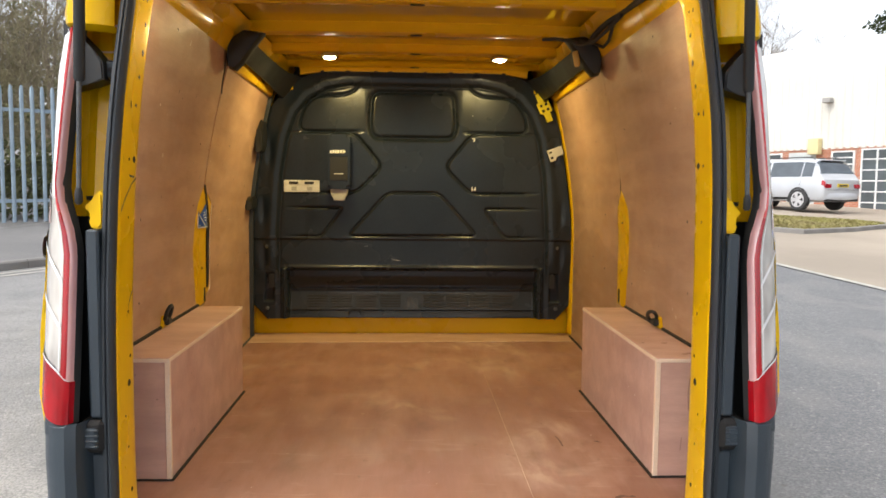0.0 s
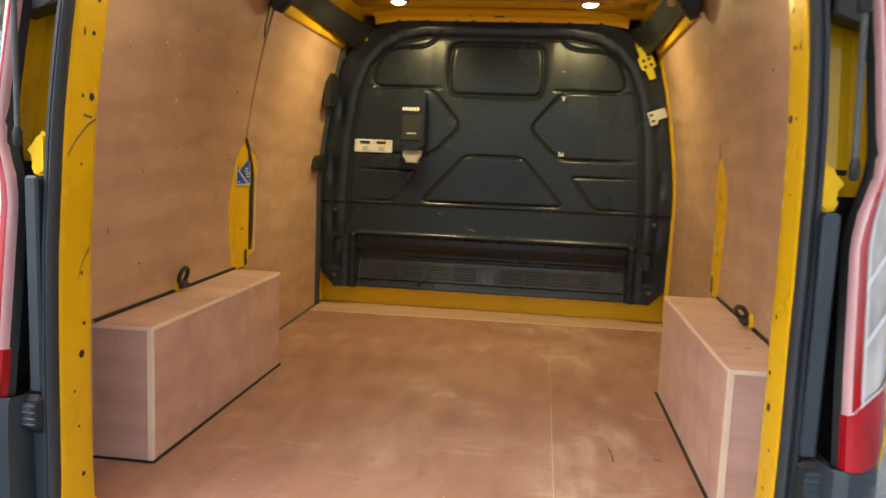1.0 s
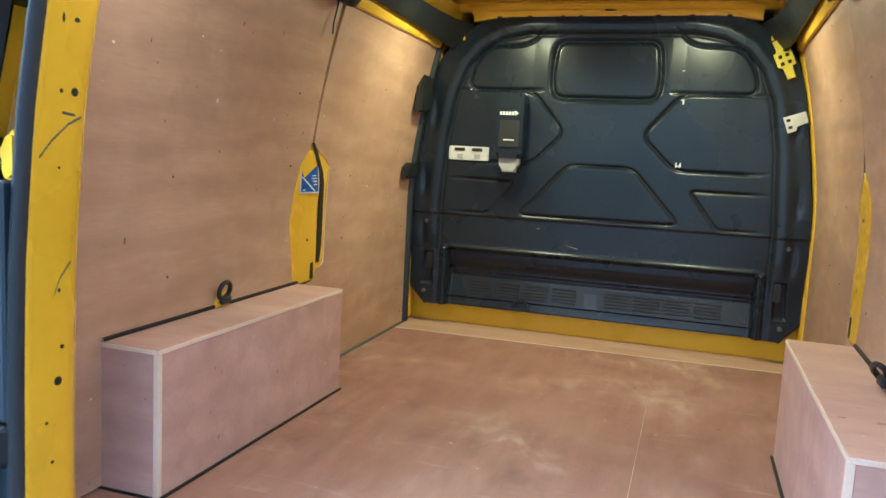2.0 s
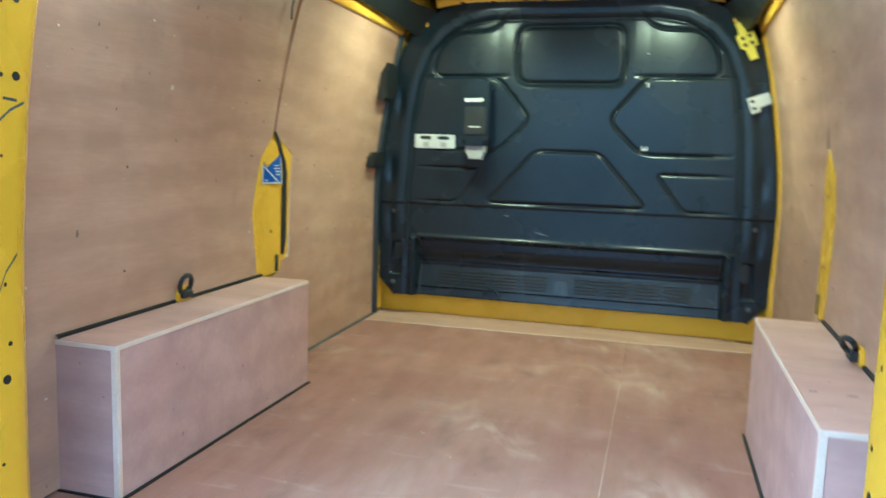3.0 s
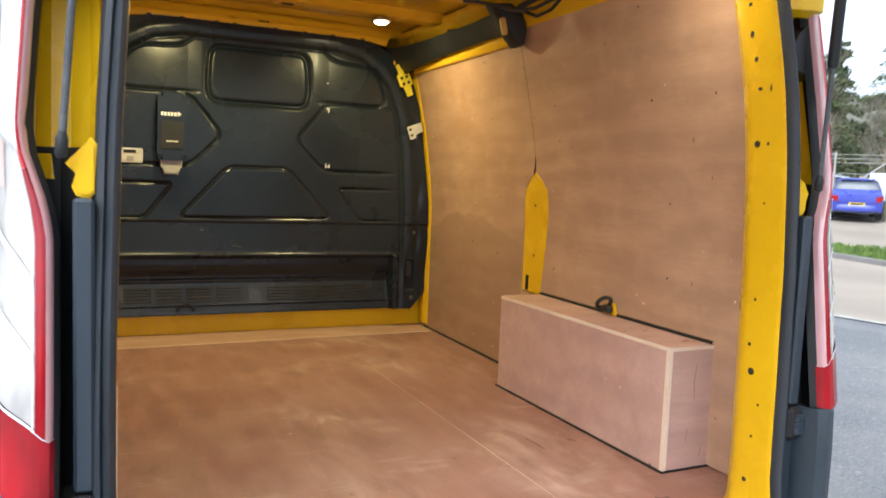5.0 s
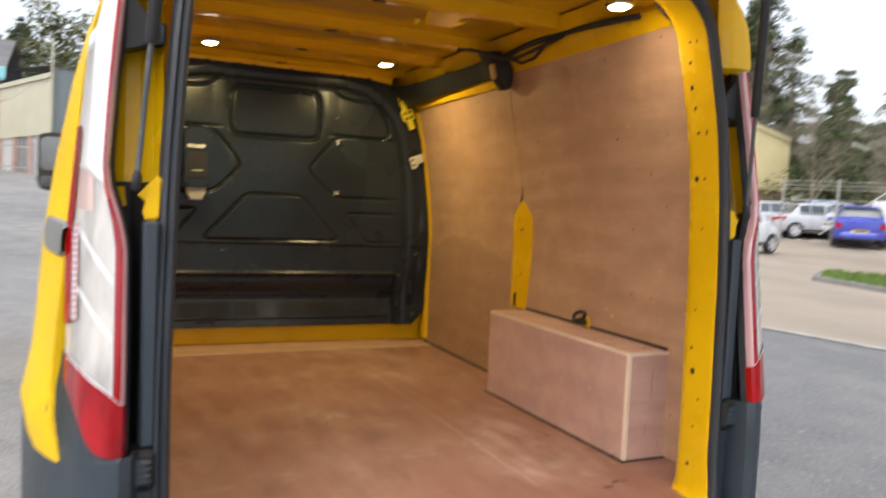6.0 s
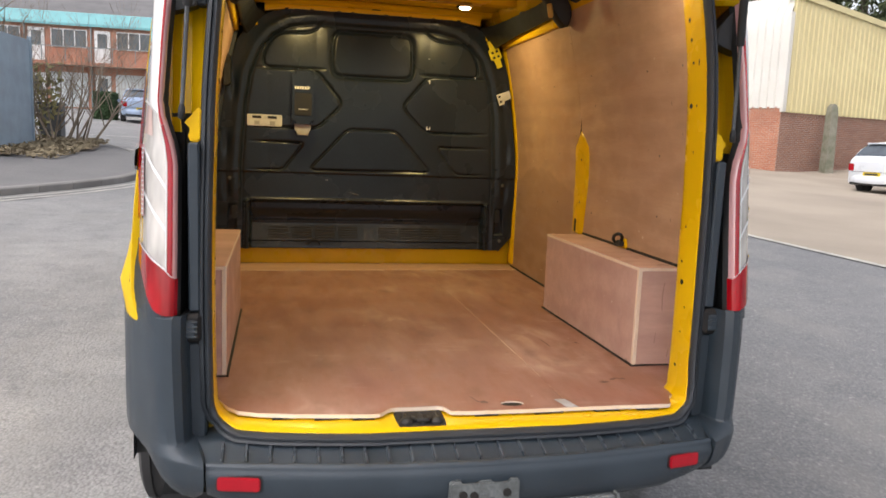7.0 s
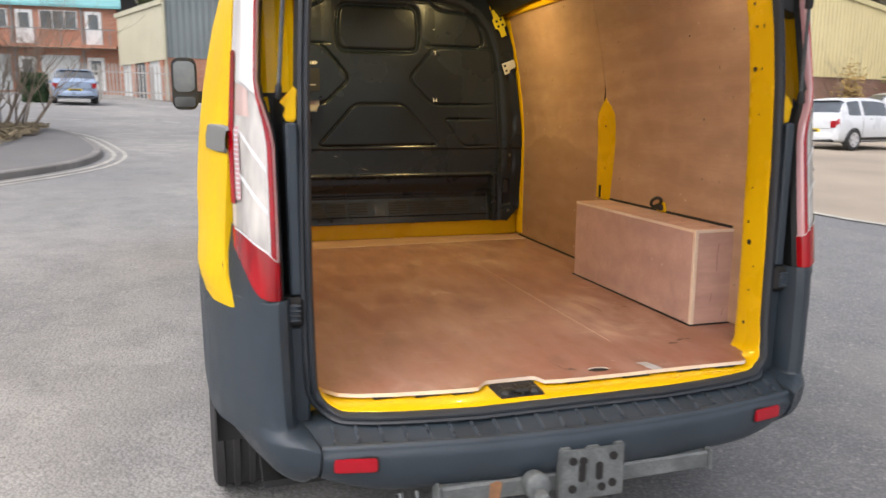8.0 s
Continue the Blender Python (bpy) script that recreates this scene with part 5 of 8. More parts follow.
depth += groove(poly_sd(PX, PZ, eased([(-0.365, 1.166), (-0.145, 1.408), (0.142, 1.408), (0.358, 1.170)], 0.04)), -0.004, 0.009, 0.006)
for pts in both([(0.72, 1.160), (0.515, 1.160), (0.392, 1.322), (0.72, 1.322)]):
    depth += groove(poly_sd(PX, PZ, eased(pts, 0.03)), 0.003, 0.009, 0.006) * fade
# a fold across, then the lower recess under a lip, leaning out again towards its foot
depth += 0.007 * step_in(PZ - 1.146, 0.008)
mid = step_in(np.abs(PX) - 0.70, 0.03)
lean = np.clip((0.868 - PZ) / 0.16, 0, 1)
depth += mid * (-0.008 * np.exp(-((PZ - 0.990) / 0.008) ** 2) + 0.030 * step_in(PZ - 0.975, 0.012) + 0.036 * step_in(PZ - 0.905, 0.07) - 0.050 * lean)
depth -= 0.010 * mid * np.exp(-((PZ - 0.862) / 0.010) ** 2)
depth += 0.010 * mid * step_in(PZ - 0.742, 0.006)
for sx in (-1, 1):
    depth -= 0.020 * np.exp(-((PX - sx * 0.715) / 0.013) ** 2) * step_in(PZ - 0.985, 0.02)
    depth += 0.014 * step_in(poly_sd(PX, PZ, [(sx * 0.775, 0.80), (sx * 0.775, 0.955), (sx * 0.815, 0.955), (sx * 0.825, 0.80)]), 0.012)
# the frame round the panel stands proud, arched over the top
INNER = [(0.66, 0.755), (1.20, 0.748), (1.50, 0.728), (1.70, 0.695), (1.84, 0.642), (1.92, 0.575), (1.972, 0.48), (1.995, 0.36)]
arch = [(x, z) for z, x in INNER] + [(-x, z) for z, x in reversed(INNER)]
sd = poly_sd(PX, PZ, arch)
rim_up = 1 - step_in(sd, 0.030)
upper = np.clip((PZ - 0.90) / 0.14, 0, 1)
depth -= rim_up * (0.008 + upper * (0.012 + 0.005 * np.exp(-((sd - 0.040) / 0.022) ** 2)))
depth += 0.007 * np.exp(-((sd + 0.006) / 0.007) ** 2) * upper
for sx in (-1, 1):
    for z in (1.62, 1.30, 1.05):
        depth += 0.010 * np.exp(-(np.hypot(PX - sx * 0.825 * (0.95 if z > 1.5 else 1), (PZ - z) * 0.3) / 0.018) ** 2)
bulkhead = thing("bulkhead", "black pressed steel bulkhead with ribbed panels and vents", "bulkhead")
grid = bpy.data.meshes.new("pressed_grid")
points = np.stack([PX, BULK_Y + depth, PZ], -1).reshape(-1, 3)
corner_at = (np.arange(NZ - 1)[:, None] * NU + np.arange(NU - 1)[None, :]).reshape(-1)
grid.from_pydata(points.tolist(), [], np.stack([corner_at, corner_at + 1, corner_at + NU + 1, corner_at + NU], 1).tolist())
bm = bmesh.new()
bm.from_mesh(grid)
bpy.data.meshes.remove(grid)
part("pressed_panel", bm, SHEET_BLACK, bulkhead, "", True, 60)
part("backing", loft([[(k * (wall_x(2.5, z) + 0.02), 2.67, z) for k in (-1, 1)] for z in np.linspace(0.5, 2.12, 14)]), BLACK_PLASTIC, bulkhead)
rim = [(x, z) for z, x in EDGE]
pts = [(x, 2.515, z) for x, z in rim] + [(-x, 2.515, z) for x, z in reversed(rim)]
part("rim_seal", tube(pts, 0.013, 8), RUBBER, bulkhead, "", True)


def foot_y(z):
    """The depth of the recess's leaning foot at a height."""
    return BULK_Y + 0.066 - 0.050 * min(1.0, max(0.0, (0.868 - z) / 0.16)) + (0.007 if z < 1.146 else 0.0)


vent_first = None
for x0, x1 in ((-0.595, -0.068), (0.062, 0.568)):
    wide = (x1 - x0 - 3 * 0.020) / 4
    for k in range(4):
        for j in range(5):
            z = 0.764 + j * 0.0145
            m = Matrix.Translation((x0 + k * (wide + 0.020) + wide / 2, foot_y(z), z)) @ Matrix.Rotation(radians(-17), 4, "X")
            if vent_first is None:
                vent_first = part("vent_slot", box((-wide / 2, -0.0035, -0.0035), (wide / 2, 0.004, 0.0035), 0.001), SHADOW_GAP, bulkhead, "dark vent slot")
                vent_first.matrix_local = m
            else:
                share("vent_slot", vent_first, bulkhead, m)
for side in (-1, 1):
    for z in (1.105, 0.76):
        part("bolt", spin([(0, 0), (0.011, 0), (0.011, 0.006), (0.007, 0.009), (0, 0.009)], 12, Matrix.Translation((side * 0.808, 2.492, z)) @ Matrix.Rotation(radians(90), 4, "X")), DARK_STEEL, bulkhead)
    part("edge_clip", slab(rounded(0.030, 0.080, 0.010, 3, side * 0.782, 0.915), 1, 2.478, 2.50, 0.004), BLACK_PLASTIC, bulkhead)
    rows = [[(side * (0.716 + dx), 2.50 + dy, z) for dx, dy in ((-0.020, 0.03), (-0.013, -0.006), (0.013, -0.006), (0.020, 0.03))] for z in (0.705, 0.73, 0.94, 0.97)]
    part("side_rib", loft(rows), SHEET_BLACK, bulkhead, "", True, 40)
part("centre_latch", tube([(-0.368, foot_y(0.72) - 0.006, 0.722), (-0.352, foot_y(0.74) - 0.010, 0.744), (-0.340, foot_y(0.75) - 0.010, 0.750), (-0.314, foot_y(0.75) - 0.010, 0.750), (-0.302, foot_y(0.74) - 0.010, 0.744), (-0.286, foot_y(0.72) - 0.006, 0.722)], 0.007, 8), SHEET_BLACK, bulkhead, "", True)
patch_at = Matrix.Translation((0.0, foot_y(0.785) - 0.004, 0.785)) @ Matrix.Rotation(radians(-17), 4, "X")
part("vent_patch", box((-0.034, -0.001, -0.040), (0.030, 0.002, 0.030), 0.0006, patch_at), DULL_PATCH, bulkhead, "dull grey patch between the vents")
# small pale marks and small scratches
for x, z, w, h in ((0.330, 1.712, 0.016, 0.006), (0.334, 1.702, 0.007, 0.020), (0.326, 1.432, 0.006, 0.026), (0.343, 1.432, 0.006, 0.022), (0.335, 1.428, 0.016, 0.005), (-0.262, 1.108, 0.018, 0.003), (-0.622, 1.738, 0.012, 0.004), (0.325, 1.836, 0.010, 0.004)):
    part("pale_mark", slab([(x - w / 2, z - h / 2), (x + w / 2, z - h * 0.35), (x + w * 0.45, z + h / 2), (x - w * 0.4, z + h * 0.42)], 1, 2.4995, 2.5010), PAPER_WHITE if z > 1.3 else GREY_PLASTIC, bulkhead)
part("scratch", slab([(-0.135, 1.040), (-0.090, 1.028), (-0.066, 1.026), (-0.090, 1.031)], 1, 2.5040, 2.5055), GREY_PLASTIC, bulkhead)

# soap dispenser fixed to the bulkhead
disp = thing("soap_dispenser", "black wall-mounted soap dispenser with a grey nozzle", "dispenser")
body = slab(rounded(0.122, 0.295, 0.022, 5, -0.405, 1.572), 1, 2.405, 2.50, 0.018)
part("body", body, SHEET_BLACK, disp, "glossy black casing", True)
part("window", slab(rounded(0.095, 0.125, 0.008, 3, -0.405, 1.535), 1, 2.400, 2.410, 0.003), BLACK_PLASTIC, disp, "smoky level window")
part("nozzle", slab([(-0.45, 1.425), (-0.45, 1.395), (-0.435, 1.385), (-0.435, 1.362), (-0.375, 1.362), (-0.375, 1.385), (-0.36, 1.395), (-0.36, 1.425)], 1, 2.42, 2.47, 0.005), GREY_PLASTIC, disp, "pale grey push nozzle")
for k, w in enumerate((0.009, 0.009, 0.010, 0.010, 0.012)):
    part("mark", box((-0.452 + k * 0.0135, 2.4025, 1.618), (-0.452 + k * 0.0135 + w, 2.4055, 1.634)), PAPER_WHITE, disp)
part("mark", slab([(-0.383, 1.615), (-0.366, 1.627), (-0.383, 1.640)], 1, 2.4025, 2.4055), PAPER_WHITE, disp)
part("small_print", box((-0.43, 2.398, 1.505), (-0.38, 2.400, 1.510)), PAPER_WHITE, disp)

# switch plate
plate2 = thing("switch_plate", "white plastic plate with two dark sockets", "switch plate")
part("plate", slab(rounded(0.195, 0.066, 0.008, 3, -0.617, 1.439), 1, 2.492, 2.512, 0.003), WHITE_PLASTIC, plate2)
for x in (-0.66, -0.575):
    part("socket", box((x - 0.025, 2.489, 1.450), (x + 0.025, 2.493, 1.464)), BLACK_PLASTIC, plate2)
    part("tab", box((x - 0.012, 2.4885, 1.415), (x + 0.016, 2.4925, 1.436), 0.001), GREY_PLASTIC, plate2)

# bright clip and white tag at the right edge
clip = thing("belt_bracket", "bright yellow pierced bracket on the bulkhead edge", "bracket")
turn = Matrix.Translation((0.715, 2.455, 1.885)) @ Matrix.Rotation(radians(-24), 4, "Y")
lemon = surface("lemon_plastic", (0.85, 0.70, 0.02), None, 6, 90, 0.4)
bm = slab([(-0.016, -0.085), (0.016, -0.085), (0.016, -0.034), (0.034, -0.034), (0.034, 0.030), (0.016, 0.034), (0.010, 0.085), (-0.022, 0.080), (-0.018, 0.034), (-0.034, 0.030), (-0.034, -0.026), (-0.016, -0.034)], 1, 0.0, 0.014, 0.002)
bmesh.ops.transform(bm, matrix=turn, verts=bm.verts)
part("plate", bm, lemon, clip)
for x, z in ((-0.014, 0.012), (0.014, 0.012), (0.014, -0.018), (-0.014, -0.018)):
    part("square_hole", box((x - 0.007, -0.002, z - 0.007), (x + 0.007, 0.001, z + 0.007), 0, turn), SHADOW_GAP, clip)
arm_turn = turn @ Matrix.Rotation(radians(-62), 4, "Y")
part("side_arm", box((0.026, 0.0, -0.014), (0.095, 0.012, 0.014), 0.002, arm_turn), lemon, clip)

tag = thing("white_tag", "white plastic tag clipped at the bulkhead edge", "tag")
turn = Matrix.Translation((0.785, 2.455, 1.632)) @ Matrix.Rotation(radians(-20), 4, "Y") @ Matrix.Rotation(radians(12), 4, "Z")
bm = slab([(-0.045, -0.035), (-0.01, -0.035), (-0.005, -0.018), (0.045, -0.015), (0.045, 0.032), (-0.045, 0.032)], 1, 0.0, 0.006, 0.001)
bmesh.ops.transform(bm, matrix=turn, verts=bm.verts)
part("plate", bm, WHITE_PLASTIC, tag)
for z in (0.015, -0.015):
    part("hole", box((-0.038, -0.001, z - 0.006), (-0.022, 0.001, z + 0.006), 0, turn), SHADOW_GAP, tag)

# side-door hardware at the left front edge
for z, s in ((1.70, 0.085), (1.345, 0.035)):
    h = part("door_stop", slab([(2.30, z - s), (2.40, z - s), (2.46, z - s * 0.6), (2.46, z + s), (2.36, z + s), (2.31, z + s * 0.4)], 0, -wall_x(2.4, z) - 0.002, -wall_x(2.4, z) + 0.035, 0.008), BLACK_PLASTIC, None, "", True)
    tagged(h, "black plastic stop beside the bulkhead", "door stop", "side door stops")
rows = [[(-(wall_x(2.47, z) - o), y, z) for o, y in ((0.0, 2.44), (0.02, 2.445), (0.02, 2.47), (0.0, 2.475))] for z in np.linspace(0.61, 1.99, 16)]
e = part("edge_seal", loft(rows), RUBBER, None, "", True)
tagged(e, "black rubber edge seal beside the bulkhead", "seal")

# sticker on the left pillar, tape on the floor
st = thing("sticker", "blue instruction sticker with white lines on the pillar", "sticker")
sx = -wall_x(1.40, 1.30) + 0.0055
part("border", slab([(1.330, 1.266), (1.468, 1.264), (1.458, 1.373), (1.335, 1.374)], 0, sx - 0.002, sx - 0.0002), PAPER_WHITE, st, "white sticker border")
part("print", slab([(1.337, 1.272), (1.460, 1.270), (1.451, 1.367), (1.341, 1.368)], 0, sx - 0.001, sx + 0.001), STICKER_BLUE, st)
for y, z, w, h2 in ((1.425, 1.325, 0.030, 0.004), (1.425, 1.315, 0.036, 0.004), (1.432, 1.304, 0.030, 0.005), (1.436, 1.293, 0.024, 0.005), (1.355, 1.276, 0.02, 0.004)):
    part("text_bar", box((sx + 0.0005, y - w / 2, z), (sx + 0.002, y + w / 2, z + h2)), PAPER_WHITE, st)
bm = slab([(1.338, 1.322), (1.345, 1.324), (1.437, 1.274), (1.430, 1.271)], 0, sx + 0.0005, sx + 0.002)
part("line", bm, PAPER_WHITE, st)
tp = part("tape_strip", slab([(0.285, 0.085), (0.32, 0.085), (0.335, 0.017), (0.30, 0.017)], 2, FLOOR + 0.0005, FLOOR + 0.0015), TAPE_GREY, None)
tagged(tp, "short strip of silver tape on the floor seam", "tape")


# ---- outside ----
def asphalt(name):
    """Worn asphalt: pale stones in a dark binder, worn tracks, damp patches and dust."""
    m, n, l, p = nodes_of(name)
    co = n.new("ShaderNodeTexCoord")
    stones = n.new("ShaderNodeTexVoronoi")
    stones.inputs["Scale"].default_value = 75.0
    l.new(co.outputs["Object"], stones.inputs["Vector"])
    tone = n.new("ShaderNodeSeparateColor")
    l.new(stones.outputs["Color"], tone.inputs[0])
    big, _ = noise_at(n, l, 0.45, (1, 1, 1), 5.0, 0.35, 0.65)
    mid, _ = noise_at(n, l, 3.2, (1, 1, 1), 6.0, 0.40, 0.66)
    base = paint_mix(n, l, big, (0.225, 0.222, 0.216), (0.365, 0.351, 0.329))
    damp, _ = noise_at(n, l, 0.17, (1, 0.6, 1), 7.0, 0.46, 0.62, (0, 0, 0.5))
    for layer, weight, tint in ((mid, 0.60, (0.150, 0.150, 0.150)), (damp, 0.45, (0.165, 0.168, 0.174))):
        w = n.new("ShaderNodeMath")
        w.operation, w.inputs[1].default_value = "MULTIPLY", weight
        l.new(layer, w.inputs[0])
        base = paint_mix(n, l, w.outputs[0], base, tint)
    # darker towards the right of the yard
    split = n.new("ShaderNodeSeparateXYZ")
    l.new(co.outputs["Object"], split.inputs[0])
    rightward = n.new("ShaderNodeMapRange")
    rightward.inputs["From Min"].default_value, rightward.inputs["From Max"].default_value = 0.0, 2.0
    rightward.inputs["To Max"].default_value = 0.70
    l.new(split.outputs[0], rightward.inputs["Value"])
    base = paint_mix(n, l, rightward.outputs[0], base, (0.105, 0.113, 0.122))
    pick = n.new("ShaderNodeMapRange")
    pick.inputs["From Min"].default_value, pick.inputs["From Max"].default_value = 0.25, 1.0
    pick.inputs["To Max"].default_value = 0.30
    l.new(tone.outputs[0], pick.inputs["Value"])
    base = paint_mix(n, l, pick.outputs[0], base, (0.37, 0.36, 0.345))
    gap = n.new("ShaderNodeMapRange")
    gap.inputs["From Min"].default_value, gap.inputs["From Max"].default_value = 0.35, 0.75
    gap.inputs["To Max"].default_value = 0.45
    l.new(stones.outputs["Distance"], gap.inputs["Value"])
    base = paint_mix(n, l, gap.outputs[0], base, (0.085, 0.085, 0.087))
    # worn bald patches, crumbs of loose stone and faint seams
    bald, _ = noise_at(n, l, 1.3, (1, 0.8, 1), 9.0, 0.50, 0.62, (0, 0, 0.8))
    w = n.new("ShaderNodeMath")
    w.operation, w.inputs[1].default_value = "MULTIPLY", 0.40
    l.new(bald, w.inputs[0])
    base = paint_mix(n, l, w.outputs[0], base, (0.225, 0.218, 0.205))
    crumb, _ = noise_at(n, l, 17.0, (1, 1, 1), 2.0, 0.70, 0.74, (0, 0, 0.3))
    w = n.new("ShaderNodeMath")
    w.operation, w.inputs[1].default_value = "MULTIPLY", 0.55
    l.new(crumb, w.inputs[0])
    base = paint_mix(n, l, w.outputs[0], base, (0.12, 0.11, 0.095))
    grit, _ = noise_at(n, l, 30.0, (1, 1, 1), 4.0, 0.60, 0.70)
    g = n.new("ShaderNodeMath")
    g.operation, g.inputs[1].default_value = "MULTIPLY", 0.38
    l.new(grit, g.inputs[0])
    base = paint_mix(n, l, g.outputs[0], base, (0.42, 0.40, 0.37))
    l.new(base, p.inputs["Base Color"])
    p.inputs["Roughness"].default_value = 0.82
    bu = n.new("ShaderNodeBump")
    bu.inputs["Strength"].default_value, bu.inputs["Distance"].default_value = 0.55, 0.006
    bu.invert = True
    l.new(stones.outputs["Distance"], bu.inputs["Height"])
    l.new(bu.outputs[0], p.inputs["Normal"])
    return m


ASPHALT = asphalt("asphalt")
PAVING = surface("footway_asphalt", (0.20, 0.195, 0.19), (0.15, 0.147, 0.145), 0.8, 90, 0.85, bump=0.4, fleck=0.5)
KERB = surface("kerb_stone", (0.27, 0.26, 0.245), (0.19, 0.18, 0.17), 2.0, 60, 0.85, bump=0.3, vary=0.25)
CONCRETE = surface("pale_concrete", (0.36, 0.305, 0.24), (0.27, 0.228, 0.18), 0.35, 40, 0.85, bump=0.2)
ROAD_LINE = surface("worn_road_paint", (0.52, 0.50, 0.44), (0.34, 0.33, 0.30), 6, 60, 0.7, fleck=0.4)
GRASS_WORN = surface("worn_grass_blades", (0.25, 0.235, 0.075), (0.20, 0.165, 0.07), 1.2, 50, 0.85)
GRASS = surface("grass_blades", (0.13, 0.20, 0.035), (0.085, 0.135, 0.025), 3, 50, 0.8)
EARTH = surface("leaf_litter", (0.16, 0.125, 0.085), (0.09, 0.07, 0.05), 4, 50, 0.95, bump=0.6)
FENCE_BLUE = surface("blue_grey_fence_paint", (0.31, 0.40, 0.475), (0.24, 0.31, 0.375), 3, 80, 0.5, vary=0.25)
FENCE_GREY = surface("galvanised_steel", (0.42, 0.41, 0.38), (0.33, 0.32, 0.30), 3, 80, 0.55, vary=0.2)
CLAD_CREAM = surface("cream_cladding", (0.66, 0.58, 0.32), (0.60, 0.52, 0.28), 0.6, 30, 0.5)
# the shed side's bright sunlight is put into this white
CLAD_SUNLIT = surface("sunlit_white_cladding", (0.66, 0.65, 0.60), (0.60, 0.585, 0.53), 0.6, 30, 0.5)
CLAD_GREY = surface("grey_cladding", (0.20, 0.235, 0.24), (0.17, 0.20, 0.205), 0.6, 30, 0.55)
CLAD_BEIGE = surface("beige_cladding", (0.46, 0.44, 0.33), (0.40, 0.38, 0.28), 0.6, 30, 0.55)
TEAL = surface("teal_fascia", (0.17, 0.42, 0.44), (0.13, 0.34, 0.36), 1, 30, 0.5)
SLATE = surface("grey_roofing", (0.17, 0.165, 0.165), (0.12, 0.118, 0.118), 1, 30, 0.8)
WHITE_FRAME = surface("white_window_frame", (0.74, 0.75, 0.74), None, 2, 30, 0.45)
ROLLER = surface("pale_roller_door", (0.52, 0.55, 0.55), (0.45, 0.48, 0.48), 1, 30, 0.55)
BARK = surface("grey_bark", (0.26, 0.215, 0.165), (0.16, 0.13, 0.10), 4, 40, 0.9, bump=0.5)
LEAF_DARK = surface("conifer_needles", (0.085, 0.105, 0.036), (0.045, 0.062, 0.022), 1.2, 20, 0.8)
LEAF_PALE = surface("pale_shrub_leaves", (0.30, 0.27, 0.13), (0.18, 0.17, 0.07), 3, 20, 0.8)
LEAF_BROWN = surface("dead_brown_leaves", (0.25, 0.205, 0.13), (0.15, 0.12, 0.075), 4, 20, 0.9)
LEAF_GOLD = surface("dry_golden_leaves", (0.42, 0.29, 0.10), (0.25, 0.17, 0.06), 3, 20, 0.8)
LEAF_HEDGE = surface("hedge_leaves", (0.045, 0.085, 0.030), (0.025, 0.050, 0.018), 3, 20, 0.8)
LEAF_DRY = surface("dry_undergrowth", (0.17, 0.17, 0.075), (0.09, 0.10, 0.04), 2, 20, 0.9)
CAR_GLASS = surface("car_glass", (0.07, 0.085, 0.10), None, 3, 30, 0.04, 0.08, spec=1.0)
PLATE_YELLOW = surface("yellow_plate", (0.75, 0.55, 0.03), None, 8, 60, 0.5)
PANE = surface("window_pane", (0.10, 0.12, 0.13), (0.06, 0.07, 0.075), 0.8, 20, 0.08, 0.15, spec=0.7)
CONCRETE_POST = surface("mossy_concrete", (0.25, 0.24, 0.19), (0.14, 0.145, 0.10), 3, 40, 0.9, bump=0.4)


def brick_mat(name, a, b, mortar, width=0.225, height=0.075):
    m, n, l, p = nodes_of(name)
    co = n.new("ShaderNodeTexCoord")
    mp = n.new("ShaderNodeMapping")
    mp.inputs["Rotation"].default_value = (radians(-90), 0, 0)
    l.new(co.outputs["Object"], mp.inputs["Vector"])
    tex = n.new("ShaderNodeTexBrick")
    tex.inputs["Color1"].default_value, tex.inputs["Color2"].default_value, tex.inputs["Mortar"].default_value = (*a, 1), (*b, 1), (*mortar, 1)
    tex.inputs["Scale"].default_value, tex.inputs["Mortar Size"].default_value = 1.0, 0.008
    tex.inputs["Brick Width"].default_value, tex.inputs["Row Height"].default_value = width, height
    l.new(mp.outputs[0], tex.inputs["Vector"])
    broad, _ = noise_at(n, l, 0.8)
    g = n.new("ShaderNodeMath")
    g.operation, g.inputs[1].default_value = "MULTIPLY", 0.3
    l.new(broad, g.inputs[0])
    l.new(paint_mix(n, l, g.outputs[0], tex.outputs["Color"], tuple(c * 0.5 for c in b)), p.inputs["Base Color"])
    p.inputs["Roughness"].default_value = 0.85
    bu = n.new("ShaderNodeBump")
    bu.inputs["Strength"].default_value, bu.inputs["Distance"].default_value = 0.5, 0.01
    bu.invert = True
    l.new(tex.outputs["Fac"], bu.inputs["Height"])
    l.new(bu.outputs[0], p.inputs["Normal"])
    return m


# orange red also paints the shed's sunlit side, brown its shaded gable
BRICK_RED = brick_mat("red_brick", (0.46, 0.185, 0.105), (0.36, 0.13, 0.075), (0.42, 0.34, 0.27))
BRICK_SHADED = brick_mat("shaded_brown_brick", (0.30, 0.145, 0.095), (0.22, 0.105, 0.075), (0.36, 0.30, 0.25))


def on_ground(x, y, dz=0.0):
    return (x, y, ground_z(x, y) + dz)


def sheet(outline, dz, name, material, parent=None, label=""):
    """A thin flat surface that follows the ground."""
    bm = bmesh.new()
    bm.faces.new([bm.verts.new(on_ground(x, y, dz)) for x, y in outline])
    return part(name, bm, material, parent, label)


gx = sorted(set([-600, -300, -120, -60, -30, -15] + list(range(-8, 60, 4)) + [80, 150, 300, 600]))
gy = sorted(set([-300, -100, -30, -10] + list(range(-4, 64, 4)) + [90, 150, 300, 700]))
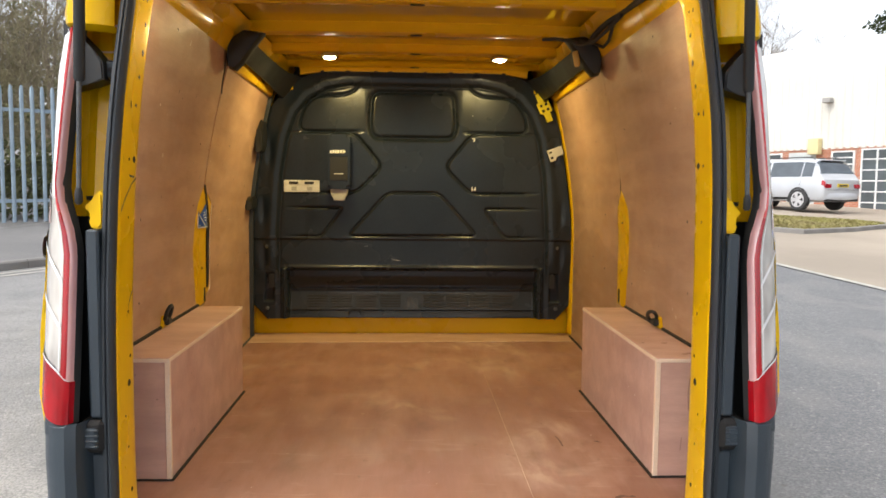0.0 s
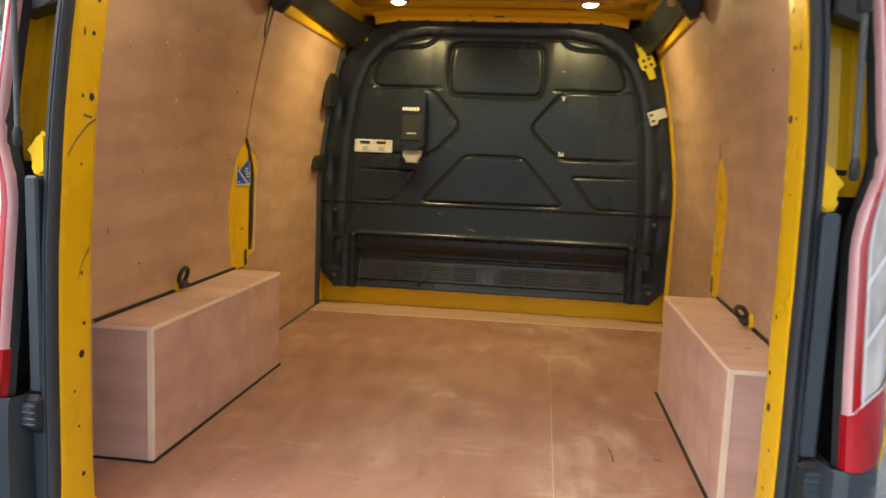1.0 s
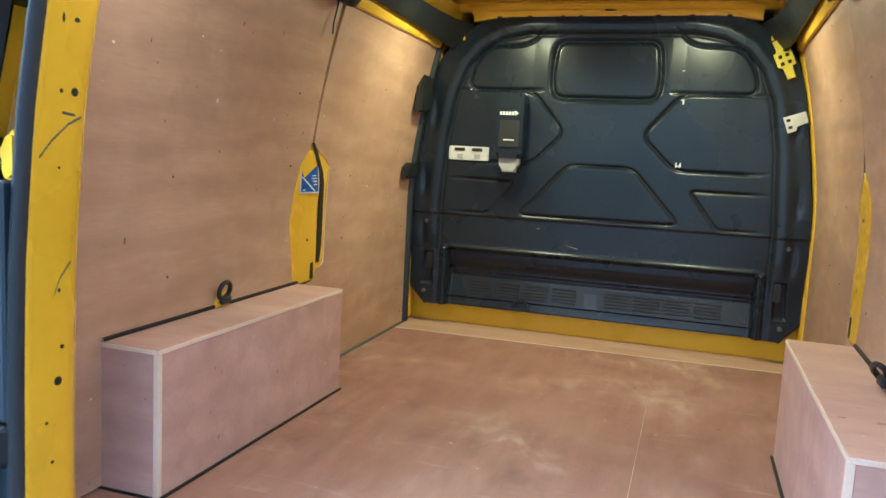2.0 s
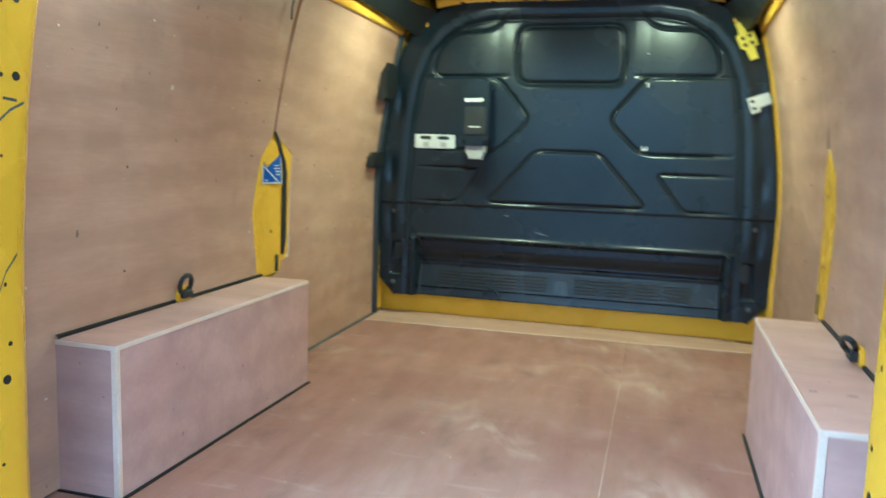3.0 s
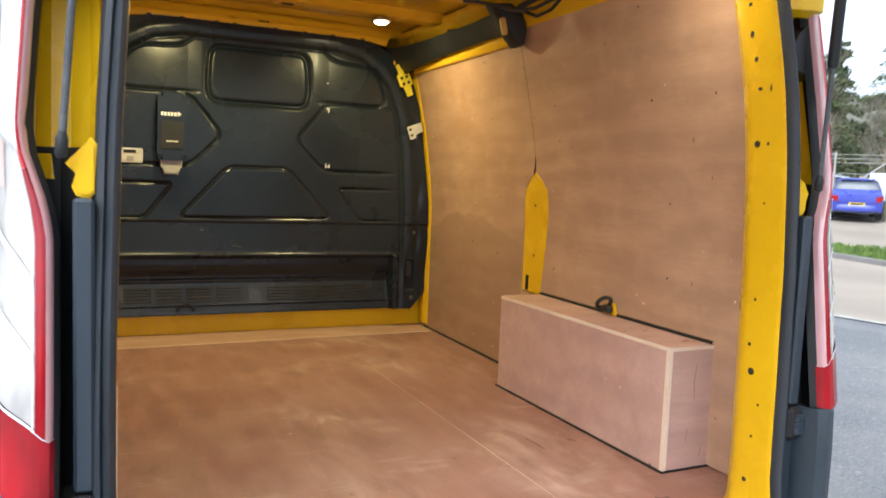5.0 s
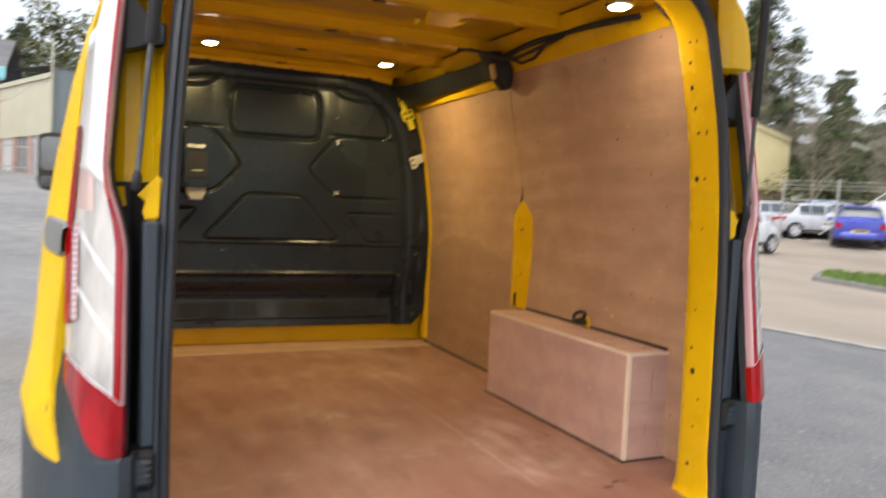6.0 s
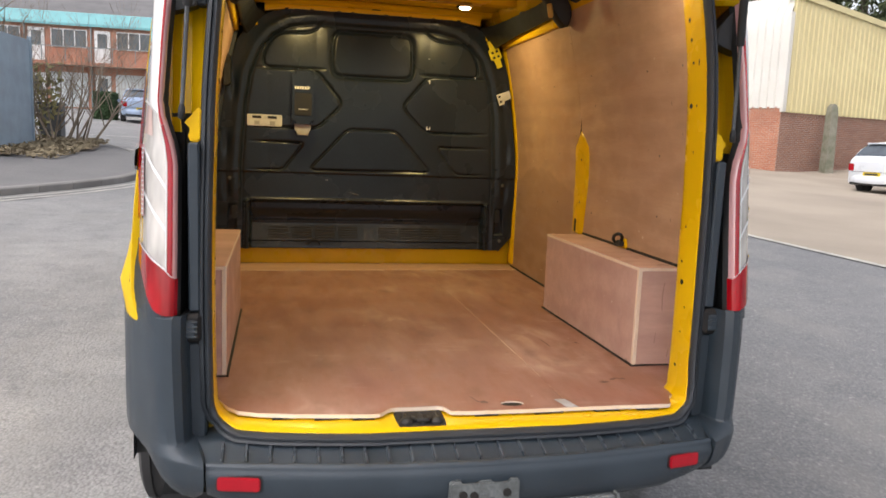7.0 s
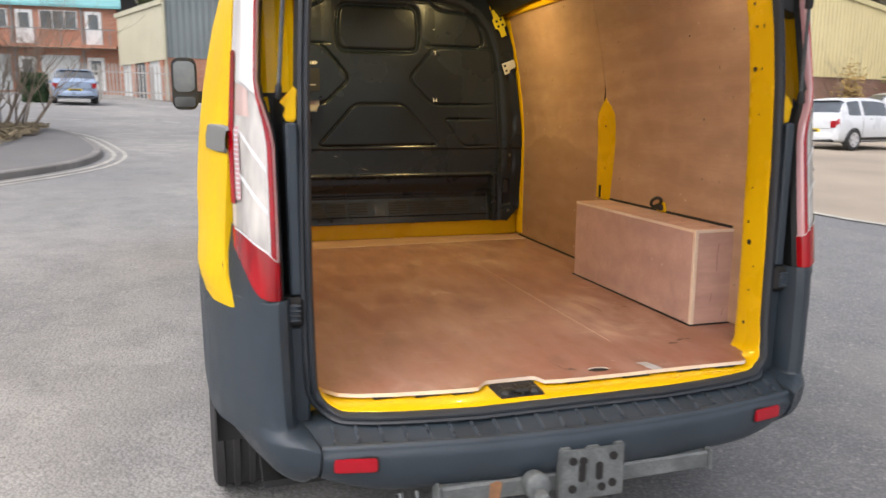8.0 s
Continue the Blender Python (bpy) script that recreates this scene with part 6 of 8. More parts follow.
ground = part("ground", loft([[(x, y, ground_z(x, y)) for x in gx] for y in gy]), ASPHALT)
tagged(ground, "grey worn asphalt yard and road", "ground", kind="structure")

# far rise of wooded land that closes the view
rng = random.Random(5)
rows = []
for k in range(49):
    a = radians(-100 + 200 * k / 48)
    d = 170
    x, y = d * math.sin(a), d * math.cos(a)
    h = (13 if a > -0.1 else 8) + 5 * math.sin(k * 0.7) + rng.uniform(-2, 2)
    rows.append([on_ground(x, y, -3), on_ground(x * 1.02, y * 1.02, h * 0.6), on_ground(x * 1.05, y * 1.05, h)])
# hill colour is lightened to paint in the distance haze
hill = part("backdrop", loft(rows), surface("wooded_hill", (0.20, 0.195, 0.155), (0.12, 0.125, 0.10), 0.12, 1.5, 0.95), None, "", True)
tagged(hill, "hazy wooded hillside in the distance", "backdrop", kind="structure")

# footway on the left with its kerb and road lines
KERB_LINE = [(-9.0, 2.0), (-6.9, 4.7), (-5.75, 6.2), (-4.95, 7.4), (-4.15, 8.6), (-3.64, 9.4), (-3.24, 10.1), (-2.94, 10.85), (-2.80, 11.6), (-2.77, 12.4), (-2.87, 13.2), (-3.14, 14.3), (-3.56, 15.9), (-4.1, 17.3), (-4.8, 18.5), (-6.2, 20.0), (-9.5, 22.8), (-16.0, 27.0), (-40.0, 37.0)]


def resample(line, step):
    pts, left = [line[0]], step
    for p, q in zip(line, line[1:]):
        d = math.dist(p, q)
        at = 0.0
        while d - at >= left:
            at += left
            pts.append((p[0] + (q[0] - p[0]) * at / d, p[1] + (q[1] - p[1]) * at / d))
            left = step
        left -= d - at
    return pts


def offset(line, d):
    out = []
    for i, p in enumerate(line):
        a, b = line[max(0, i - 1)], line[min(len(line) - 1, i + 1)]
        tx, ty = b[0] - a[0], b[1] - a[1]
        n2 = math.hypot(tx, ty)
        out.append((p[0] + ty / n2 * d, p[1] - tx / n2 * d))
    return out


smooth_kerb = resample(KERB_LINE, 0.6)
inner_kerb = offset(smooth_kerb, -0.13)
bm = bmesh.new()
base = [bm.verts.new(on_ground(x, y, 0.10)) for x, y in inner_kerb]
far_side = [bm.verts.new(on_ground(x - 3.5 - 0.2 * abs(y - 13), y + (0.5 if y > 14 else -0.5), 0.11)) for x, y in inner_kerb]
for j in range(len(base) - 1):
    bm.faces.new((base[j], base[j + 1], far_side[j + 1], far_side[j]))
pave = part("pavement", bm, PAVING)
tagged(pave, "worn grey asphalt footway behind a kerb", "pavement", kind="structure")
for j, (p, q) in enumerate(zip(smooth_kerb, smooth_kerb[1:])):
    if j > 42:
        break
    a, b = inner_kerb[j], inner_kerb[j + 1]
    g = 0.006
    mixp = lambda u, v, t: (u[0] + (v[0] - u[0]) * t, u[1] + (v[1] - u[1]) * t)
    p1, q1, a1, b1 = mixp(p, q, g), mixp(p, q, 1 - g), mixp(a, b, g), mixp(a, b, 1 - g)
    rows = []
    for o, i2 in ((p1, a1), (q1, b1)):
        edge = mixp(o, i2, 0.15)
        rows.append([on_ground(*o, -0.02), on_ground(*o, 0.085), on_ground(*edge, 0.105), on_ground(*i2, 0.105), on_ground(*i2, 0.0)])
    part("kerb_stone", loft(rows, False, True), KERB, pave)
for d in (0.16, 0.34):
    o1, o2 = offset(smooth_kerb, d), offset(smooth_kerb, d + 0.075)
    bm = bmesh.new()
    va = [bm.verts.new(on_ground(x, y, 0.008)) for x, y in o1[:45]]
    vb = [bm.verts.new(on_ground(x, y, 0.008)) for x, y in o2[:45]]
    for j in range(len(va) - 1):
        bm.faces.new((va[j], va[j + 1], vb[j + 1], vb[j]))
    ln = part("road_line", bm, ROAD_LINE)
    tagged(ln, "worn pale parking line along the kerb", "road marking", kind="structure")
for x0, y0, x1, y1, w in ((-6.4, 23.3, -4.6, 23.3, 0.14), (-4.2, 23.3, -2.6, 23.3, 0.14), (-2.4, 23.3, -1.9, 22.7, 0.14), (-8.8, 23.4, -6.9, 23.3, 0.14), (-1.4, 20.5, 0.2, 19.6, 0.12), (-1.9, 17.6, -0.6, 17.6, 0.10)):
    dx, dy = x1 - x0, y1 - y0
    n2 = math.hypot(dx, dy)
    ox, oy = -dy / n2 * w, dx / n2 * w
    ln = sheet([(x0, y0), (x1, y1), (x1 + ox, y1 + oy), (x0 + ox, y0 + oy)], 0.008, "road_line", ROAD_LINE)
    tagged(ln, "short worn white road line", "road marking", kind="structure")

# pale forecourt on the right with its edge line
FORECOURT = [(5.75, 12.5), (5.85, 9.9), (6.2, 7.6), (6.65, 5.5), (7.3, 4.2), (9.0, 1.5), (12, -3), (40, -3), (62, 14), (60, 60), (6.2, 44), (5.6, 18)]
bm = bmesh.new()
bm.faces.new([bm.verts.new((x, y, 0.0)) for x, y in FORECOURT])
for cut in (20.0, 60.0):
    bmesh.ops.bisect_plane(bm, geom=bm.verts[:] + bm.edges[:] + bm.faces[:], plane_co=(cut, 0, 0), plane_no=(1, 0, 0))
for v in bm.verts:
    v.co.z = ground_z(v.co.x, v.co.y) + 0.010
fc = part("pavement_forecourt", bm, CONCRETE)
tagged(fc, "pale worn concrete forecourt", "pavement", kind="structure")
rim_line = resample(FORECOURT[:6], 0.5)
o1, o2 = offset(rim_line, 0.0), offset(rim_line, 0.14)
bm = bmesh.new()
va = [bm.verts.new(on_ground(x, y, 0.014)) for x, y in o1]
vb = [bm.verts.new(on_ground(x, y, 0.014)) for x, y in o2]
for j in range(len(va) - 1):
    bm.faces.new((va[j], va[j + 1], vb[j + 1], vb[j]))
tagged(part("road_line", bm, ROAD_LINE), "pale line along the forecourt edge", "road marking", kind="structure")


def island(outline, name, label, blades, tall_blades):
    """A kerbed bed of grass."""
    it = thing(name, label, "grass bed")
    k = len(outline)
    cx, cy = sum(p[0] for p in outline) / k, sum(p[1] for p in outline) / k
    shrink = lambda p, t: (cx + (p[0] - cx) * t, cy + (p[1] - cy) * t)
    rows = [[on_ground(*shrink(p, t), z) for p in outline] for t, z in ((1.0, -0.02), (1.0, 0.10), (0.985, 0.12), (0.95, 0.12))]
    part("kerb", loft(rows, True), KERB, it)
    bm = bmesh.new()
    bm.faces.new([bm.verts.new(on_ground(*shrink(p, 0.955), 0.115)) for p in outline])
    part("turf", bm, blades, it)
    r2 = random.Random(len(outline) * 7)
    bm = bmesh.new()
    xs, ys = [p[0] for p in outline], [p[1] for p in outline]
    made = 0
    while made < 5200:
        x, y = r2.uniform(min(xs), max(xs)), r2.uniform(min(ys), max(ys))
        q = ((x - cx) / 0.95 + cx, (y - cy) / 0.95 + cy)
        inside = False
        for (x0, y0), (x1, y1) in zip(outline, outline[1:] + outline[:1]):
            if (y0 > q[1]) != (y1 > q[1]) and q[0] < x0 + (q[1] - y0) * (x1 - x0) / (y1 - y0):
                inside = not inside
        if not inside:
            continue
        a, h, w = r2.uniform(0, math.pi), r2.uniform(0.35, 1.0) * tall_blades, r2.uniform(0.02, 0.05)
        dx, dy = math.cos(a) * w, math.sin(a) * w
        z = 0.112
        bm.faces.new([bm.verts.new(on_ground(x - dx, y - dy, z)), bm.verts.new(on_ground(x + dx, y + dy, z)), bm.verts.new(on_ground(x + r2.uniform(-0.05, 0.05), y + r2.uniform(-0.05, 0.05), z + h))])
        made += 1
    g = part("grass", bm, blades, it)
    g["kind"] = "stuff"
    return it


island([(8.4, 15.6), (9.0, 15.2), (10.8, 16.2), (12.6, 17.6), (12.9, 18.3), (12.4, 18.9), (10.5, 20.2), (8.2, 21.0), (7.4, 19.0)], "grass_island", "worn yellow-green mown grass island with a grey kerb", GRASS_WORN, 0.05)
island([(13.2, 10.0), (13.3, 8.0), (14.6, 5.6), (16.5, 4.8), (19.0, 6.0), (19.2, 8.0), (17.0, 10.0), (14.6, 11.0)], "grass_verge", "bright green grass verge with a pale kerb", GRASS, 0.14)


# ---- cars ----
RIM_SILVER = surface("alloy_rim", (0.50, 0.50, 0.51), None, 6, 60, 0.35)


def car(name, label, paint, x, y, heading, length, width, height, tall=False, boot=False, doors=4):
    """A parked car; its nose points along heading (degrees from ahead, to the right)."""
    c = thing(name, label, "car", m=Matrix.Translation(on_ground(x, y)) @ Matrix.Rotation(radians(-heading), 4, "Z"))
    L, W, H = length / 2, width / 2, height
    belt = H * (0.60 if tall else 0.615)
    r = 0.37 if tall else 0.30
    low = 0.30 if tall else 0.22
    ax = L * 0.59
    hood = belt - 0.04
    tail = 0.55 if boot else 0.0
    # along the car: place, top of the section, waist, half width, underside
    ST = [(-L, belt * 0.98, belt * 0.90, 0.88, low + 0.16), (-L + 0.05, belt * 1.02 if not boot else belt * 0.99, belt * 0.96, 0.94, low + 0.06), (-L + 0.12 + tail, belt + 0.05, belt, 0.97, low + 0.02),
          (-L + 0.34 + tail, H - 0.20, belt + 0.01, 0.99, low), (-L + 0.52 + tail, H - 0.05, belt + 0.01, 1.0, low), (-L + 0.95 + tail, H - 0.005, belt, 1.0, low), (-0.05, H, belt, 1.0, low),
          (L * 0.22, H - 0.04, belt - 0.01, 1.0, low), (L * 0.34, H - 0.17, belt - 0.015, 0.995, low), (L * 0.52, hood + 0.06, hood, 0.985, low), (L * 0.80, hood - 0.01, hood - 0.07, 0.95, low + 0.02),
          (L - 0.12, hood - 0.12, hood - 0.18, 0.88, low + 0.05), (L, hood - 0.30, hood - 0.34, 0.74, low + 0.16)]

    def section(st):
        yy, top, waist, w, bottom = st
        w *= W
        up = max(0.0, top - waist)
        lean = min(1.0, up / (H - belt))
        return [Vector((fx * w, yy, z)) for fx, z in ((0.0, bottom), (0.80, bottom), (0.93, bottom + 0.05), (0.985, bottom + 0.16), (1.0, bottom + (waist - bottom) * 0.55), (0.985, waist - 0.06), (0.955, waist),
                (0.955 - 0.11 * lean, waist + up * 0.50), (0.955 - 0.215 * lean, waist + up * 0.86), (0.66, waist + up * 0.965), (0.34, waist + up * 0.995), (0.0, waist + up))]
    secs = [section(st) for st in ST]

    def at(s, i):
        a, b = int(min(s, len(secs) - 1.001)), int(min(i, 10.999))
        fs, fi = s - a, i - b
        return secs[a][b].lerp(secs[a][b + 1], fi).lerp(secs[a + 1][b].lerp(secs[a + 1][b + 1], fi), fs)

    def skin(s0, s1, i0, i1, side, out=0.006, ns=6, ni=5):
        """A piece of the body's own surface, set proud of it."""
        rows = []
        for a in range(ns + 1):
            row = []
            for b in range(ni + 1):
                s, i = s0 + (s1 - s0) * a / ns, i0 + (i1 - i0) * b / ni
                p = at(s, i)
                ds, di = at(min(s + 0.05, 11.99), i) - at(max(s - 0.05, 0), i), at(s, min(i + 0.05, 11)) - at(s, max(i - 0.05, 0))
                n = ds.cross(di)
                n = n.normalized() if n.length > 1e-9 else Vector((1, 0, 0))
                if n.dot(Vector((p.x, 0.0, p.z - belt * 0.7))) < 0:
                    n = -n
                p = p + n * out
                row.append((side * p.x, p.y, p.z))
            rows.append(row)
        return loft(rows)

    def wide(s0, s1, inner, out=0.006, ns=6):
        """A pane across the car between two stations, out to a place on the section."""
        rows = []
        for a in range(ns + 1):
            s = s0 + (s1 - s0) * a / ns
            half = []
            for b in range(7):
                i = inner + (11 - inner) * b / 6
                p = at(s, i)
                half.append(p + Vector((0, -out if s < 6 else out, out)))
            rows.append([(-p.x, p.y, p.z) for p in half] + [(p.x, p.y, p.z) for p in half[-2::-1]])
        return loft(rows)
    rows = [[tuple(p) for p in sec] + [(-p.x, p.y, p.z) for p in sec[-2:0:-1]] for sec in secs]
    part("body", loft(rows, True, True), paint, c, "", True, 42)
    part("rear_window", wide(2.30 if not boot else 2.15, 3.75, 7.7), CAR_GLASS, c, "dark rear window", True)
    part("windscreen", wide(7.35, 8.9, 7.7), CAR_GLASS, c, "dark windscreen", True)
    for s in (-1, 1):
        for s0, s1 in (((3.75, 4.85), (4.95, 5.95), (6.05, 7.45)) if doors == 4 else ((3.95, 5.15), (5.32, 7.5))):
            part("side_window", skin(s0, s1, 6.22, 7.9, s), CAR_GLASS, c, "dark side window", True)
        for s0 in ((4.9, 6.0) if doors == 4 else (5.23,)):
            part("door_seam", skin(s0 - 0.012, s0 + 0.012, 2.6, 6.0, s, 0.003, 1, 6), BLACK_PLASTIC, c)
        part("door_handle", skin(5.60, 5.80, 5.25, 5.45, s, 0.016, 2, 1), paint if tall else BLACK_PLASTIC, c)
        part("sill_trim", skin(3.9, 8.4, 1.8, 2.9, s, 0.008, 6, 2), BLACK_PLASTIC, c)
        zl = belt * (0.78 if tall else 0.80)
        hl, wl2 = (0.085, 0.30) if tall else (0.125, 0.17)
        lens_plate = slab(rounded(wl2, hl * 1.6, 0.03, 3, s * (W * 0.90 - wl2 / 2), zl), 1, -L - 0.014, -L + 0.03, 0.006)
        part("tail_light", lens_plate, LENS_RED, c, "red tail light")
        part("tail_light", skin(0.05, 1.7, 4.55, 5.75, s, 0.010, 4, 3), LENS_RED, c, "", True)
        part("headlight", skin(10.2, 11.3, 5.0, 6.8, s, 0.010, 4, 3), LENS_BAR, c, "clear headlight", True)
        mir = slab(rounded(0.17, 0.12, 0.045, 4, s * (W + 0.07), belt + 0.05), 1, L * 0.33, L * 0.33 + 0.10, 0.03)
        part("wing_mirror", mir, paint, c, "", True)
        for yy in (-ax, ax):
            cut = [[(s * (W * 0.995 + dx), yy + q * math.cos(a), r + q * math.sin(a)) for dx, q in ((-0.05, r + 0.045), (0.006, r + 0.045), (0.010, r + 0.018), (-0.03, r * 0.6))] for a in [radians(-14 + 208 * k / 16) for k in range(17)]]
            part("wheel_arch", loft(cut), BLACK_PLASTIC, c, "dark wheel arch", True)
            wm = Matrix.Translation((s * (W - 0.085), yy, r)) @ Matrix.Rotation(radians(90), 4, "Y")
            wheel = part("wheel", spin([(r * 0.62, -0.10), (r * 0.9, -0.105), (r, -0.075), (r, 0.075), (r * 0.9, 0.105), (r * 0.70, 0.108), (r * 0.66, 0.085), (0.0, 0.06)], 28, wm), TYRE, c, "black tyre", True)
            ring = loft([[(q * math.cos(2 * math.pi * k / 24), q * math.sin(2 * math.pi * k / 24), h * s) for k in range(24)] for q, h in ((r * 0.57, 0.090), (r * 0.60, 0.108), (r * 0.67, 0.112), (r * 0.70, 0.104))], True)
            for k in range(5):
                a = 2 * math.pi * k / 5 + 0.3
                arm = [ring.verts.new((q * math.cos(a) - e * math.sin(a), q * math.sin(a) + e * math.cos(a), h * s)) for q, e, h in ((0.0, 0.050, 0.104), (r * 0.6, 0.070, 0.108), (r * 0.6, -0.070, 0.108), (0.0, -0.050, 0.104))]
                ring.faces.new(arm)
            bmesh.ops.transform(ring, matrix=wm, verts=ring.verts)
            part("rim", ring, RIM_SILVER, wheel, "five-spoke alloy rim")
    bump_rows = [[(px2, -L + py - 0.03 + 0.16 * abs(px2 / W) ** 4, low + z) for py, z in ((0.10, 0.05), (0.0, 0.07), (-0.025, 0.12), (-0.025, 0.24), (0.0, 0.29), (0.10, 0.30))] for px2 in np.linspace(-W * 0.95, W * 0.95, 13)]
    part("rear_bumper", loft(bump_rows), paint, c, "", True, 40)
    part("bumper_skirt", box((-W * 0.80, -L - 0.03, low + 0.02), (W * 0.80, -L + 0.20, low + 0.10), 0.02), BLACK_PLASTIC, c)
    zp = belt * 0.80 if tall else belt * 0.60
    part("number_plate", box((-0.26, -L - 0.030, zp - 0.055), (0.26, -L + 0.02, zp + 0.055), 0.004), PLATE_YELLOW, c, "yellow number plate")
    part("plate_bar", box((-0.20, -L - 0.0325, zp - 0.030), (0.20, -L - 0.0295, zp + 0.030)), BLACK_PLASTIC, c)
    part("tailgate_seam", box((-W * 0.78, -L - 0.008, belt * 0.66), (W * 0.78, -L + 0.03, belt * 0.672), 0.002), BLACK_PLASTIC, c)
    if tall:
        for s in (-1, 1):
            part("roof_bar", tube([(s * W * 0.62, -L + 0.62, H - 0.05), (s * W * 0.62, -L + 0.72, H + 0.03), (s * W * 0.62, L * 0.10, H + 0.03), (s * W * 0.62, L * 0.20, H - 0.05)], 0.017, 6), BLACK_PLASTIC, c)
    if not boot:
        part("roof_spoiler", slab(rounded(W * 1.24, 0.035, 0.014, 3, 0.0, H - 0.075), 1, -L + 0.36, -L + 0.56, 0.008), paint, c, "", True)
    return c


SILVER = surface("silver_car_paint", (0.47, 0.49, 0.52), (0.44, 0.46, 0.49), 2, 60, 0.32, metal=0.15, coat=0.3, fleck=0.03)
WHITE_CAR = surface("white_car_paint", (0.62, 0.65, 0.68), (0.59, 0.62, 0.65), 2, 60, 0.25, coat=0.6, fleck=0.03)
BLUE_PALE = surface("pale_blue_car_paint", (0.36, 0.46, 0.62), None, 2, 60, 0.25, metal=0.3, coat=0.5, fleck=0.03)
BLUE_DEEP = surface("deep_blue_car_paint", (0.05, 0.07, 0.42), None, 2, 60, 0.25, coat=0.6, fleck=0.03)
car("hatchback_car", "pale blue hatchback parked by the hedge", BLUE_PALE, -6.65, 35.4, -10, 4.0, 1.76, 1.46)
car("hatchback_car", "small silver-white three-door hatchback parked on the forecourt", WHITE_CAR, 17.52, 16.72, 78, 3.65, 1.66, 1.50, doors=2)
car("estate_car", "silver off-road estate car with roof bars", SILVER, 13.40, 24.93, -22, 4.65, 1.87, 1.76, True)
car("hatchback_car", "deep blue hatchback parked by the gate", BLUE_DEEP, 25.4, 18.2, 50, 3.9, 1.70, 1.50)
car("saloon_car", "silver car parked in the far lot", SILVER, 26.3, 20.6, 120, 4.2, 1.74, 1.45, boot=True)
car("saloon_car", "grey car parked in the far lot", SILVER, 26.0, 22.6, 110, 4.2, 1.74, 1.42, boot=True)
car("saloon_car", "dark blue car parked in the far lot", BLUE_PALE, 30.0, 23.5, 100, 4.2, 1.74, 1.42, boot=True)
car("saloon_car", "silver car parked further along the forecourt", SILVER, 27.6, 20.8, 62, 4.1, 1.72, 1.44)


# ---- buildings ----
def wall_frame(x0, y0, x1, y1, z):
    """A frame with x along the wall and y into it (the outside looks to -y)."""
    ang = math.atan2(y1 - y0, x1 - x0)
    return Matrix.Translation((x0, y0, z)) @ Matrix.Rotation(ang, 4, "Z")


def ribbed(x0, x1, z_low, z_top, pitch=0.30, depth=0.04, curl=0.0):
    """Trapezoid-ribbed sheet; z_top is a function of x; curl rounds the eave back."""
    xs = []
    x = x0
    while x < x1:
        xs += [(x, 0.0), (x + pitch * 0.35, 0.0), (x + pitch * 0.45, -depth), (x + pitch * 0.90, -depth)]
        x += pitch
    rows = []
    rows.append([(a, d, z_low) for a, d in xs])
    rows.append([(a, d, z_top(a) - curl) for a, d in xs])
    if curl:
        for j in range(1, 7):
            t = radians(90 * j / 6)
            rows.append([(a, d * math.cos(t) + curl * (1 - math.cos(t)), z_top(a) - curl + curl * math.sin(t) - d * math.sin(t)) for a, d in xs])
    return loft(rows)


def window_unit(parent, x, z, w, h, y=-0.03, bars=2, blinds=False):
    win = part("window", box((x, y, z), (x + w, y + 0.10, z + h)), PANE, parent, "white-framed window")
    f = 0.06
    for lo, hi in (((x - f, y - 0.04, z - f), (x + w + f, y + 0.06, z)), ((x - f, y - 0.04, z + h), (x + w + f, y + 0.06, z + h + f)), ((x - f, y - 0.04, z), (x, y + 0.06, z + h)), ((x + w, y - 0.04, z), (x + w + f, y + 0.06, z + h))):
        part("frame", box(lo, hi), WHITE_FRAME, win)
    for k in range(1, bars):
        xx = x + w * k / bars
        part("glazing_bar", box((xx - 0.03, y - 0.03, z), (xx + 0.03, y + 0.02, z + h)), WHITE_FRAME, win)
    if blinds:
        for k in range(5):
            part("security_bar", box((x, y - 0.02, z + h * (k + 0.6) / 5.5), (x + w, y - 0.005, z + h * (k + 0.6) / 5.5 + 0.05)), WHITE_FRAME, win)
    return win


# white and cream shed on the right: long barrel-eaved side, and its gable; sun and shade put into their colours
CX, CY = 18.7, 24.7
ex, ey = CX - 0.40 * 30, CY + 0.917 * 30
shed = thing("industrial_shed", "ribbed cream and white metal shed on a brick base", "industrial building", m=wall_frame(ex, ey, CX, CY, 0.60))
part("brick_base", box((0, 0.0, -0.5), (29.97, 0.3, 2.6)), BRICK_RED, shed, "red brick lower wall")
part("cladding", ribbed(0, 29.95, 2.55, lambda a: 7.0, 0.33, 0.05, 1.3), CLAD_SUNLIT, shed, "ribbed cladding with a rounded eave, sunlit white painted in")
for x, w in ((27.3, 1.2), (26.0, 0.9), (22.6, 0.9), (17.4, 1.2), (14.0, 1.2), (10.0, 1.2), (6.0, 1.2)):
    window_unit(shed, x, 0.95 if x < 27 else 0.15, w, 1.45 if x < 27 else 2.3, bars=1 if x < 27 else 2, blinds=True)
part("service_door", box((23.9, -0.05, 0.0), (25.2, 0.05, 2.45), 0.01), ROLLER, shed, "pale grey door")
part("meter_box", box((25.0, -0.32, 2.35), (25.5, -0.04, 3.0), 0.02), CLAD_CREAM, shed)
part("flood_light", box((25.6, -0.35, 4.4), (25.95, -0.08, 4.6), 0.02), FENCE_GREY, shed)
gable = thing("industrial_shed", "cream ribbed gable wall over brick in painted shade", "industrial building", m=wall_frame(CX, CY, CX + 0.968 * 14.75, CY + 0.25 * 14.75, 0.50))
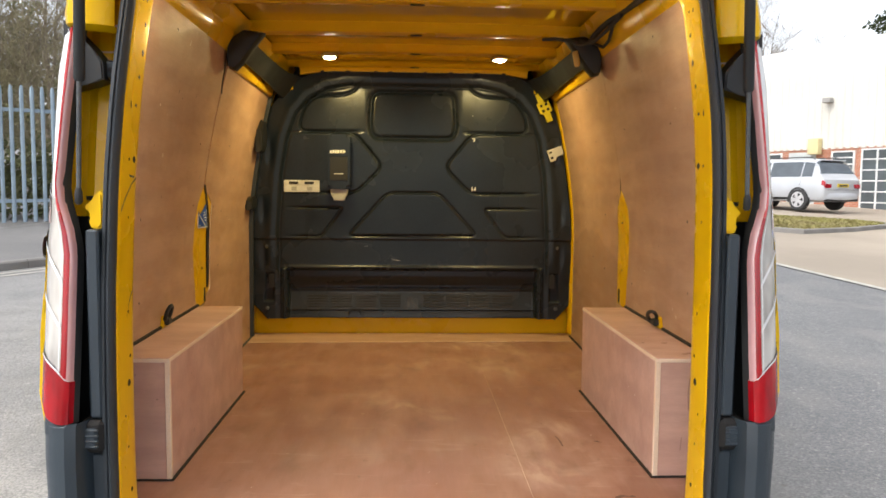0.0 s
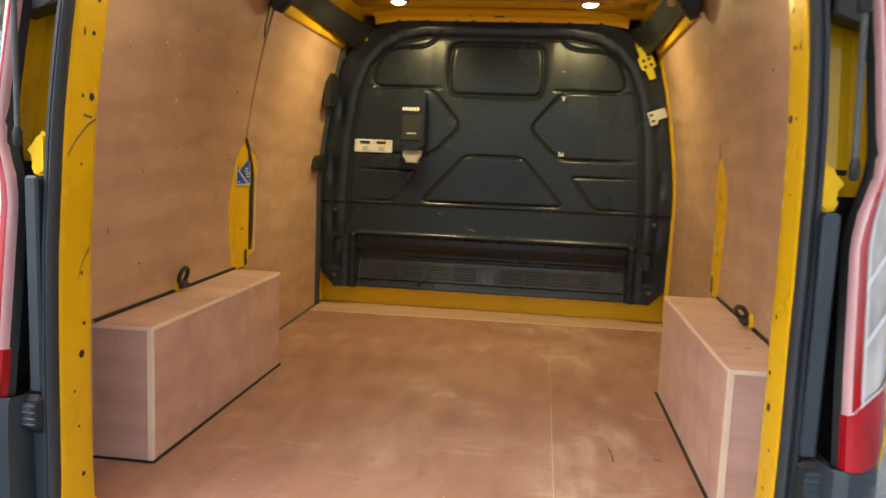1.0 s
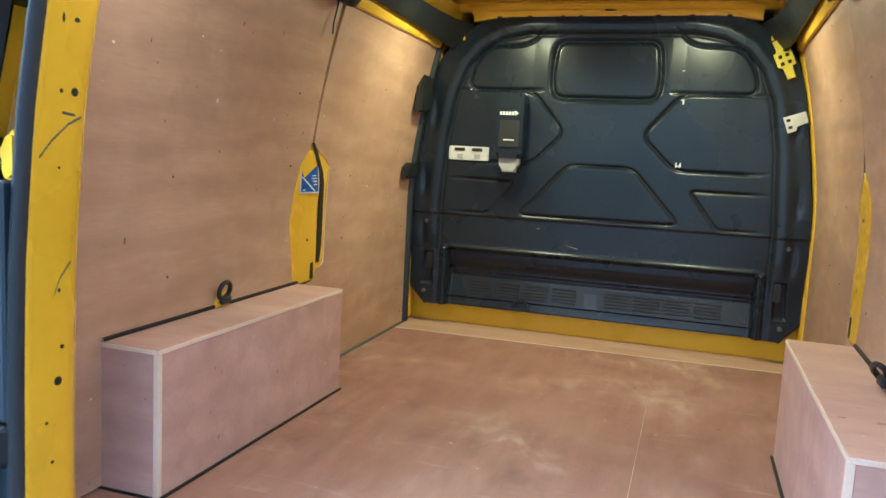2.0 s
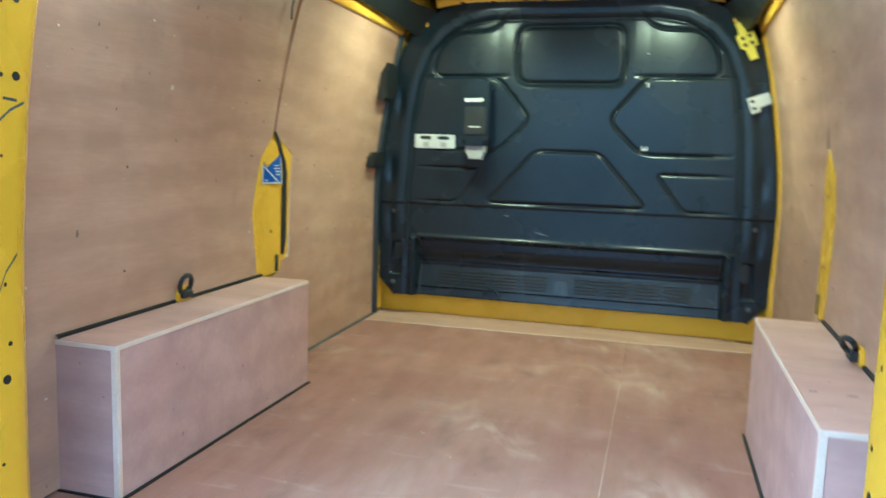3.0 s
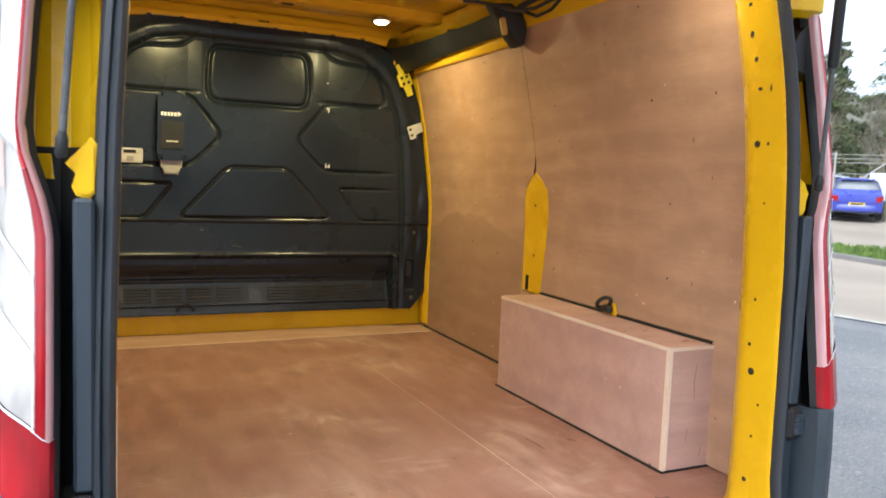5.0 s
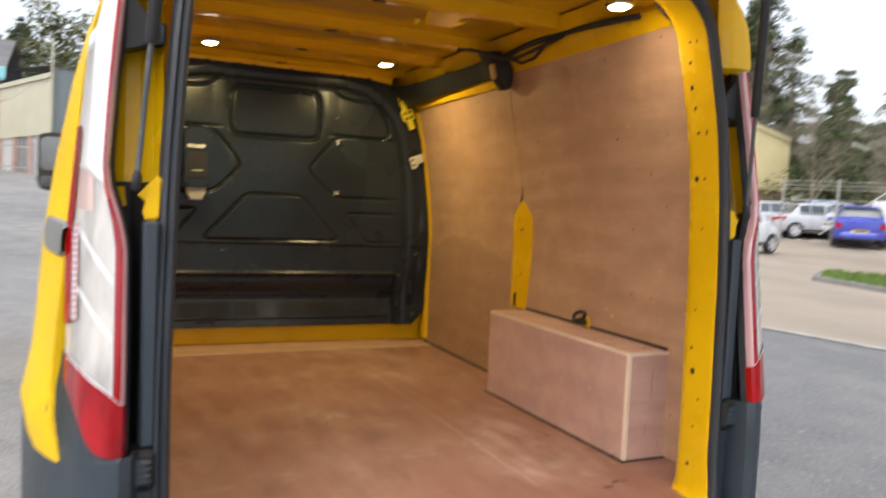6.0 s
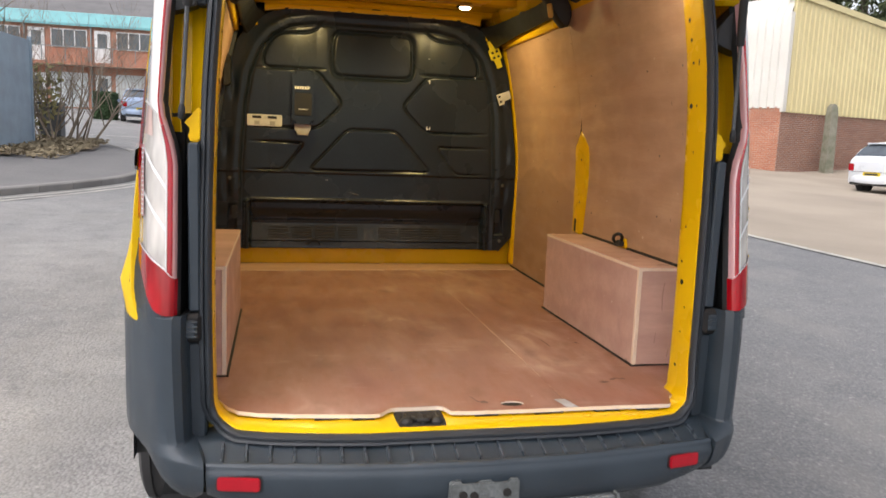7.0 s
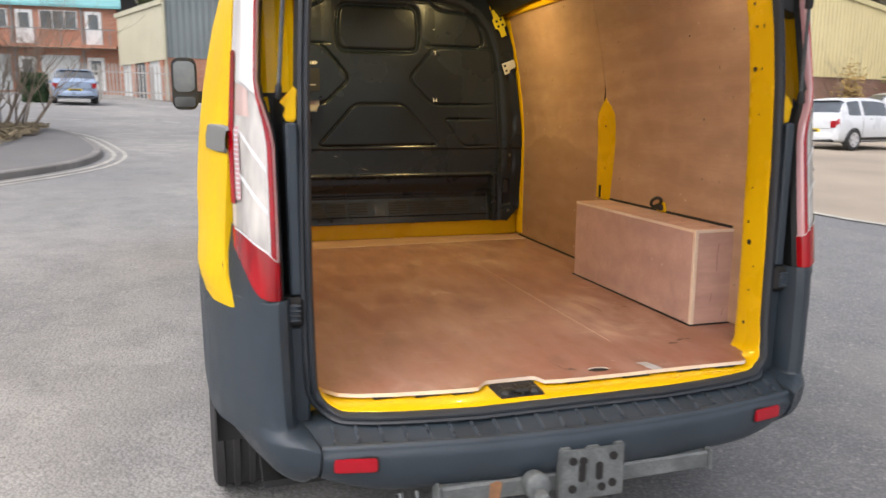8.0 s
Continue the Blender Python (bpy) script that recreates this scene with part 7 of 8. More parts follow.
part("brick_base", box((0.0, 0.02, -0.6), (14.75, 0.3, 2.55)), BRICK_SHADED, gable, "brick lower wall, shaded brown painted in")
slope_top = lambda a: 7.0 - 0.115 * a
part("cladding", ribbed(0.12, 14.72, 2.5, slope_top, 0.28, 0.045), CLAD_CREAM, gable, "cream ribbed cladding")
rows = [[(a, y, slope_top(a) + z) for y, z in ((-0.10, -0.12), (-0.10, 0.12), (0.4, 0.14))] for a in (0.0, 5.0, 10.0, 14.85)]
part("verge_trim", loft(rows), CLAD_CREAM, gable)
part("corner_trim", box((-0.06, -0.08, 2.5), (0.16, 0.06, 6.3), 0.02), CLAD_SUNLIT, gable)
part("roof", loft([[(a, y, slope_top(a) + 0.12) for y in (0.4, 14)] for a in (1.2, 8, 14.85)]), SLATE, gable)
part("end_wall", box((14.45, 0.3, -0.6), (14.74, 14, slope_top(14.75))), CLAD_CREAM, gable)
post = thing("concrete_post", "mossy rounded concrete post beside the wall", "post", m=Matrix.Translation(on_ground(20.9, 24.6)))
part("shaft", loft([[(sx * w, sy * w, z) for sx, sy in ((-1, -1), (1, -1), (1, 1), (-1, 1))] for z, w in ((-0.2, 0.2), (0.0, 0.19), (2.3, 0.16), (2.6, 0.14), (2.72, 0.08))], True, True), CONCRETE_POST, post, "", True)

# red-brick workshops ahead, two storeys with a walkway
RX0, RX1, RY = -23.0, -6.3, 51.0
rz = ground_z(-10, RY) + 0.15
work = thing("workshop_block", "two-storey red brick workshops with a teal fascia", "building", m=wall_frame(RX0, RY, RX1, RY, rz))
part("wall", box((0, 0, -1.0), (RX1 - RX0, 0.4, 5.1)), BRICK_RED, work, "red brick wall")
part("fascia", loft([[(x, y, z) for y, z in ((-0.25, 5.0), (-0.25, 5.15), (0.1, 5.85), (0.3, 5.9))] for x in (-0.3, RX1 - RX0 + 0.3)]), TEAL, work, "teal metal fascia")
part("roof", loft([[(x, y, z) for y, z in ((0.3, 5.9), (6.0, 8.4), (12, 5.9))] for x in (-0.3, RX1 - RX0 + 0.3)]), SLATE, work, "grey pitched roof")
part("walkway", box((0, -1.0, 2.55), (RX1 - RX0, -0.01, 2.75)), BRICK_RED, work, "first-floor walkway")
rail = part("railing", box((0, -1.0, 3.62), (RX1 - RX0, -0.95, 3.68)), CLAD_GREY, work, "dark walkway railing")
for k in range(13):
    part("baluster", box((k * 1.36, -1.0, 2.75), (k * 1.36 + 0.05, -0.95, 3.62)), CLAD_GREY, rail)
for k in range(8):
    xd = (-11.5 - RX0) - 3.85 * (k - 1)
    if xd < 0.6 or xd > RX1 - RX0 - 0.3:
        continue
    for zz in (0.0, 2.76):
        d = part("door", box((xd - 0.48, -0.06, zz), (xd + 0.48, 0.02, zz + 2.05), 0.01), WHITE_FRAME, work, "white door")
        part("glass", box((xd - 0.28, -0.075, zz + 1.0), (xd + 0.28, -0.062, zz + 1.85)), PANE, d)
    if xd + 2.9 < RX1 - RX0:
        window_unit(work, xd + 0.9, 3.75, 2.0, 1.0, bars=3)
        g = part("garage_door", box((xd + 0.75, -0.05, 0.0), (xd + 2.95, 0.03, 2.15), 0.01), ROLLER, work, "pale roller shutter door")
        for s in range(9):
            part("shutter_slat", box((xd + 0.77, -0.065, 0.06 + s * 0.23), (xd + 2.93, -0.052, 0.06 + s * 0.23 + 0.19)), ROLLER, g)
    part("drain_pipe", tube([(xd + 3.2, -0.12, 0), (xd + 3.2, -0.12, 5.0)], 0.06, 6), CLAD_GREY, work)

# lower grey and beige unit beside them
gz2 = ground_z(-3, 42)
unit = thing("storage_unit", "grey and beige metal storage unit on brick piers", "building", m=wall_frame(-6.2, 50.0, -3.1, 42.2, gz2))
UL = math.dist((-6.2, 50.0), (-3.1, 42.2))
part("cladding", ribbed(0, UL, 2.2, lambda a: 5.1, 0.35, 0.04), CLAD_BEIGE, unit, "beige ribbed cladding")
part("eave_trim", box((-0.1, -0.12, 5.05), (UL + 0.05, 0.1, 5.3)), CLAD_BEIGE, unit)
for k in range(4):
    part("pier", box((k * UL / 3.4, -0.02, -0.5), (k * UL / 3.4 + 0.5, 0.3, 2.2)), BRICK_RED, unit, "red brick pier")
for k in range(3):
    part("roller_door", box((k * UL / 3.4 + 0.5, 0.1, -0.5), ((k + 1) * UL / 3.4, 0.25, 2.2)), ROLLER if k != 1 else PANE, unit, "roller door")
unit2 = thing("storage_unit", "dark grey metal unit over a red brick base", "building", m=wall_frame(-3.1, 42.2, 14, 47, gz2))
part("cladding", ribbed(0, 17.5, 2.3, lambda a: 5.6, 0.35, 0.04), CLAD_GREY, unit2, "grey ribbed cladding")
part("brick_base", box((0, 0.02, -0.5), (17.5, 0.3, 2.3)), BRICK_RED, unit2, "red brick lower wall")
part("corner_pipe", tube([(0.0, -0.1, 0.0), (0.0, -0.1, 7.0)], 0.06, 6), CLAD_BEIGE, unit2)
part("roof", loft([[(x, y, z) for x in (-0.2, 17.6)] for y, z in ((-0.1, 5.6), (9, 6.4))]), SLATE, unit2)


# ---- fences ----
def palisade(name, label, x0, y0, x1, y1, height, pitch, material, dz=0.0):
    """Upright steel pales with split tops on two rails."""
    fence = thing(name, label, "fence", m=wall_frame(x0, y0, x1, y1, 0.0))
    length = math.dist((x0, y0), (x1, y1))
    zat = lambda t: ground_z(x0 + (x1 - x0) * t, y0 + (y1 - y0) * t) + dz
    w, d = 0.034, 0.012
    bm = bmesh.new()
    prof = [(-w, 0.010), (-w * 0.45, -0.008), (w * 0.45, -0.008), (w, 0.010)]
    loft([[(a, b, z) for a, b in prof] for z in (0.05, height - 0.10)] + [[(a * 0.8, b, height - 0.03) for a, b in prof], [(a * 0.25, b, height) for a, b in prof]], bm=bm)
    first = None
    n = int(length / pitch)
    for k in range(n + 1):
        m = Matrix.Translation((k * pitch, 0, zat(k / max(1, n))))
        if first is None:
            first = part("pale", bm, material, fence)
            first.matrix_local = m
        else:
            share("pale", first, fence, m)
    for z in (0.42, height - 0.42):
        part("rail", loft([[(0, y, z + zat(0) + q), (length, y, z + zat(1) + q)] for y, q in ((0.02, -0.03), (0.02, 0.03), (0.06, 0.03), (0.06, -0.03))]), material, fence)
    for k in range(int(length / 2.7) + 1):
        t = k * 2.7 / length
        part("post", box((k * 2.7 - 0.04, 0.06, zat(t) - 0.1), (k * 2.7 + 0.04, 0.14, zat(t) + height - 0.1)), material, fence)
    return fence


palisade("palisade_fence", "blue-grey steel palisade fence behind the footway", -11.2, 7.9, -6.0, 12.35, 2.4, 0.165, FENCE_BLUE, 0.1)
palisade("palisade_fence", "short blue-grey palisade beside the sheeted gate", -6.0, 12.35, -5.80, 13.75, 2.3, 0.165, FENCE_BLUE, 0.1)
palisade("palisade_fence", "pale galvanised palisade fence before the units", -9.0, 42.5, -2.2, 40.6, 1.85, 0.19, FENCE_GREY)
gate = thing("sheeted_gate", "blue-grey steel sheeted gate with a lock", "gate", m=wall_frame(-5.80, 13.8, -5.62, 15.75, ground_z(-5.7, 14.8) + 0.12))
GL = math.dist((-5.80, 13.8), (-5.62, 15.75))
part("panel", box((0, 0.0, 0.05), (GL, 0.02, 2.25)), FENCE_BLUE, gate)
for a in (0.0, GL - 0.06):
    part("stile", box((a, -0.03, 0.0), (a + 0.06, 0.04, 2.32)), FENCE_BLUE, gate)
part("lock", box((0.1, -0.06, 1.2), (0.22, -0.01, 1.35), 0.01), DARK_STEEL, gate)

# mesh gate and boards before the far lot
lot = thing("mesh_gate", "galvanised mesh gate with white boards tied on", "gate", m=wall_frame(23.0, 19.6, 30.5, 11.5, 0.0))
LL = math.dist((23.0, 19.6), (30.5, 11.5))
lot_z = lambda t: ground_z(23.0 + 7.5 * t, 19.6 - 8.1 * t)
for t, w, h in ((0.0, 0.04, 2.5), (0.17, 0.04, 2.5), (0.336, 0.15, 3.3), (0.52, 0.05, 2.6), (0.70, 0.04, 2.5), (0.85, 0.04, 2.5), (1.0, 0.04, 2.5)):
    part("post", tube([(t * LL, 0.1, lot_z(t) - 0.1), (t * LL, 0.1, lot_z(t) + h)], w, 8), CONCRETE_POST if w > 0.1 else FENCE_GREY, lot, "", True)
for z in (0.15, 0.7, 1.2, 1.7, 2.1, 2.25, 2.4):
    part("wire", tube([(0, 0.1, lot_z(0) + z), (LL, 0.1, lot_z(1) + z)], 0.012, 5), FENCE_GREY, lot)
part("brace", tube([(LL * 0.12, 0, lot_z(0.12) + 0.4), (LL * 0.34, 0, lot_z(0.34) + 2.3)], 0.03, 6), FENCE_GREY, lot)
for t0, t1, z0, z1 in ((0.275, 0.325, 0.75, 1.75), (0.365, 0.47, 1.35, 2.6)):
    part("notice_board", box((LL * t0, -0.05, lot_z(t0) + z0), (LL * t1, -0.02, lot_z(t0) + z1), 0.006), PAPER_WHITE, lot, "plain white board")


# ---- trees and shrubs ----
def grow(bm, rng, start, way, length, radius, depth, spread, lift):
    """Adds a limb and, from along it, smaller ones."""
    pts, rad = [Vector(start)], [radius]
    d = Vector(way).normalized()
    steps = 5
    for k in range(steps):
        d = (d + Vector((rng.uniform(-1, 1), rng.uniform(-1, 1), rng.uniform(-0.6, 1) + lift)) * 0.16).normalized()
        pts.append(pts[-1] + d * length / steps)
        rad.append(max(0.003, radius * (1 - 0.8 * (k + 1) / steps)))
    tube(pts, rad, 6 if radius > 0.04 else 4 if radius > 0.012 else 3, bm, caps=False)
    if depth:
        for k in range(rng.randint(4, 6)):
            t = rng.uniform(0.25, 1.0)
            i = min(steps - 1, int(t * steps))
            p = pts[i].lerp(pts[i + 1], t * steps - i)
            a = rng.uniform(0, 2 * math.pi)
            side = Vector((math.cos(a), math.sin(a), 0.25))
            grow(bm, rng, p, d * (1 - spread) + side * spread, length * rng.uniform(0.45, 0.7), rad[i] * 0.6, depth - 1, spread, lift)


def bare_tree(seed, height, name="bare_tree", label="leafless tree with fine grey-brown twigs behind the fence", depth=3):
    rng = random.Random(seed)
    tree = thing(name, label, "tree", "bare trees")
    bm = bmesh.new()
    pts = [Vector((0, 0, -0.2))]
    for k in range(6):
        pts.append(pts[-1] + Vector((rng.uniform(-0.1, 0.1), rng.uniform(-0.1, 0.1), height / 6)))
    rad = [0.10 * height / 6 * (1 - 0.15 * k) for k in range(7)]
    tube(pts, rad, 8, bm)
    part("trunk", bm, BARK, tree, "", True)
    bm = bmesh.new()
    for k in range(11):
        t = rng.uniform(0.15, 1.0)
        i = min(5, int(t * 6))
        p = pts[i].lerp(pts[i + 1], t * 6 - i)
        a = rng.uniform(0, 2 * math.pi)
        grow(bm, rng, p, (math.cos(a) * 0.8, math.sin(a) * 0.8, 0.9), height * rng.uniform(0.28, 0.45), rad[i] * 0.55, depth, 0.55, 0.25)
    part("crown", bm, BARK, tree, "bare spreading twigs")
    return tree


trees = [bare_tree(11, 6.5), bare_tree(23, 5.5)]
for t, (x, y) in zip(trees, ((-8.6, 13.2), (-11.5, 14.8))):
    t.matrix_world = Matrix.Translation(on_ground(x, y))
for k, (x, y, s, r) in enumerate(((-9.6, 11.6, 0.9, 40), (-12.6, 10.6, 0.9, 260), (-9.2, 15.6, 1.0, 65), (-13.5, 12.5, 1.0, 100), (-7.2, 16.2, 0.8, 200), (-7.0, 17.4, 0.72, 75), (-15.0, 17.0, 1.2, 150), (-10.0, 20.5, 1.3, 240))):
    copy_thing(trees[k % 2], Matrix.Translation(on_ground(x, y)) @ Matrix.Rotation(radians(r), 4, "Z") @ Matrix.Scale(s, 4))
for k, (x, y, s, r) in enumerate(((9.0, 46.0, 1.7, 20), (13.0, 50.0, 1.6, 120), (16.0, 48.0, 1.8, 220), (19.0, 50.0, 1.5, 320), (-16, 62, 1.6, 30), (25.0, 60.0, 1.6, 60), (28.0, 57.0, 1.75, 170), (29.6, 56.0, 1.7, 280), (31, 25, 0.8, 15), (34, 23, 0.9, 75), (37.5, 21, 0.85, 190), (41, 19, 0.9, 250), (44, 16, 0.9, 340), (36, 28, 1.0, 110), (33, 30, 1.0, 30))):
    copy_thing(trees[k % 2], Matrix.Translation(on_ground(x, y)) @ Matrix.Rotation(radians(r), 4, "Z") @ Matrix.Scale(s, 4))


def leaf_cloud(bm, rng, centre, radii, count, size):
    """Many small leaves in an uneven clump."""
    for _ in range(count):
        while True:
            p = Vector((rng.uniform(-1, 1), rng.uniform(-1, 1), rng.uniform(-1, 1)))
            if 0.25 < p.length < 1:
                break
        p = Vector((p.x * radii[0], p.y * radii[1], p.z * radii[2])) * rng.uniform(0.75, 1.12) + Vector(centre)
        u = Vector((rng.gauss(0, 1), rng.gauss(0, 1), rng.gauss(0, 1))).normalized()
        v = u.orthogonal().normalized()
        s = size * rng.uniform(0.6, 1.4)
        bm.faces.new([bm.verts.new(p + u * s), bm.verts.new(p + v * s * 0.5), bm.verts.new(p - u * s), bm.verts.new(p - v * s * 0.5)])


def conifer(seed, height):
    rng = random.Random(seed)
    tree = thing("conifer_tree", "dark green conifer with uneven drooping boughs", "tree", "conifers")
    part("trunk", tube([(0, 0, -0.3), (0.1, 0, height * 0.5), (0, 0.05, height)], [0.28, 0.17, 0.02], 8), BARK, tree, "", True)
    bm = bmesh.new()
    z = height * 0.14
    while z < height:
        reach = (1 - z / height) ** 0.85 * height * 0.36 + 0.20
        for k in range(rng.randint(5, 7)):
            a = rng.uniform(0, 2 * math.pi)
            r = reach * rng.uniform(0.55, 1.15)
            z2 = z + height * rng.uniform(-0.04, 0.04)
            steps = max(3, int(r / 0.35))
            for j in range(1, steps + 1):
                t = j / steps
                c = (math.cos(a) * r * t, math.sin(a) * r * t, z2 + 0.25 * r * t - 0.35 * r * t * t)
                leaf_cloud(bm, rng, c, (0.36, 0.36, 0.20), 20, 0.11)
        z += height * rng.uniform(0.045, 0.07)
    part("crown", bm, LEAF_DARK, tree, "dark needle foliage")
    return tree


con = [conifer(3, 11.0), conifer(8, 9.0)]
for c, (x, y) in zip(con, ((36, 31), (40, 27))):
    c.matrix_world = Matrix.Translation(on_ground(x, y))
for k, (x, y, s, r) in enumerate(((35.5, 41, 1.5, 20), (40, 38.5, 1.45, 230), (33, 35, 1.15, 50), (45, 25, 0.95, 120), (38, 36, 1.25, 200), (43, 33, 1.0, 80), (49, 30, 1.1, 260), (30, 40, 1.2, 10), (47, 20, 0.9, 40), (34, 26.5, 0.8, 300), (30, 44, 1.25, 140), (40, 22, 0.75, 170), (52, 24, 1.05, 210), (38.5, 57, 1.55, 90), (42, 60, 1.6, 200), (34.5, 37.5, 1.35, 330), (36.5, 33.5, 1.30, 15), (33.0, 41, 1.3, 100), (24.5, 7.2, 1.55, 60))):
    copy_thing(con[k % 2], Matrix.Translation(on_ground(x, y)) @ Matrix.Rotation(radians(r), 4, "Z") @ Matrix.Scale(s, 4))
for k, (x, y, s, r) in enumerate(((-22, 66, 1.0, 0), (-17, 68, 1.15, 70), (-12, 70, 1.0, 130), (-27, 66, 1.2, 200), (-7, 72, 1.1, 20))):
    copy_thing(con[k % 2], Matrix.Translation(on_ground(x, y)) @ Matrix.Rotation(radians(r), 4, "Z") @ Matrix.Scale(s, 4))


def shrub(name, label, x, y, radii, count, size, material, seed, group=""):
    rng = random.Random(seed)
    s = thing(name, label, "shrub", group, at=on_ground(x, y))
    bm = bmesh.new()
    for k in range(7):
        a = rng.uniform(0, 2 * math.pi)
        c = (math.cos(a) * radii[0] * 0.4, math.sin(a) * radii[1] * 0.4, radii[2] * rng.uniform(0.6, 1.1))
        leaf_cloud(bm, rng, c, [q * 0.62 for q in radii], count // 7, size)
    part("foliage", bm, material, s)
    bm = bmesh.new()
    for k in range(5):
        a = rng.uniform(0, 2 * math.pi)
        grow(bm, rng, (0, 0, -0.1), (math.cos(a) * 0.6, math.sin(a) * 0.6, 1), radii[2] * 1.7, 0.025, 1, 0.5, 0.2)
    part("twig_mass", bm, BARK, s)
    return s


hedge = thing("hedge", "clipped dark green box hedge beside the car", "hedge", at=on_ground(-8.3, 36.0))
bm = bmesh.new()
rng = random.Random(4)
for k in range(2600):
    u, v, w = rng.uniform(-1, 1), rng.uniform(-1, 1), rng.uniform(0, 1)
    f = rng.choice((0, 1, 2))
    p = Vector((math.copysign(0.42, u) if f == 0 else u * 0.42, math.copysign(0.5, v) if f == 1 else v * 0.5, 1.18 if f == 2 else w * 1.18))
    p += Vector((rng.gauss(0, 0.03), rng.gauss(0, 0.03), rng.gauss(0, 0.03)))
    d = Vector((rng.gauss(0, 1), rng.gauss(0, 1), rng.gauss(0, 1))).normalized()
    e = d.orthogonal().normalized()
    bm.faces.new([bm.verts.new(p + d * 0.07), bm.verts.new(p + e * 0.035), bm.verts.new(p - d * 0.07), bm.verts.new(p - e * 0.035)])
part("foliage", bm, LEAF_HEDGE, hedge)
part("core", box((-0.36, -0.44, 0), (0.36, 0.44, 1.12), 0.05), LEAF_HEDGE, hedge)
shrub("shrub", "straggly shrub with pale leaves at the gate's end", -5.9, 17.4, (0.6, 0.6, 1.2), 260, 0.08, LEAF_PALE, 2)
bm = bmesh.new()
rng = random.Random(77)
for k in range(14):
    a = rng.uniform(0, 2 * math.pi)
    grow(bm, rng, (rng.uniform(-0.5, 0.5), rng.uniform(-0.5, 0.5), -0.1), (math.cos(a) * 0.6, math.sin(a) * 0.5, 1.2), 2.3, 0.032, 2, 0.5, 0.25)
brush = thing("bare_shrub", "leafless straggling shrub at the footway corner", "shrub", at=on_ground(-5.3, 16.9))
part("twig_mass", bm, BARK, brush)
bm = bmesh.new()
rng = random.Random(31)
for k in range(26):
    t = k / 25
    x, y = -12.5 + 6.2 * t, 8.6 + 5.6 * t
    leaf_cloud(bm, rng, on_ground(x - 0.4, y + 0.7, 0.6 + 0.3 * rng.random()), (0.55, 0.5, 0.85), 480, 0.06)
TWIG = surface("pale_olive_twigs", (0.33, 0.29, 0.17), (0.20, 0.165, 0.10), 2, 30, 0.9)


def twig_cloud(bm, rng, centre, radii, count, reach, thick=0.006):
    """Thin bent sprays of twig, mostly rising."""
    for _ in range(count):
        p = Vector(centre) + Vector((rng.gauss(0, 0.5) * radii[0], rng.gauss(0, 0.5) * radii[1], rng.uniform(-1, 1) * radii[2]))
        d = Vector((rng.gauss(0, 0.6), rng.gauss(0, 0.6), rng.uniform(0.1, 1.0))).normalized()
        q = p + d * reach * rng.uniform(0.4, 1.0)
        e = (q + (d + Vector((rng.gauss(0, 0.5), rng.gauss(0, 0.5), rng.gauss(0, 0.4)))).normalized() * reach * rng.uniform(0.2, 0.6))
        o = d.orthogonal().normalized() * thick
        a, b, c2, d2, f = [bm.verts.new(v) for v in (p - o, p + o, q + o * 0.7, q - o * 0.7, e)]
        bm.faces.new((a, b, c2, d2))
        bm.faces.new((d2, c2, f))


twigs = bmesh.new()
rng2 = random.Random(63)
for k in range(34):
    t = k / 33
    x, y = -13.5 + 7.4 * t, 8.4 + 6.0 * t
    for h, cnt in ((1.0, 90), (2.2, 110), (3.3, 90), (4.4, 60), (5.4, 30)):
        twig_cloud(twigs, rng2, on_ground(x - 0.8 + rng2.uniform(-0.5, 0.5), y + 1.1 + rng2.uniform(-0.5, 0.8), h), (0.8, 0.8, 0.7), cnt, 0.55)
tagged(part("thicket", twigs, TWIG), "pale leafless thicket of fine twigs behind the fence", "thicket", kind="stuff")
ivy = part("undergrowth", bm, LEAF_DRY)
tagged(ivy, "tangled green-brown undergrowth behind the fence", "undergrowth", kind="stuff")
litter_patch = sheet([(-6.3, 12.4), (-5.4, 13.4), (-5.2, 15.2), (-4.4, 15.6), (-4.5, 16.6), (-5.4, 18.2), (-7.5, 19.0), (-7.0, 14.0)], 0.135, "verge", EARTH)
tagged(litter_patch, "bare earth verge with dead leaves", "verge", kind="structure")
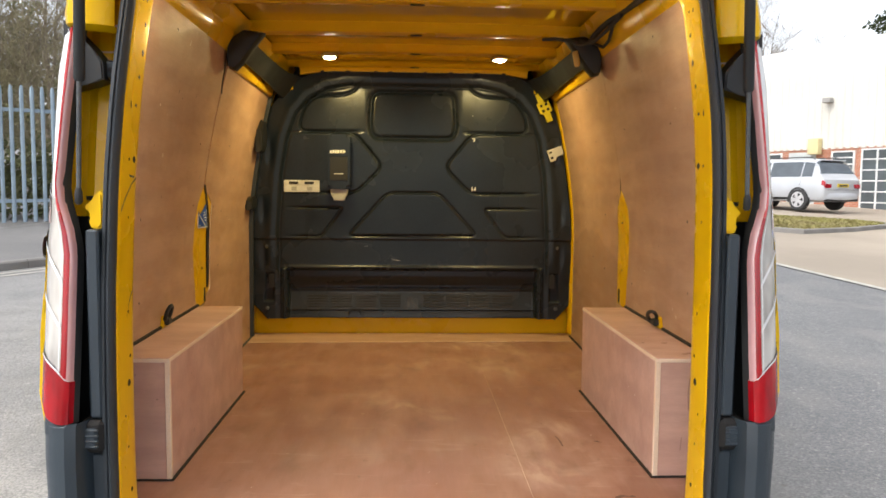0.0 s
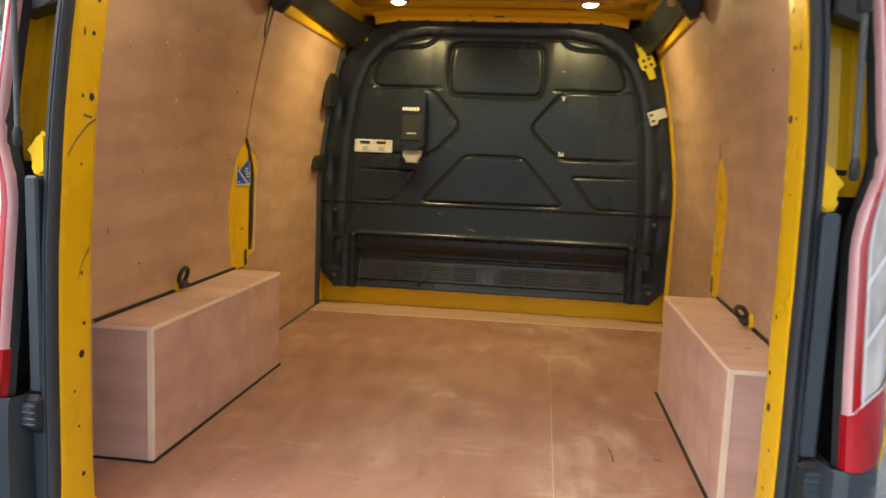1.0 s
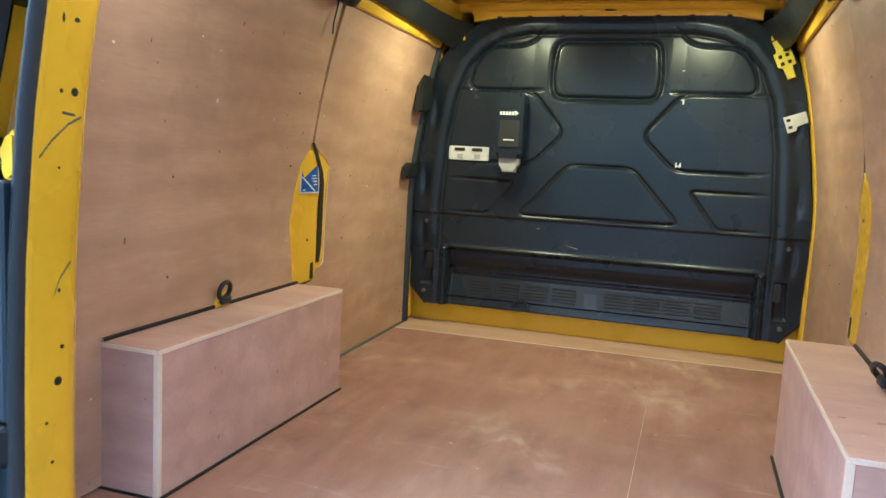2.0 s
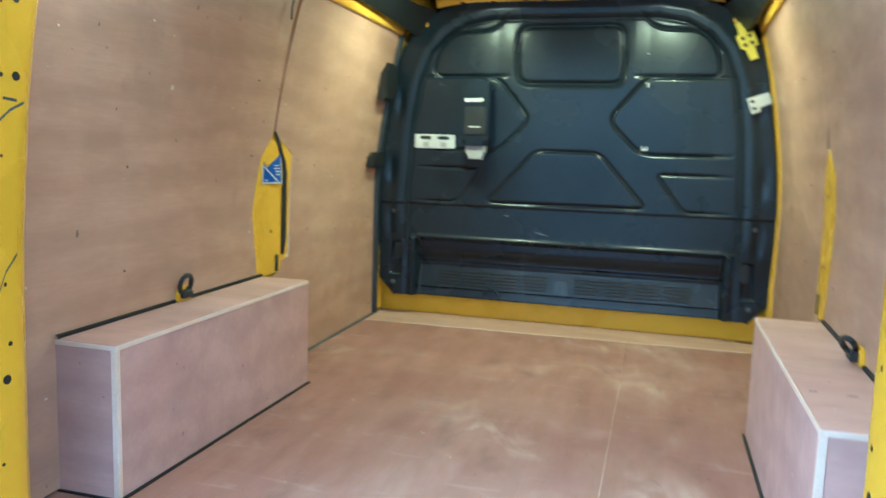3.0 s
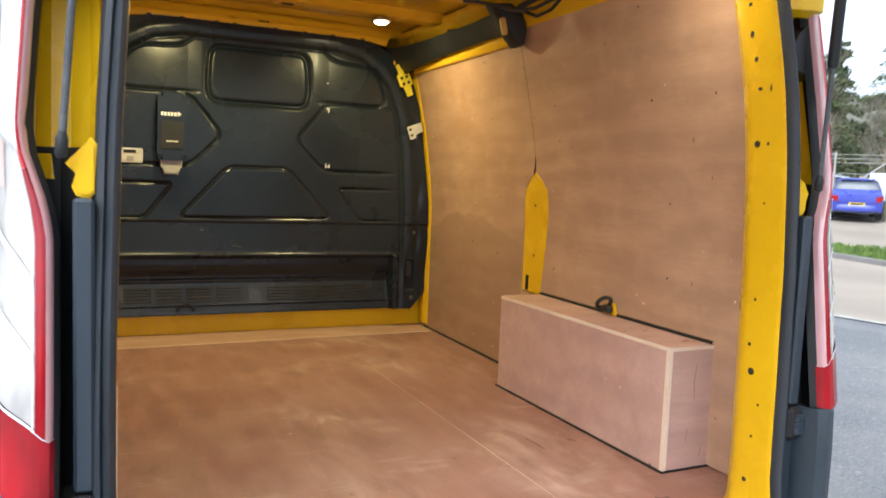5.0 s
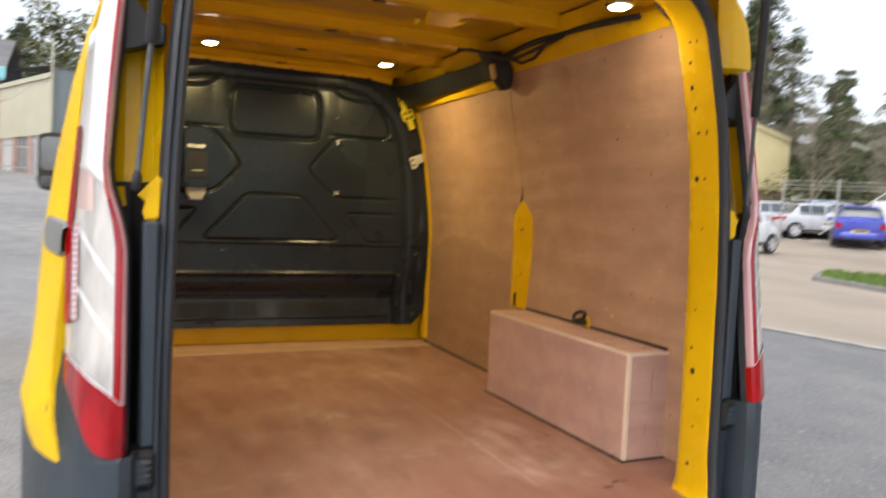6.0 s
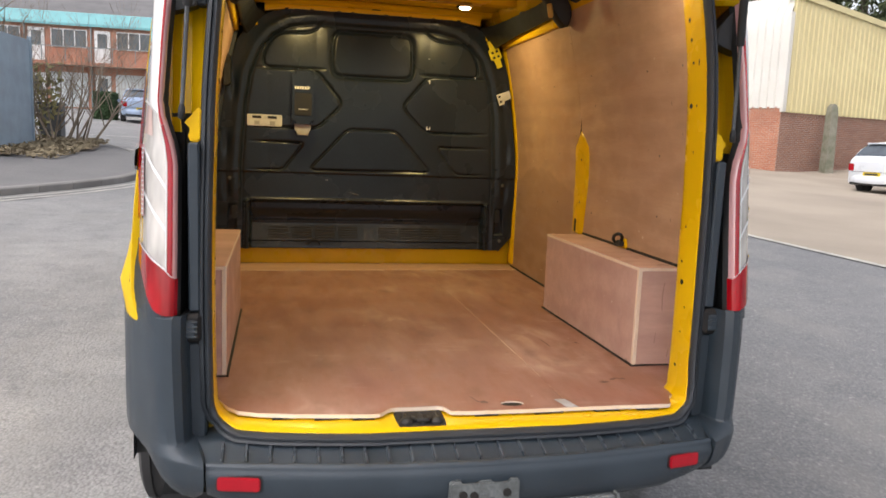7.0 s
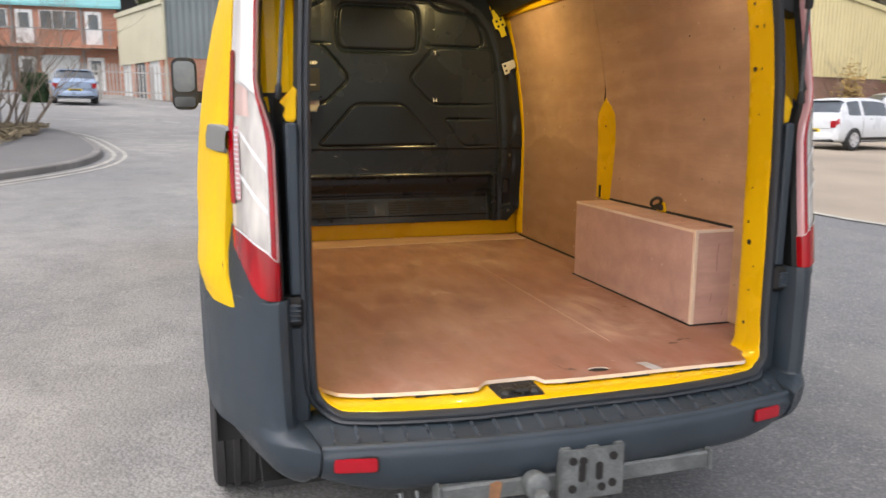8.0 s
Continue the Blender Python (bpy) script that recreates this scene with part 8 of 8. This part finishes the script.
bm = bmesh.new()
rng = random.Random(9)
for k in range(2400):
    x, y = rng.uniform(-6.2, -4.5), rng.uniform(13.2, 17.6)
    p = Vector(on_ground(x, y, 0.14 + rng.random() * 0.12))
    d = Vector((rng.gauss(0, 1), rng.gauss(0, 1), rng.gauss(0, 0.5))).normalized() * rng.uniform(0.03, 0.10)
    e = d.orthogonal().normalized() * 0.025
    bm.faces.new([bm.verts.new(p + d), bm.verts.new(p + e), bm.verts.new(p - d), bm.verts.new(p - e)])
dead = part("dead_leaves", bm, LEAF_BROWN)
tagged(dead, "dead leaves and twigs on the verge", "leaf litter", kind="stuff")
cab = thing("street_cabinet", "small dark grey street cabinet among the shrubs", "cabinet", at=on_ground(-5.95, 18.4, 0.1))
part("body", box((-0.25, -0.2, 0), (0.25, 0.2, 0.85), 0.015), DARK_STEEL, cab)
part("cap", box((-0.28, -0.23, 0.85), (0.28, 0.23, 0.92), 0.015), DARK_STEEL, cab)
bm = bmesh.new()
rng = random.Random(14)
for k in range(30):
    x = 27 + k * 0.9
    y = 30 - k * 0.55
    leaf_cloud(bm, rng, on_ground(x, y, 1.2), (1.2, 1.0, 1.6), 220, 0.12)
scrub = part("scrub", bm, LEAF_DRY)
woods = bmesh.new()
rng = random.Random(41)
for k in range(46):
    x = -52 + k * 1.25
    crest = 12.0 + 2.5 * math.sin(k * 0.7) + rng.uniform(-1.5, 1.5)
    h = 1.5
    while h < crest:
        leaf_cloud(woods, rng, on_ground(x + rng.uniform(-0.8, 0.8), 77 + rng.uniform(-2.5, 2.5), h), (1.7, 1.3, 1.3), int(150 * (1.15 - 0.6 * h / crest)), 0.26)
        h += 1.4
woods_ob = part("far_woods", woods, LEAF_DRY)
tagged(woods_ob, "olive-brown wooded bank behind the workshops", "woods", kind="stuff")
tagged(scrub, "brown scrub under the conifers", "scrub", kind="stuff")
shrub("shrub", "tall dry yellow shrub beside the shed", 26.2, 25.8, (0.75, 0.75, 1.75), 620, 0.09, LEAF_GOLD, 6)
